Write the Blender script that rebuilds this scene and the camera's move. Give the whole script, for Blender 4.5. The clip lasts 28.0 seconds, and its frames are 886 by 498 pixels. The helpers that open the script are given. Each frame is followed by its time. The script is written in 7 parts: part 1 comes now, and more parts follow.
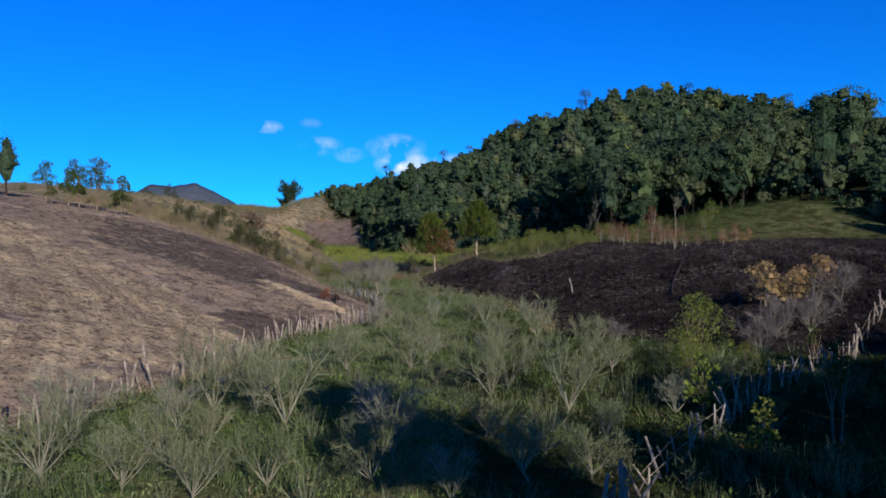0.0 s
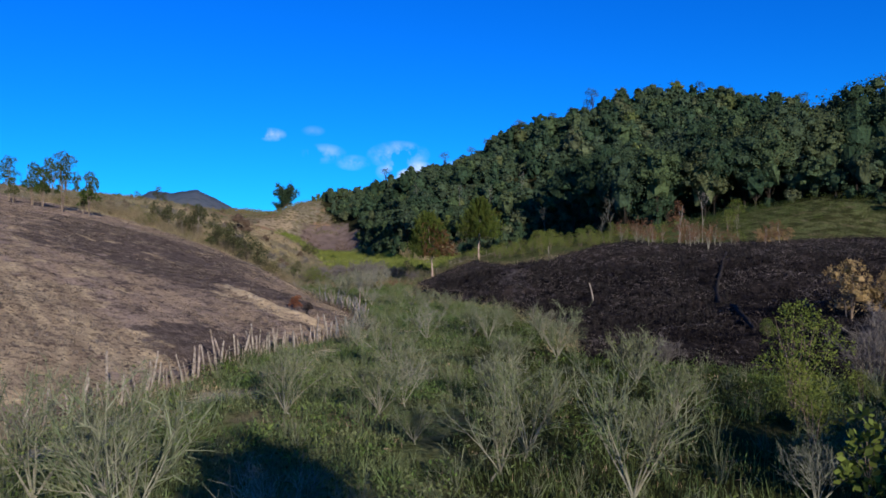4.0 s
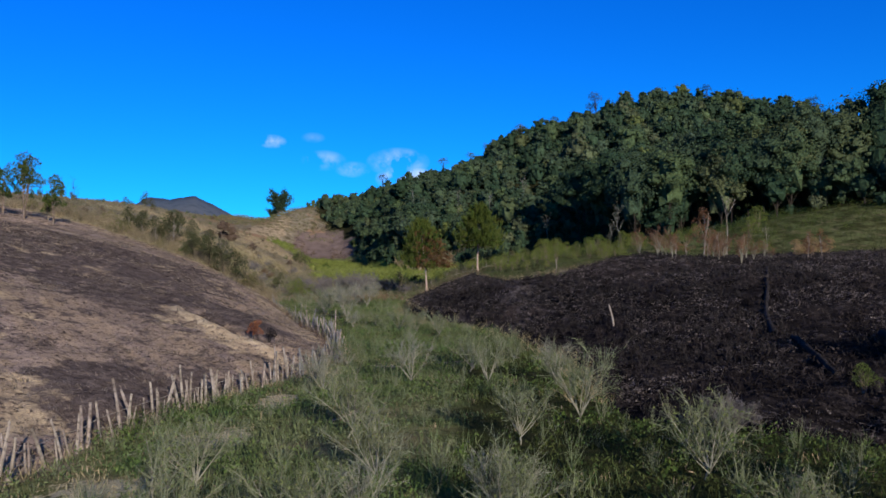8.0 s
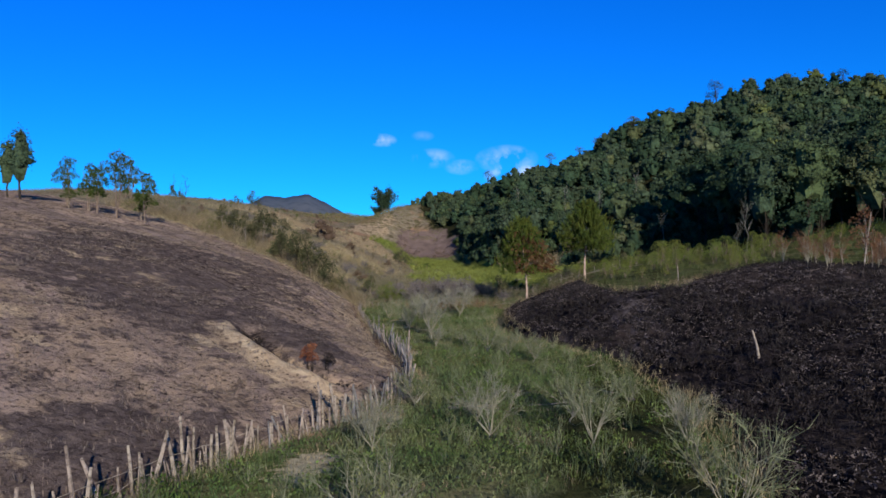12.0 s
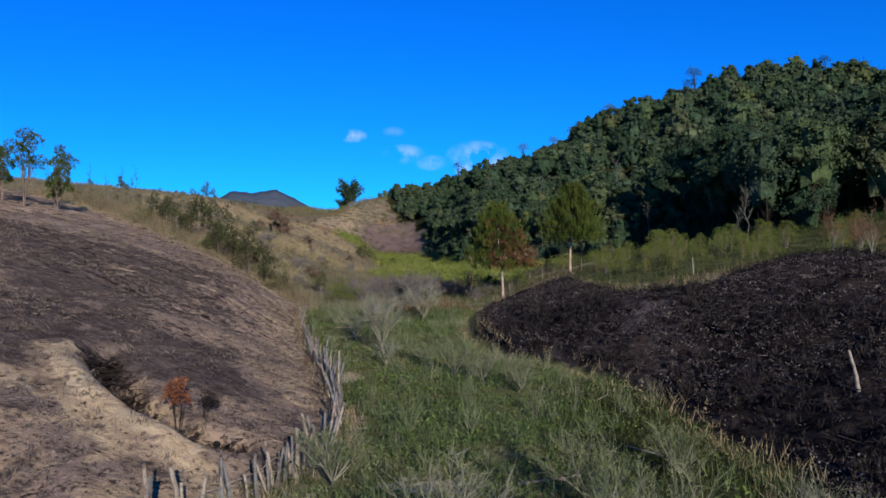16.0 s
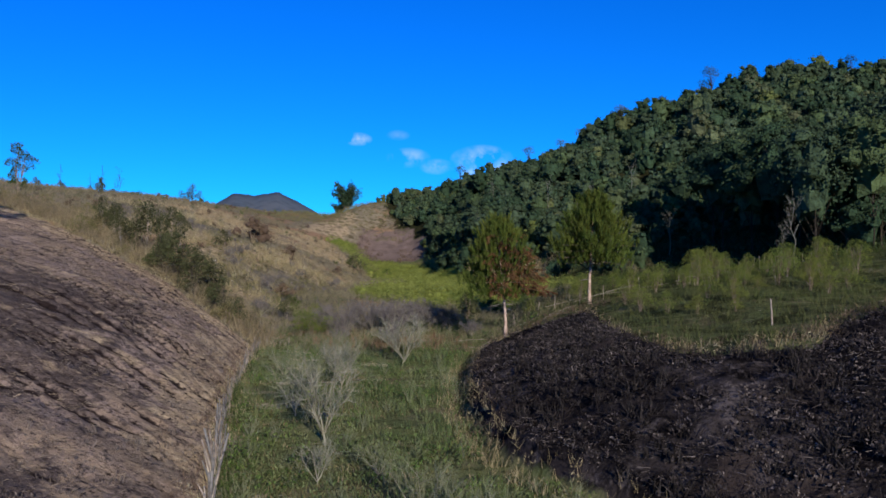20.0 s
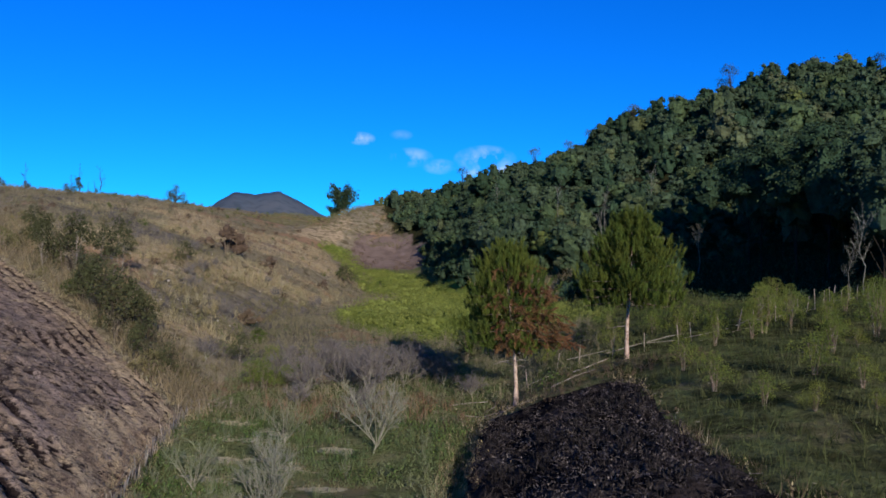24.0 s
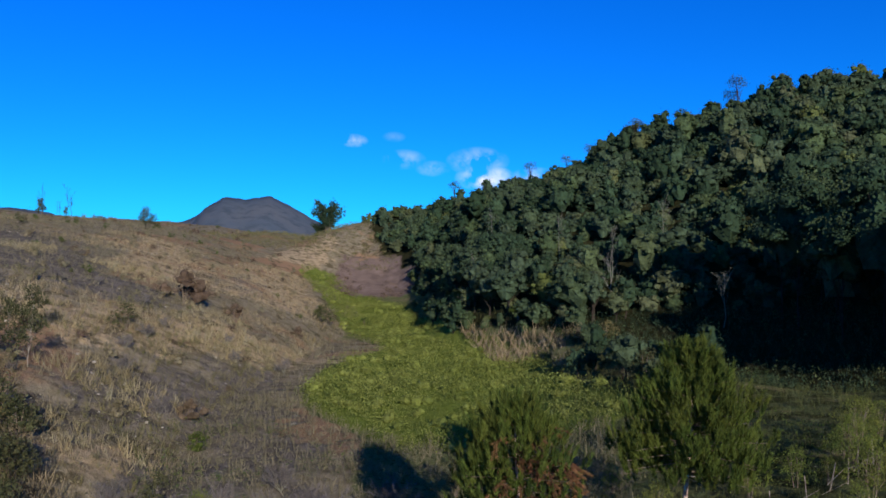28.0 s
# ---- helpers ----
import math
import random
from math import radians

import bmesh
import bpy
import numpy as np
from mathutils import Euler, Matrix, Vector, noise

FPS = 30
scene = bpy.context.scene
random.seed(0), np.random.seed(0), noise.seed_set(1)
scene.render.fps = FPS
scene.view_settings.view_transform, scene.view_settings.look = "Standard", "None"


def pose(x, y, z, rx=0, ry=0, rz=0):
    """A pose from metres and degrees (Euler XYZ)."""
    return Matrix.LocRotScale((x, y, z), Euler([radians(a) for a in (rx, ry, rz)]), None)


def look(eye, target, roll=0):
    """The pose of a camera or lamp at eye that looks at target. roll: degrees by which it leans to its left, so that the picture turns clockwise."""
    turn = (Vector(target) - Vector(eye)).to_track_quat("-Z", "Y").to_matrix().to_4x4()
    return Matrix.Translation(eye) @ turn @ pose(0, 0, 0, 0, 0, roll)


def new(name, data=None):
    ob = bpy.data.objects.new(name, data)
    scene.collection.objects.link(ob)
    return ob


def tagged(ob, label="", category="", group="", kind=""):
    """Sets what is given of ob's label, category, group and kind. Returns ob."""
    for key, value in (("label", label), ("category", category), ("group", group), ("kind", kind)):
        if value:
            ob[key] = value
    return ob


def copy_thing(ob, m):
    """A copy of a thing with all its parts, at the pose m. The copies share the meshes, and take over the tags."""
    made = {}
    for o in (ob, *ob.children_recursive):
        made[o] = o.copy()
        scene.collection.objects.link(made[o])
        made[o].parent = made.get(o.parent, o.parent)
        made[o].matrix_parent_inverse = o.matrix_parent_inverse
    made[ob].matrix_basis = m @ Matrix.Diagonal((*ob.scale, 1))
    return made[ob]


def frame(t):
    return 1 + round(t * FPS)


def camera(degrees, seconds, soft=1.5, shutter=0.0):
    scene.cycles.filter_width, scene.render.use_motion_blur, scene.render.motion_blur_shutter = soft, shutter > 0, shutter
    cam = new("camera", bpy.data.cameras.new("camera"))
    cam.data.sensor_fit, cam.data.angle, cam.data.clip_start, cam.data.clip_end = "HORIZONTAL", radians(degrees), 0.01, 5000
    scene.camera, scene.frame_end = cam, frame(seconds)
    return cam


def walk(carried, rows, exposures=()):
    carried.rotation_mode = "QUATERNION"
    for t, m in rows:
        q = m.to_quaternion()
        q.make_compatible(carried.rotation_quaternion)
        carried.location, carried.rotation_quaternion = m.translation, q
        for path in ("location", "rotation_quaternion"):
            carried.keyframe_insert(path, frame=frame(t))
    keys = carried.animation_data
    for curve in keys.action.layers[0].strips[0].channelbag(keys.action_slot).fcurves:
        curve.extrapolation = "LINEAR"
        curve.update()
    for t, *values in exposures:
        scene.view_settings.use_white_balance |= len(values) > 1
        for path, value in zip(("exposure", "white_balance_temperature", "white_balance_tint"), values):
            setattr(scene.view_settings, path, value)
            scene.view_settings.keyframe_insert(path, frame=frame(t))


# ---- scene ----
cam = camera(60.0, 28.0, 1.65)
PATH = [
    (0, (0.0, 0.0, 5.6), (-0.06, 1.999, 5.623), -0.6),
    (0.5, (-0.001, 1.456, 5.537), (-0.065, 3.455, 5.561), -0.6),
    (1, (-0.058, 2.787, 5.486), (-0.115, 4.786, 5.512), -0.6),
    (1.5, (-0.036, 4.202, 5.381), (-0.098, 6.201, 5.409), -0.7),
    (2, (-0.044, 5.588, 5.371), (-0.112, 7.587, 5.401), -0.7),
    (2.5, (0.064, 7.112, 5.33), (-0.008, 9.111, 5.362), -0.7),
    (3, (0.077, 8.463, 5.287), (0.003, 10.462, 5.323), -0.7),
    (3.5, (0.146, 9.727, 5.206), (0.078, 11.725, 5.245), -0.6),
    (5.5, (0.303, 14.765, 4.936), (0.238, 16.764, 4.987), -0.6),
    (6, (0.32, 15.818, 4.942), (0.253, 17.816, 4.995), -0.5),
    (6.5, (0.334, 16.973, 5.1), (0.266, 18.971, 5.155), -0.4),
    (7, (0.382, 18.039, 5.499), (0.313, 20.037, 5.555), -0.5),
    (7.5, (0.353, 19.093, 5.655), (0.289, 21.091, 5.714), -0.4),
    (8, (0.419, 20.124, 5.78), (0.354, 22.122, 5.84), -0.5),
    (8.5, (0.473, 21.132, 6.01), (0.404, 23.13, 6.072), -0.5),
    (9, (0.552, 22.041, 6.356), (0.479, 24.039, 6.416), -0.5),
    (9.5, (0.675, 23.07, 6.507), (0.548, 25.065, 6.567), -0.2),
    (10, (0.732, 24.259, 6.557), (0.574, 26.252, 6.617), -0.1),
    (10.5, (0.802, 25.539, 6.601), (0.559, 27.523, 6.661), -0.0),
    (11, (0.714, 26.569, 6.598), (0.419, 28.546, 6.658), 0.1),
    (11.5, (0.858, 27.648, 6.607), (0.514, 29.617, 6.665), -0.0),
    (13.5, (-0.011, 32.679, 6.564), (-0.348, 34.65, 6.606), -0.3),
    (14, (-0.28, 34.52, 6.515), (-0.543, 36.502, 6.559), -0.3),
    (14.5, (-0.409, 36.223, 6.533), (-0.668, 38.206, 6.577), -0.5),
    (15, (-0.432, 37.965, 6.527), (-0.69, 39.947, 6.571), -0.4),
    (15.5, (-0.489, 39.674, 6.485), (-0.751, 41.657, 6.528), -0.3),
    (16, (-0.501, 41.339, 6.48), (-0.771, 43.32, 6.523), -0.3),
    (16.5, (-0.59, 43.225, 6.618), (-0.867, 45.206, 6.661), -0.4),
    (17, (-0.66, 44.912, 6.962), (-0.933, 46.893, 7.004), -0.3),
    (17.5, (-0.82, 46.808, 7.377), (-1.091, 48.79, 7.421), -0.2),
    (18, (-0.891, 48.547, 7.47), (-1.161, 50.528, 7.517), -0.1),
    (18.5, (-1.032, 50.332, 7.539), (-1.296, 52.314, 7.589), -0.0),
    (19, (-1.143, 51.819, 7.626), (-1.401, 53.802, 7.676), -0.1),
    (19.5, (-1.195, 53.516, 7.761), (-1.456, 55.498, 7.813), -0.0),
    (20, (-1.228, 55.066, 8.18), (-1.508, 57.045, 8.233), 0.2),
    (20.5, (-1.436, 56.848, 8.714), (-1.716, 58.828, 8.764), 0.3),
    (21, (-1.637, 58.62, 8.932), (-1.913, 60.6, 8.982), 0.4),
    (21.5, (-1.773, 60.537, 8.995), (-2.043, 62.518, 9.048), 0.4),
    (23.5, (-2.392, 67.105, 9.873), (-2.67, 69.085, 9.927), 0.6),
    (24, (-2.537, 68.71, 10.535), (-2.823, 70.688, 10.588), 0.7),
    (24.5, (-2.707, 70.526, 11.318), (-2.99, 72.505, 11.369), 0.7),
    (25, (-2.858, 72.159, 12.09), (-3.131, 74.14, 12.141), 0.5),
    (25.5, (-3.024, 73.947, 12.917), (-3.302, 75.927, 12.968), 0.5),
    (26, (-3.2, 75.66, 13.691), (-3.481, 77.64, 13.743), 0.5),
    (26.5, (-3.407, 77.336, 14.578), (-3.678, 79.317, 14.632), 0.3),
    (27, (-3.593, 78.77, 15.425), (-3.866, 80.75, 15.48), 0.3),
    (27.5, (-3.742, 80.41, 16.21), (-4.015, 82.391, 16.268), 0.4),
    (28, (-3.841, 81.61, 16.602), (-4.109, 83.591, 16.66), 0.5),
]
walk(cam, [(t, look(eye, target, roll)) for t, eye, target, roll in PATH])

# ---- light: a low morning sun from behind and to the right, under a deep blue sky ----
SUN_AZ, SUN_EL = 155.5, 16.5
world = bpy.data.worlds.new("world")
scene.world = world
world.use_nodes = True
wn, wl = world.node_tree.nodes, world.node_tree.links
wn.clear()
sky = wn.new("ShaderNodeTexSky")
sky.sky_type, sky.sun_disc = "NISHITA", False
sky.sun_elevation, sky.sun_rotation = radians(SUN_EL), radians(SUN_AZ)
sky.air_density, sky.dust_density, sky.ozone_density = 1.0, 0.0, 3.0
rich = wn.new("ShaderNodeHueSaturation")
rich.inputs["Saturation"].default_value = 1.35
rich.inputs["Value"].default_value = 1.0
wl.new(sky.outputs[0], rich.inputs["Color"])
deep = wn.new("ShaderNodeMix")
deep.data_type, deep.blend_type = "RGBA", "MULTIPLY"
deep.inputs["Factor"].default_value = 1.0
wl.new(rich.outputs[0], deep.inputs["A"])
where = wn.new("ShaderNodeTexCoord")
# the blue is deepest over the horizon and greys towards the zenith
axes, climb, tint = wn.new("ShaderNodeSeparateXYZ"), wn.new("ShaderNodeMapRange"), wn.new("ShaderNodeMix")
wl.new(where.outputs["Generated"], axes.inputs[0])
wl.new(axes.outputs["Z"], climb.inputs["Value"])
climb.interpolation_type = "SMOOTHSTEP"
climb.inputs["From Min"].default_value, climb.inputs["From Max"].default_value = 0.36, 0.80
tint.data_type = "RGBA"
wl.new(climb.outputs[0], tint.inputs["Factor"])
tint.inputs["A"].default_value, tint.inputs["B"].default_value = (0.05, 0.79, 1.80, 1), (0.50, 0.46, 0.39, 1)
wl.new(tint.outputs["Result"], deep.inputs["B"])
# a few small white clouds low over the valley's end
puff = wn.new("ShaderNodeTexNoise")
puff.inputs["Scale"].default_value, puff.inputs["Detail"].default_value = 38.0, 6.0
wl.new(where.outputs["Generated"], puff.inputs["Vector"])
cover = None
for cx, cy, cz, wide, dense in ((-0.2463, 0.9543, 0.1665, 0.020, 0.9), (-0.1955, 0.9655, 0.1722, 0.016, 0.15), (-0.1832, 0.9722, 0.1440, 0.030, 0.45),
                                (-0.1473, 0.9797, 0.1330, 0.024, 0.5), (-0.0891, 0.9853, 0.1425, 0.042, 0.75), (-0.0800, 0.9886, 0.1215, 0.040, 1.5),
                                (-0.0165, 0.9922, 0.1200, 0.035, 0.9)):
    off = wn.new("ShaderNodeVectorMath")
    off.operation = "SUBTRACT"
    wl.new(where.outputs["Generated"], off.inputs[0])
    off.inputs[1].default_value = (cx, cy, cz)
    flat = wn.new("ShaderNodeVectorMath")
    flat.operation = "MULTIPLY"
    wl.new(off.outputs[0], flat.inputs[0])
    flat.inputs[1].default_value = (1, 1, 2.2)
    far = wn.new("ShaderNodeVectorMath")
    far.operation = "LENGTH"
    wl.new(flat.outputs[0], far.inputs[0])
    fade = wn.new("ShaderNodeMapRange")
    wl.new(far.outputs["Value"], fade.inputs["Value"])
    fade.inputs["From Min"].default_value, fade.inputs["From Max"].default_value = 0.0, wide
    fade.inputs["To Min"].default_value, fade.inputs["To Max"].default_value = dense, 0.0
    if cover is None:
        cover = fade.outputs[0]
    else:
        add = wn.new("ShaderNodeMath")
        add.operation = "MAXIMUM"
        wl.new(cover, add.inputs[0])
        wl.new(fade.outputs[0], add.inputs[1])
        cover = add.outputs[0]
body = wn.new("ShaderNodeMapRange")
wl.new(puff.outputs["Fac"], body.inputs["Value"])
body.inputs["From Min"].default_value, body.inputs["From Max"].default_value = 0.42, 0.66
mult = wn.new("ShaderNodeMath")
mult.operation, mult.use_clamp = "MULTIPLY", True
wl.new(cover, mult.inputs[0])
wl.new(body.outputs[0], mult.inputs[1])
veil = wn.new("ShaderNodeMix")
veil.data_type = "RGBA"
wl.new(mult.outputs[0], veil.inputs["Factor"])
wl.new(deep.outputs["Result"], veil.inputs["A"])
veil.inputs["B"].default_value = (9.0, 9.8, 11.0, 1)
back = wn.new("ShaderNodeBackground")
back.inputs["Strength"].default_value = 0.10
wl.new(veil.outputs["Result"], back.inputs["Color"])
wout = wn.new("ShaderNodeOutputWorld")
wl.new(back.outputs[0], wout.inputs["Surface"])

sun_at = Vector((math.sin(radians(SUN_AZ)) * math.cos(radians(SUN_EL)), math.cos(radians(SUN_AZ)) * math.cos(radians(SUN_EL)), math.sin(radians(SUN_EL))))
sun = new("sun", bpy.data.lights.new("sun", "SUN"))
sun.data.energy, sun.data.angle, sun.data.color = 5.0, radians(0.6), (1.0, 0.90, 0.76)
sun.matrix_world = look(sun_at * 100, (0, 0, 0))

# ---- materials ----
def material(name, rough=0.9, spec=0.2):
    m = bpy.data.materials.new(name)
    m.use_nodes = True
    b = m.node_tree.nodes["Principled BSDF"]
    b.inputs["Roughness"].default_value = rough
    b.inputs["Specular IOR Level"].default_value = spec
    return m, m.node_tree.nodes, m.node_tree.links, b


def mixed(nodes, links, fac, a, b):
    """A colour mix node; a and b are colours or sockets."""
    n = nodes.new("ShaderNodeMix")
    n.data_type = "RGBA"
    if isinstance(fac, float):
        n.inputs["Factor"].default_value = fac
    else:
        links.new(fac, n.inputs["Factor"])
    for key, v in (("A", a), ("B", b)):
        if isinstance(v, tuple):
            n.inputs[key].default_value = (*v, 1)
        else:
            links.new(v, n.inputs[key])
    return n.outputs["Result"]


def noisy(nodes, links, scale, lo, hi, detail=4.0, place=None, rough=0.6):
    """Noise in world metres, stretched so that lo..hi covers 0..1."""
    n = nodes.new("ShaderNodeTexNoise")
    n.inputs["Scale"].default_value, n.inputs["Detail"].default_value, n.inputs["Roughness"].default_value = scale, detail, rough
    if place is None:
        g = nodes.new("ShaderNodeNewGeometry")
        place = g.outputs["Position"]
    links.new(place, n.inputs["Vector"])
    r = nodes.new("ShaderNodeMapRange")
    links.new(n.outputs["Fac"], r.inputs["Value"])
    r.inputs["From Min"].default_value, r.inputs["From Max"].default_value = lo, hi
    return r.outputs[0]


def plain_mix(name, a, b, scale, c=None, rough=0.9, per_piece=0.0, bump=0.0, spec=0.04, fine=None, glow=0.0):
    """A surface of two or three colours in patches, optionally varied from piece to piece."""
    m, nodes, links, bsdf = material(name, rough, spec)
    col = mixed(nodes, links, noisy(nodes, links, scale, 0.35, 0.65), a, b)
    if c is not None:
        col = mixed(nodes, links, noisy(nodes, links, scale * 3.7, 0.48, 0.68), col, c)
    if per_piece:
        g = nodes.new("ShaderNodeNewGeometry")
        hs = nodes.new("ShaderNodeHueSaturation")
        r = nodes.new("ShaderNodeMapRange")
        links.new(g.outputs["Random Per Island"], r.inputs["Value"])
        r.inputs["To Min"].default_value, r.inputs["To Max"].default_value = 1 - per_piece, 1 + per_piece
        links.new(r.outputs[0], hs.inputs["Value"])
        o = nodes.new("ShaderNodeObjectInfo")
        r2 = nodes.new("ShaderNodeMapRange")
        links.new(o.outputs["Random"], r2.inputs["Value"])
        r2.inputs["To Min"].default_value, r2.inputs["To Max"].default_value = 0.485, 0.515
        links.new(r2.outputs[0], hs.inputs["Hue"])
        links.new(col, hs.inputs["Color"])
        col = hs.outputs["Color"]
    links.new(col, bsdf.inputs["Base Color"])
    if bump:
        bn = nodes.new("ShaderNodeBump")
        bn.inputs["Strength"].default_value, bn.inputs["Distance"].default_value = bump, 0.03
        links.new(noisy(nodes, links, fine or scale * 8, 0.2, 0.8, 6.0), bn.inputs["Height"])
        links.new(bn.outputs[0], bsdf.inputs["Normal"])
    if glow:
        # thin leaves let some light through
        bsdf.inputs["Subsurface Weight"].default_value = 0.0
        t = nodes.new("ShaderNodeBsdfTranslucent")
        links.new(col, t.inputs["Color"])
        mx = nodes.new("ShaderNodeMixShader")
        mx.inputs[0].default_value = glow
        links.new(bsdf.outputs[0], mx.inputs[1])
        links.new(t.outputs[0], mx.inputs[2])
        links.new(mx.outputs[0], nodes["Material Output"].inputs["Surface"])
    return m


M_POST = plain_mix("weathered_pole_wood", (0.40, 0.345, 0.30), (0.21, 0.172, 0.145), 2.0, (0.10, 0.08, 0.07), 0.85, 0.35, 0.5, fine=40)
M_POST_GREY = plain_mix("silver_grey_pole_wood", (0.22, 0.215, 0.215), (0.13, 0.125, 0.125), 2.0, (0.075, 0.07, 0.07), 0.9, 0.35, 0.5, fine=40)
M_BARK = plain_mix("bark", (0.20, 0.15, 0.11), (0.11, 0.085, 0.065), 1.5, (0.28, 0.24, 0.2), 0.95, 0.1, 0.6, fine=14)
M_DARKBARK = plain_mix("dark_bark", (0.045, 0.036, 0.03), (0.03, 0.025, 0.02), 1.5, (0.07, 0.06, 0.05), 0.95, 0.1, 0.6, fine=14)
M_BROWN = plain_mix("dry_brown_foliage", (0.12, 0.085, 0.06), (0.085, 0.062, 0.046), 0.6, (0.15, 0.11, 0.08), 0.9, 0.35)
M_RUSSET = plain_mix("russet_dead_stalks", (0.20, 0.125, 0.075), (0.14, 0.092, 0.06), 0.3, (0.26, 0.18, 0.11), 0.9, 0.4)
M_STUB = plain_mix("burnt_stubble", (0.135, 0.108, 0.098), (0.09, 0.072, 0.066), 0.6, (0.19, 0.155, 0.135), 0.95, 0.4)
M_SNAG = plain_mix("grey_dead_wood", (0.20, 0.20, 0.175), (0.14, 0.14, 0.12), 2.0, (0.09, 0.09, 0.075), 0.9, 0.15, 0.4, fine=20)
M_PALE = plain_mix("pale_dead_wood", (0.36, 0.32, 0.28), (0.26, 0.22, 0.19), 2.0, (0.15, 0.12, 0.10), 0.9, 0.1, 0.4, fine=20)
M_PINEBARK = plain_mix("pine_bark", (0.54, 0.44, 0.35), (0.40, 0.30, 0.23), 1.6, (0.19, 0.13, 0.10), 0.95, 0.1, 0.7, fine=12)
M_CHAR = plain_mix("charred_wood", (0.012, 0.011, 0.012), (0.03, 0.027, 0.027), 3.0, (0.07, 0.06, 0.06), 0.8, 0.2, 0.6, fine=18)
M_STEM = plain_mix("pale_shrub_stems", (0.29, 0.28, 0.22), (0.22, 0.21, 0.16), 0.4, (0.16, 0.155, 0.11), 0.9, 0.2)
M_TWIG = plain_mix("grey_green_twigs", (0.14, 0.158, 0.094), (0.195, 0.205, 0.138), 0.25, (0.09, 0.122, 0.058), 0.9, 0.3)
M_TWIG_PALE = plain_mix("pale_grey_green_twigs", (0.19, 0.195, 0.15), (0.25, 0.25, 0.2), 0.3, (0.13, 0.14, 0.10), 0.9, 0.3)
M_TWIG_GREY = plain_mix("lilac_grey_twigs", (0.145, 0.13, 0.128), (0.185, 0.165, 0.162), 0.3, (0.105, 0.095, 0.094), 0.9, 0.25)
M_SHOOT = plain_mix("sparse_pale_leaves", (0.15, 0.19, 0.06), (0.21, 0.235, 0.10), 0.3, (0.12, 0.17, 0.05), 0.7, 0.3, glow=0.3)
M_LEAF = plain_mix("green_leaves", (0.055, 0.085, 0.022), (0.10, 0.13, 0.03), 0.35, (0.035, 0.06, 0.018), 0.6, 0.35, spec=0.06, glow=0.25)
M_LEAF_LIME = plain_mix("yellow_green_leaves", (0.145, 0.18, 0.04), (0.185, 0.21, 0.05), 0.4, (0.08, 0.11, 0.028), 0.6, 0.3, spec=0.06, glow=0.3)
M_LEAF_RED = plain_mix("scorched_red_leaves", (0.20, 0.10, 0.055), (0.14, 0.075, 0.05), 0.6, (0.26, 0.16, 0.09), 0.85, 0.3, glow=0.2)
M_LEAF_GOLD = plain_mix("dry_golden_leaves", (0.40, 0.29, 0.145), (0.30, 0.215, 0.105), 0.5, (0.17, 0.14, 0.06), 0.8, 0.3, glow=0.25)


def forest_material():
    """Broadleaf crowns: each tree has its own tone, each leaf varies round it."""
    m, nodes, links, bsdf = material("forest_leaves", 0.85, 0.05)
    own, ob, piece = nodes.new("ShaderNodeAttribute"), nodes.new("ShaderNodeObjectInfo"), nodes.new("ShaderNodeNewGeometry")
    own.attribute_name = "tone"
    total, wrap = nodes.new("ShaderNodeMath"), nodes.new("ShaderNodeMath")
    wrap.operation = "FRACT"
    links.new(own.outputs["Fac"], total.inputs[0])
    links.new(ob.outputs["Random"], total.inputs[1])
    links.new(total.outputs[0], wrap.inputs[0])
    ramp = nodes.new("ShaderNodeValToRGB")
    links.new(wrap.outputs[0], ramp.inputs["Fac"])
    tones = ((0.0, (0.026, 0.050, 0.028)), (0.3, (0.040, 0.070, 0.040)), (0.55, (0.058, 0.085, 0.052)), (0.8, (0.064, 0.098, 0.044)), (0.93, (0.09, 0.104, 0.058)), (1.0, (0.105, 0.132, 0.038)))
    while len(ramp.color_ramp.elements) < len(tones):
        ramp.color_ramp.elements.new(0.5)
    for e, (at, c) in zip(ramp.color_ramp.elements, tones):
        e.position, e.color = at, (*c, 1)
    vary = nodes.new("ShaderNodeHueSaturation")
    links.new(ramp.outputs["Color"], vary.inputs["Color"])
    r = nodes.new("ShaderNodeMapRange")
    links.new(piece.outputs["Random Per Island"], r.inputs["Value"])
    r.inputs["To Min"].default_value, r.inputs["To Max"].default_value = 0.72, 1.3
    links.new(r.outputs[0], vary.inputs["Value"])
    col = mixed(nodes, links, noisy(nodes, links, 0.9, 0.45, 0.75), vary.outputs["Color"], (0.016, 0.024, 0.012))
    links.new(col, bsdf.inputs["Base Color"])
    bn = nodes.new("ShaderNodeBump")
    bn.inputs["Strength"].default_value, bn.inputs["Distance"].default_value = 0.8, 0.25
    links.new(noisy(nodes, links, 2.2, 0.2, 0.8, 4.0), bn.inputs["Height"])
    links.new(bn.outputs[0], bsdf.inputs["Normal"])
    return m


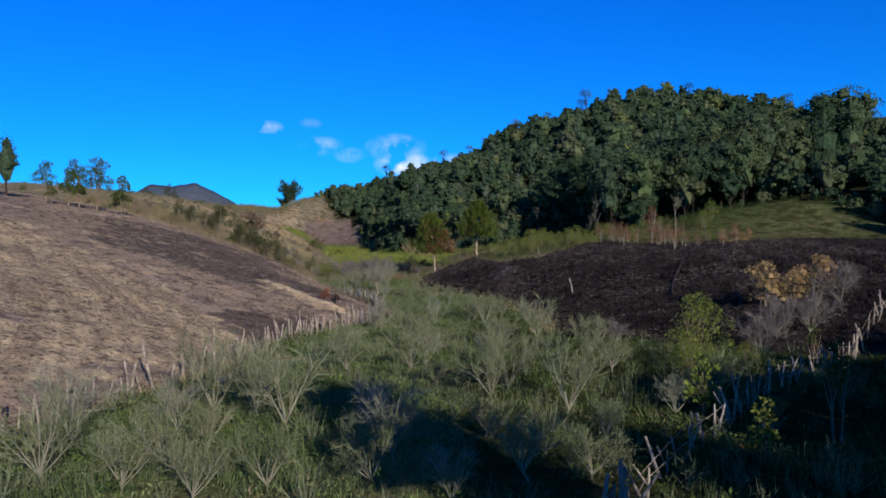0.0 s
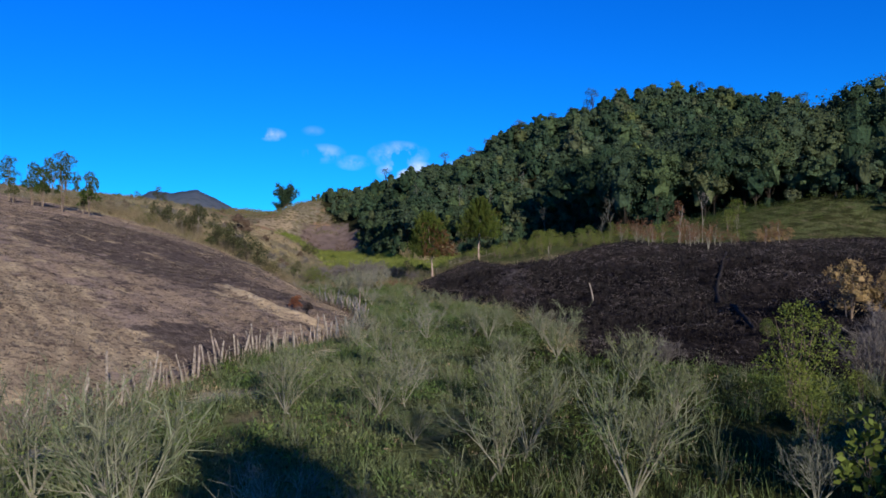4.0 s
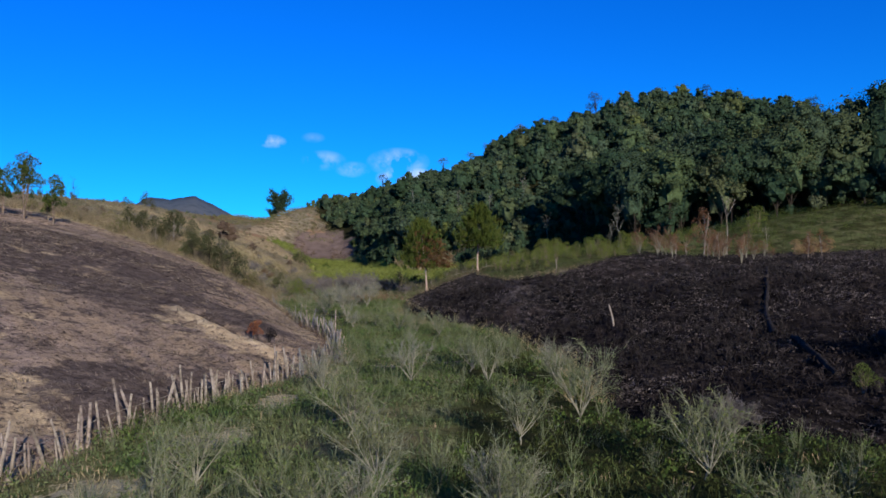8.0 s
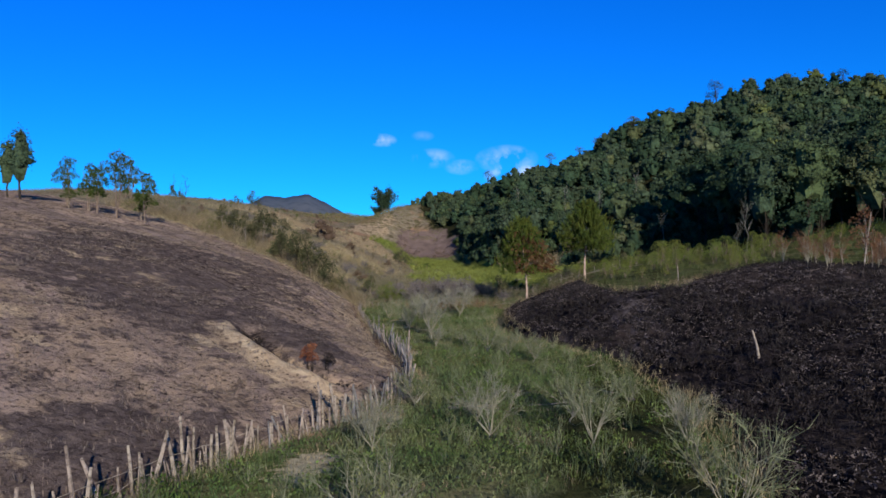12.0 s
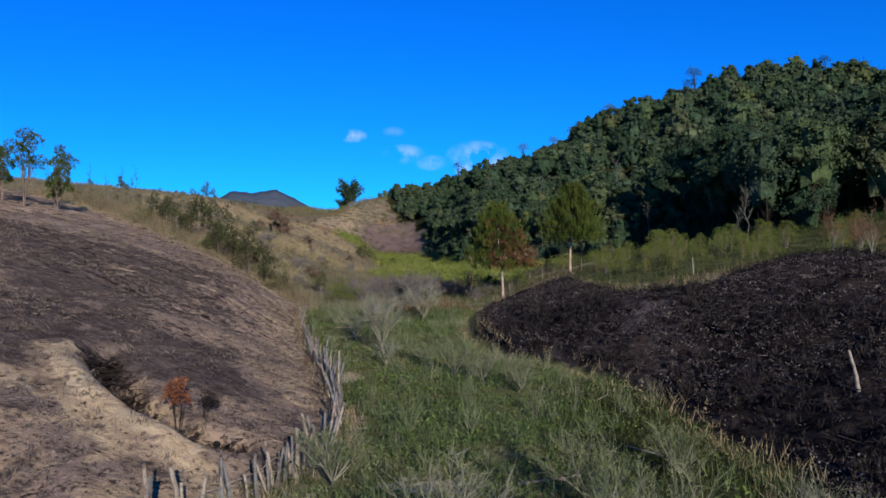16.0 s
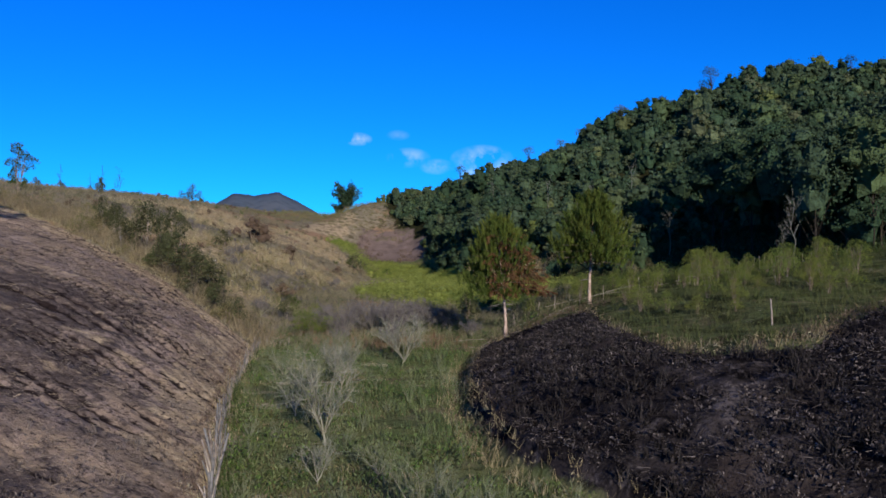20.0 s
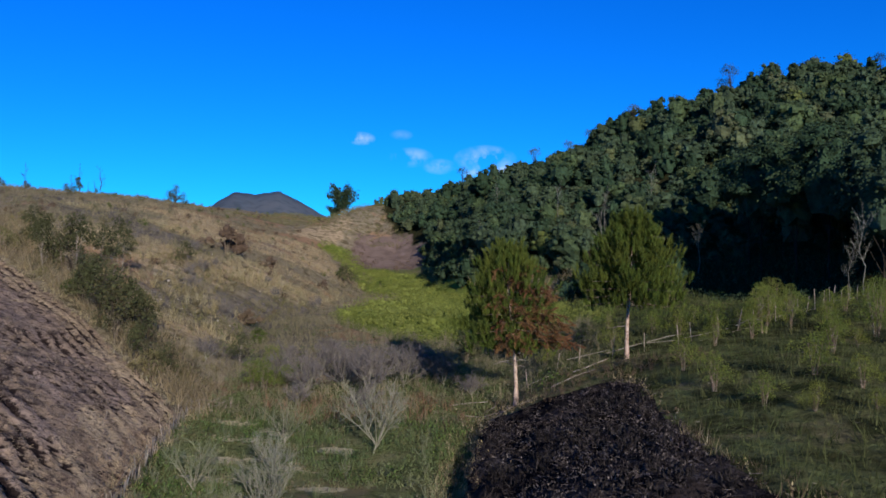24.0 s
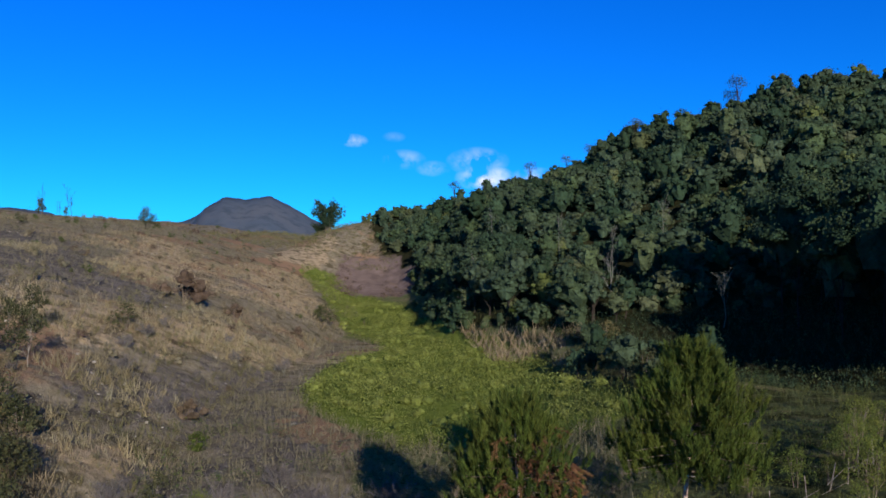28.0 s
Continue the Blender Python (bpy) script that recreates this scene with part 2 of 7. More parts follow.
M_FOREST = forest_material()
M_NEEDLE = plain_mix("pine_needles", (0.075, 0.105, 0.024), (0.115, 0.145, 0.03), 0.5, (0.042, 0.065, 0.017), 0.6, 0.35, spec=0.06, glow=0.15)
M_NEEDLE_DEAD = plain_mix("scorched_pine_needles", (0.14, 0.072, 0.036), (0.18, 0.098, 0.048), 0.8, (0.085, 0.05, 0.03), 0.85, 0.3)
M_HERB = plain_mix("low_green_herbs", (0.088, 0.144, 0.052), (0.172, 0.2, 0.098), 0.22, (0.05, 0.096, 0.034), 0.75, 0.5, glow=0.25)
M_WEED = plain_mix("bright_leafy_weeds", (0.085, 0.15, 0.04), (0.14, 0.195, 0.06), 0.3, (0.05, 0.095, 0.028), 0.7, 0.45, glow=0.25)
M_STRAW = plain_mix("dry_straw_grass", (0.37, 0.295, 0.18), (0.26, 0.205, 0.125), 0.12, (0.32, 0.285, 0.20), 0.9, 0.4, glow=0.2)
M_OLIVE = plain_mix("olive_dry_scrub", (0.15, 0.145, 0.065), (0.21, 0.18, 0.085), 0.15, (0.10, 0.11, 0.045), 0.9, 0.4, glow=0.2)
M_DRYBROWN = plain_mix("grey_brown_dry_growth", (0.19, 0.155, 0.10), (0.26, 0.205, 0.135), 0.12, (0.12, 0.105, 0.06), 0.9, 0.4, glow=0.15)
M_SCRUB = plain_mix("grey_olive_scrub", (0.17, 0.152, 0.098), (0.23, 0.197, 0.132), 0.12, (0.10, 0.095, 0.055), 0.9, 0.4, glow=0.15)
M_LEAF_DULL = plain_mix("dull_olive_leaves", (0.062, 0.070, 0.033), (0.10, 0.098, 0.05), 0.35, (0.04, 0.046, 0.022), 0.8, 0.35, glow=0.15)
M_GREYASH = plain_mix("pale_ash_flakes", (0.11, 0.094, 0.094), (0.07, 0.059, 0.059), 0.6, (0.19, 0.165, 0.16), 0.95, 0.5)
M_HERB_LUSH = plain_mix("lush_dark_herbs", (0.048, 0.075, 0.022), (0.08, 0.095, 0.033), 0.15, (0.026, 0.042, 0.015), 0.8, 0.45, glow=0.2)
M_ORANGE = plain_mix("scorched_orange_leaves", (0.24, 0.105, 0.045), (0.17, 0.075, 0.04), 0.8, (0.29, 0.15, 0.07), 0.85, 0.3, glow=0.2)
M_SHELF = plain_mix("dull_shelf_weeds", (0.068, 0.085, 0.032), (0.105, 0.105, 0.046), 0.2, (0.05, 0.065, 0.024), 0.9, 0.4, glow=0.2)
M_FERN = plain_mix("yellow_green_fern", (0.175, 0.228, 0.054), (0.225, 0.272, 0.074), 0.12, (0.10, 0.142, 0.036), 0.7, 0.35, glow=0.3)
M_ASH = plain_mix("ash_and_charred_bits", (0.016, 0.0135, 0.014), (0.05, 0.0415, 0.041), 0.33, (0.011, 0.009, 0.009), 0.95, 0.6)
M_CHAFF = plain_mix("pale_burnt_stalks", (0.30, 0.23, 0.175), (0.19, 0.145, 0.115), 0.4, (0.40, 0.32, 0.24), 0.95, 0.4)
M_STONE = plain_mix("pale_stones", (0.42, 0.39, 0.34), (0.30, 0.27, 0.24), 1.0, (0.5, 0.47, 0.42), 0.9, 0.2, 0.4)
# distance haze is mixed into these blue base colours
M_HAZE_HILL = plain_mix("far_mountain_in_haze", (0.085, 0.11, 0.15), (0.11, 0.125, 0.155), 0.012, (0.065, 0.085, 0.115), 1.0, 0.0, 1.0, fine=0.05)


def ground_material():
    m, nodes, links, bsdf = material("valley_ground", 1.0, 0.0)

    def attr(name):
        a = nodes.new("ShaderNodeAttribute")
        a.attribute_name = name
        return a.outputs["Fac"]

    def ragged(fac, scale, amount):
        """A zone mask with a torn edge."""
        n = noisy(nodes, links, scale, 0.25, 0.75, 6.0)
        s = nodes.new("ShaderNodeMath")
        s.operation = "MULTIPLY_ADD"
        links.new(n, s.inputs[0])
        s.inputs[1].default_value, s.inputs[2].default_value = amount, -amount / 2
        t = nodes.new("ShaderNodeMath")
        t.operation = "ADD"
        links.new(s.outputs[0], t.inputs[0])
        links.new(fac, t.inputs[1])
        r = nodes.new("ShaderNodeMapRange")
        links.new(t.outputs[0], r.inputs["Value"])
        r.inputs["From Min"].default_value, r.inputs["From Max"].default_value = 0.4, 0.6
        return r.outputs[0]

    # meadow: green with worn tan patches
    col = mixed(nodes, links, noisy(nodes, links, 0.5, 0.35, 0.65), (0.125, 0.15, 0.06), (0.20, 0.195, 0.10))
    col = mixed(nodes, links, noisy(nodes, links, 3.0, 0.5, 0.7), col, (0.05, 0.055, 0.022))
    col = mixed(nodes, links, noisy(nodes, links, 0.28, 0.54, 0.64), col, (0.19, 0.165, 0.095))
    # dry hill
    col = mixed(nodes, links, ragged(attr("lush"), 0.5, 0.6), col, mixed(nodes, links, noisy(nodes, links, 1.5, 0.35, 0.65), (0.035, 0.045, 0.018), (0.06, 0.06, 0.028)))
    col = mixed(nodes, links, ragged(attr("litter"), 2.2, 1.2), col, (0.50, 0.44, 0.30))
    dry = mixed(nodes, links, ragged(attr("tan"), 0.25, 0.8), mixed(nodes, links, noisy(nodes, links, 0.2, 0.38, 0.62), (0.245, 0.208, 0.155), (0.30, 0.258, 0.185)), (0.44, 0.34, 0.225))
    dry = mixed(nodes, links, noisy(nodes, links, 0.8, 0.45, 0.7), dry, (0.13, 0.105, 0.065))
    dry = mixed(nodes, links, noisy(nodes, links, 0.07, 0.53, 0.62), dry, (0.31, 0.20, 0.13))
    dry = mixed(nodes, links, noisy(nodes, links, 0.35, 0.55, 0.62, 6.0), dry, (0.12, 0.10, 0.062))
    grey = mixed(nodes, links, noisy(nodes, links, 0.9, 0.4, 0.62), (0.19, 0.165, 0.15), (0.115, 0.10, 0.085))
    grey = mixed(nodes, links, noisy(nodes, links, 0.7, 0.62, 0.68, 7.0, None, 0.7), grey, (0.45, 0.41, 0.37))
    dry = mixed(nodes, links, ragged(attr("ashen"), 0.35, 0.9), dry, grey)
    col = mixed(nodes, links, ragged(attr("dry"), 0.6, 0.5), col, dry)
    fern = mixed(nodes, links, noisy(nodes, links, 0.6, 0.35, 0.65), (0.13, 0.172, 0.035), (0.175, 0.21, 0.046))
    col = mixed(nodes, links, ragged(attr("fern"), 0.5, 0.4), col, fern)
    # forest floor; in the fence corner this dark also stands in for shade
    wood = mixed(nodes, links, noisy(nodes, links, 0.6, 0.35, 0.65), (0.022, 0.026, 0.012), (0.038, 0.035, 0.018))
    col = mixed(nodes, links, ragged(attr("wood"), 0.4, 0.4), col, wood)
    # western burn: dark ash and tan stubble in broken bands down the slope
    slope = nodes.new("ShaderNodeCombineXYZ")
    links.new(attr("row"), slope.inputs[0])
    links.new(attr("run"), slope.inputs[1])
    squeeze = nodes.new("ShaderNodeMapping")
    links.new(slope.outputs[0], squeeze.inputs["Vector"])
    squeeze.inputs["Scale"].default_value = (1.0, 0.24, 1.0)
    band = noisy(nodes, links, 0.5, 0.43, 0.58, 7.0, squeeze.outputs[0], 0.62)
    burn = mixed(nodes, links, noisy(nodes, links, 0.10, 0.4, 0.6, 5.0), (0.385, 0.29, 0.24), (0.25, 0.189, 0.162))
    burn = mixed(nodes, links, band, burn, (0.35, 0.26, 0.19))
    burn = mixed(nodes, links, noisy(nodes, links, 0.8, 0.51, 0.63, 9.0, None, 0.74), burn, (0.085, 0.066, 0.062))
    burn = mixed(nodes, links, ragged(attr("soot"), 0.8, 0.9), burn, mixed(nodes, links, noisy(nodes, links, 1.4, 0.4, 0.6, 8.0, None, 0.7), (0.17, 0.133, 0.118), (0.084, 0.065, 0.061)))
    straw = mixed(nodes, links, band, (0.56, 0.43, 0.285), (0.36, 0.27, 0.187))
    straw = mixed(nodes, links, noisy(nodes, links, 1.1, 0.52, 0.63, 9.0, None, 0.74), straw, (0.14, 0.10, 0.085))
    straw = mixed(nodes, links, noisy(nodes, links, 0.6, 0.52, 0.70, 8.0, squeeze.outputs[0], 0.7), straw, (0.19, 0.14, 0.112))
    burn = mixed(nodes, links, ragged(attr("straw"), 0.35, 1.3), burn, straw)
    # furrows between the rows
    burn = mixed(nodes, links, noisy(nodes, links, 4.2, 0.53, 0.60, 8.0, None, 0.75), burn, (0.075, 0.056, 0.052))
    burn = mixed(nodes, links, noisy(nodes, links, 5.3, 0.58, 0.66, 7.0, squeeze.outputs[0], 0.72), burn, (0.40, 0.31, 0.24))
    # near-black down the furrows; along the ditch this stands in for shade
    burn = mixed(nodes, links, ragged(attr("furrow_ditch_dark"), 1.9, 0.85), burn, (0.035, 0.025, 0.024))
    col = mixed(nodes, links, ragged(attr("burn_west"), 1.2, 0.35), col, burn)
    col = mixed(nodes, links, ragged(attr("bare"), 0.3, 0.6), col, mixed(nodes, links, noisy(nodes, links, 0.3, 0.35, 0.65), (0.235, 0.175, 0.16), (0.15, 0.112, 0.10)))
    # eastern burn: charcoal with ash flecks
    char = mixed(nodes, links, noisy(nodes, links, 0.7, 0.40, 0.60, 6.0, None, 0.7), mixed(nodes, links, attr("ash"), (0.026, 0.022, 0.0225), (0.068, 0.057, 0.058)), (0.009, 0.008, 0.009))
    char = mixed(nodes, links, noisy(nodes, links, 1.1, 0.53, 0.64, 9.0, None, 0.74), char, mixed(nodes, links, attr("ash"), (0.060, 0.050, 0.050), (0.145, 0.123, 0.123)))
    char = mixed(nodes, links, noisy(nodes, links, 0.22, 0.56, 0.7), char, (0.056, 0.043, 0.040))
    col = mixed(nodes, links, ragged(attr("burn_east"), 1.2, 0.4), col, char)
    # bare soil: the scar, the trodden strip along the fence
    soil = mixed(nodes, links, noisy(nodes, links, 1.2, 0.35, 0.65), (0.46, 0.345, 0.23), (0.60, 0.48, 0.33))
    col = mixed(nodes, links, ragged(attr("soil"), 2.4, 0.8), col, soil)
    links.new(col, bsdf.inputs["Base Color"])
    bn = nodes.new("ShaderNodeBump")
    bn.inputs["Strength"].default_value, bn.inputs["Distance"].default_value = 0.6, 0.22
    links.new(noisy(nodes, links, 2.4, 0.2, 0.8, 8.0, None, 0.65), bn.inputs["Height"])
    links.new(bn.outputs[0], bsdf.inputs["Normal"])
    return m


M_GROUND = ground_material()
# ---- the lie of the land: heights are functions of x (right) and y (ahead) ----
def curve(keys):
    """A smooth function through (y, value) pairs."""
    ks = np.array([k for k, _ in keys], float)
    vs = np.array([v for _, v in keys], float)
    fine = np.arange(ks[0], ks[-1] + 0.5, 0.5)
    raw = np.interp(fine, ks, vs)
    pad = 9
    soft = np.convolve(np.pad(raw, pad, mode="edge"), np.hanning(2 * pad + 3)[1:-1] / np.hanning(2 * pad + 3).sum(), mode="valid")
    return lambda y: np.interp(y, fine, soft)


def noise2(x, y, size, seed=0):
    """Smooth value noise between -1 and 1 with features of that size, in numpy."""
    u, v = np.asarray(x, float) / size + seed * 17.31, np.asarray(y, float) / size + seed * 7.77
    iu, iv = np.floor(u), np.floor(v)
    fu, fv = u - iu, v - iv
    fu, fv = fu * fu * (3 - 2 * fu), fv * fv * (3 - 2 * fv)

    def h(a, b):
        n = np.sin(a * 127.1 + b * 311.7 + seed * 74.7) * 43758.5453
        return (n - np.floor(n)) * 2 - 1

    low = h(iu, iv) * (1 - fu) + h(iu + 1, iv) * fu
    high = h(iu, iv + 1) * (1 - fu) + h(iu + 1, iv + 1) * fu
    return low * (1 - fv) + high * fv


# valley floor height along the valley
floor_z = curve([(-400, -4), (0, -0.2), (25, 0.0), (47, 0.35), (58, 0.6), (71, 1.2), (79, 1.7), (103, 2.2), (120, 3.2), (143, 4.6),
                 (180, 5.6), (232, 7.6), (260, 10.0), (320, 16.5), (420, 22.0), (700, 24.0)])
# foot of the western slopes (the pole fence runs along it as far as y = 110)
west_x = curve([(-400, -24), (0, -20), (20, -16.5), (30, -13.8), (38, -12.2), (47.4, -11.2), (51.3, -10.5), (55.5, -9.1), (58.5, -7.9), (61.4, -7.0), (63.4, -6.8), (65.6, -7.1), (68.5, -7.95),
                (72, -9.2), (76, -10.9), (80.7, -12.75), (85, -14.5), (89, -16), (95.5, -18.3), (104.5, -21.1), (109, -22.4), (125, -26), (143, -31), (171, -34), (204, -37), (232, -41), (260, -51), (320, -62), (420, -90), (700, -150)])
# foot of the eastern slopes
east_x = curve([(-400, 60), (20, 60), (34, 55), (38, 42), (41, 20), (44, 9.5), (47, 5.9), (52, 5.3), (58, 6.2), (65, 5.6), (75, 2.4), (79, -2.2), (84, -3.9), (90, -5.2),
                (100, -6.2), (107, -6.4), (112, -5.2), (120, -5), (135, -5), (150, -6), (180, -8), (205, -18), (232, -24), (260, -34), (320, -56), (420, -80), (700, -120)])
# edge of the forest: trees stand where x is greater
wood_x = curve([(-400, 90), (40, 72), (70, 64), (85, 62), (100, 62), (122, 60), (132, 50), (138, 34), (142, 22), (147, 13), (155, 7), (172, 0), (190, -13), (200, -20), (235, -26), (260, -33),
                (282, -41), (298, -53), (320, -60), (350, -72), (380, -92), (500, -140)])
# unseen spur outside the view, added to shade the right-hand forest
SHADE_SPUR = [(190, 262, 56), (146, 190, 50), (114, 145, 44), (97, 98, 36), (93, 74, 26), (94, 40, 18), (104, 0, 14)]
RIDGE = [(-150, 420, 24), (-84, 362, 23), (-66, 350, 28), (-39, 348, 38.5), (-18, 343, 41.6), (5, 314, 43.5), (12, 304.5, 44.5), (22, 291, 42), (48, 293, 55.5), (66, 292, 62), (84, 290, 61), (98, 288, 58), (112, 287, 53), (150, 276, 49), (190, 262, 50), (260, 190, 62), (330, 80, 66)]


def from_ridge(x, y):
    best = np.full(np.shape(x), -1e9)
    for (ax, ay, az), (bx, by, bz), steep in (*((a, b, 0.43) for a, b in zip(RIDGE, RIDGE[1:])), *((a, b, 1.15) for a, b in zip(SHADE_SPUR, SHADE_SPUR[1:]))):
        dx, dy = bx - ax, by - ay
        u = np.clip(((x - ax) * dx + (y - ay) * dy) / (dx * dx + dy * dy), 0, 1)
        far = np.hypot(x - ax - u * dx, y - ay - u * dy)
        zr = az + u * (bz - az)
        best = np.maximum(best, zr - (steep + 0.06 * np.clip((46 - zr) / 20, 0, 1)) * np.sqrt(far * far + 64) + 3.4)
    return best


def step01(v, lo, hi):
    u = np.clip((v - lo) / (hi - lo), 0, 1)
    return u * u * (3 - 2 * u)


def burn_border_west(x):
    return 106.8 - 0.72 * (x + 21.6)


EAST_BORDER = ((-40, 107), (-6, 107.5), (0.4, 107), (1.3, 104), (1.8, 95), (2.8, 89), (4, 86), (6, 84.2), (8, 83.8), (10.6, 88.5), (14, 92), (20.7, 93), (30, 98), (46, 94), (60, 90))


def burn_border_east(x):
    return np.interp(x, [p[0] for p in EAST_BORDER], [p[1] for p in EAST_BORDER])



def scar_place(x, y):
    """Along and across (positive: the far, upper side) of the eroded bank on the western slope."""
    best_d, best_s, best_u = np.full(np.shape(x), 1e9), np.zeros(np.shape(x)), np.zeros(np.shape(x))
    pts, run = [(-8.6, 61.6), (-10.2, 61.2), (-11.8, 61.7), (-13.2, 62.5), (-14.7, 63.6), (-16.5, 65.4), (-17.8, 67.6)], 0.0
    for (ax, ay), (bx, by) in zip(pts, pts[1:]):
        dx, dy = bx - ax, by - ay
        ln = math.hypot(dx, dy)
        u = np.clip(((x - ax) * dx + (y - ay) * dy) / (ln * ln), 0, 1)
        d = np.hypot(x - ax - u * dx, y - ay - u * dy)
        s = (dy * (x - ax) - dx * (y - ay)) / ln
        near = d < best_d
        best_s, best_u, best_d = np.where(near, s, best_s), np.where(near, run + u * ln, best_u), np.where(near, d, best_d)
        run += ln
    return best_u / run, np.sign(best_s) * best_d


# the fern-filled floor of the side valley, between these two edges
fern_west = curve([(120, -14), (136, -16), (140, -18.5), (145, -24), (155, -27), (166, -29), (176, -27.5), (184, -25.5), (190, -27), (196, -31), (206, -36.5), (213, -40), (237, -51), (262, -63), (300, -70)])
fern_east = curve([(120, -1), (134, 0), (140, 3), (146, 2.5), (153, -1.2), (165, -4), (176, -5.2), (196, -18), (240, -32), (256, -40), (268, -54), (300, -60)])


def beside(x, y, line, wide):
    """One on a broken line of (x, y), falling off sideways within the given width."""
    best = np.full(np.shape(x), 1e9)
    for (ax, ay), (bx, by) in zip(line, line[1:]):
        dx, dy = bx - ax, by - ay
        u = np.clip(((x - ax) * dx + (y - ay) * dy) / (dx * dx + dy * dy), 0, 1)
        best = np.minimum(best, np.hypot(x - ax - u * dx, y - ay - u * dy))
    return np.exp(-(best / wide) ** 2)


def tan_zone(x, y):
    """Bands of tall tan grass on the otherwise grey-olive hillside."""
    return np.clip(beside(x, y, [(-56, 134), (-47, 143), (-44, 152), (-38, 168), (-27, 181)], 5.5) + 0.8 * beside(x, y, [(-60, 186), (-68, 202), (-80, 226)], 7)
                   + beside(x, y, [(-48, 200), (-66, 262), (-70, 300)], 7) + 0.8 * beside(x, y, [(-30, 122), (-27, 126)], 3), 0, 1)


def ashen_zone(x, y):
    """Lilac-grey stony scrub on the upper hillside and at the foot of the hill."""
    return np.clip(beside(x, y, [(-56, 166), (-66, 170), (-78, 184), (-88, 200)], 9) + 0.7 * beside(x, y, [(-36, 134), (-33, 146), (-34, 158)], 5) + 0.75 * beside(x, y, [(-24, 124), (-22, 132), (-27, 141)], 5) + 0.5 * beside(x, y, [(-50, 196), (-58, 216)], 5), 0, 1)


def litter_zone(x, y):
    """Pale flattened litter beside the fence in the meadow."""
    total = np.zeros(np.shape(x))
    for cx, cy, rx, ry in ((-19.2, 107.6, 1.3, 0.5), (-17.2, 101.0, 1.2, 0.5), (-16.4, 98.2, 1.3, 0.45), (-14.6, 94.2, 1.2, 0.45), (-15.4, 91.3, 1.0, 0.5), (-13.4, 88.4, 1.2, 0.6), (-12.6, 104, 1.0, 0.5), (-11.5, 98, 1.1, 0.4), (-17.8, 104.5, 1.3, 0.4), (-15.6, 101.5, 0.9, 0.35), (-13.6, 100.4, 1.0, 0.35), (-13.2, 95.6, 1.0, 0.4), (-11.0, 92.0, 0.9, 0.4), (-10.4, 86.6, 0.9, 0.4), (-16.6, 106.2, 1.0, 0.35), (-8.0, 95.5, 0.8, 0.35),
                           (-8.8, 39.2, 1.8, 1.3), (-10.6, 35.0, 1.2, 1.4), (-8.0, 45.0, 1.2, 1.6), (-7.6, 52.0, 0.9, 1.8), (-7.0, 58.5, 0.9, 1.6), (-7.6, 66.0, 0.8, 1.8), (-9.6, 75.5, 0.8, 1.6), (-3.6, 60.8, 1.1, 0.6), (-11.6, 31.5, 1.0, 1.0)):
        total = total + np.exp(-((x - cx) / (1.05 * rx)) ** 2 - ((y - cy) / (1.1 * ry)) ** 2)
    return np.clip(total, 0, 1)


def lush_zone(x, y):
    """Darker growth on the meadow's eastern side and on the shelf."""
    side = step01(x, -2.5, 2.5) * (y < 84) * (x < east_x(y) + 1) * (1 - step01(y, 70, 84))
    return np.clip(side + 0.5 * step01(x - east_x(y), 3, 7) * step01(y, 83, 87) * (x < wood_x(y) + 3), 0, 1)


def west_rise(x, y):
    d = np.maximum(west_x(y) - x, 0) * 0.96
    burnt = 0.27 * d + 2.9 * (1 - np.exp(-d / 8)) * step01(y, 62, 92)
    burnt = 22 * (1 - np.exp(-burnt / 22)) + 0.04 * np.minimum(d, 60)
    grassy = 21 * (1 - np.exp(-d * 0.6 / 21))
    w = step01(y - burn_border_west(x), -4, 26)
    return burnt * (1 - w) + grassy * w


def east_rise(x, y):
    d = np.maximum(x - east_x(y), 0) * 0.93
    run = 6 + 20 * (1 - step01(y, 48, 76))
    d2 = np.minimum(d, 60)
    tall = 4.3 - 1.7 * step01(y, 118, 150)
    hump = 0.9 * np.exp(-((x - 15) / 4.5) ** 2 - ((y - 84) / 6) ** 2)
    return hump + tall * (1 - np.exp(-d / run)) + 0.02 * d2 + 0.2 * np.clip(x - 20, 0, 60) * step01(y, 104, 136)


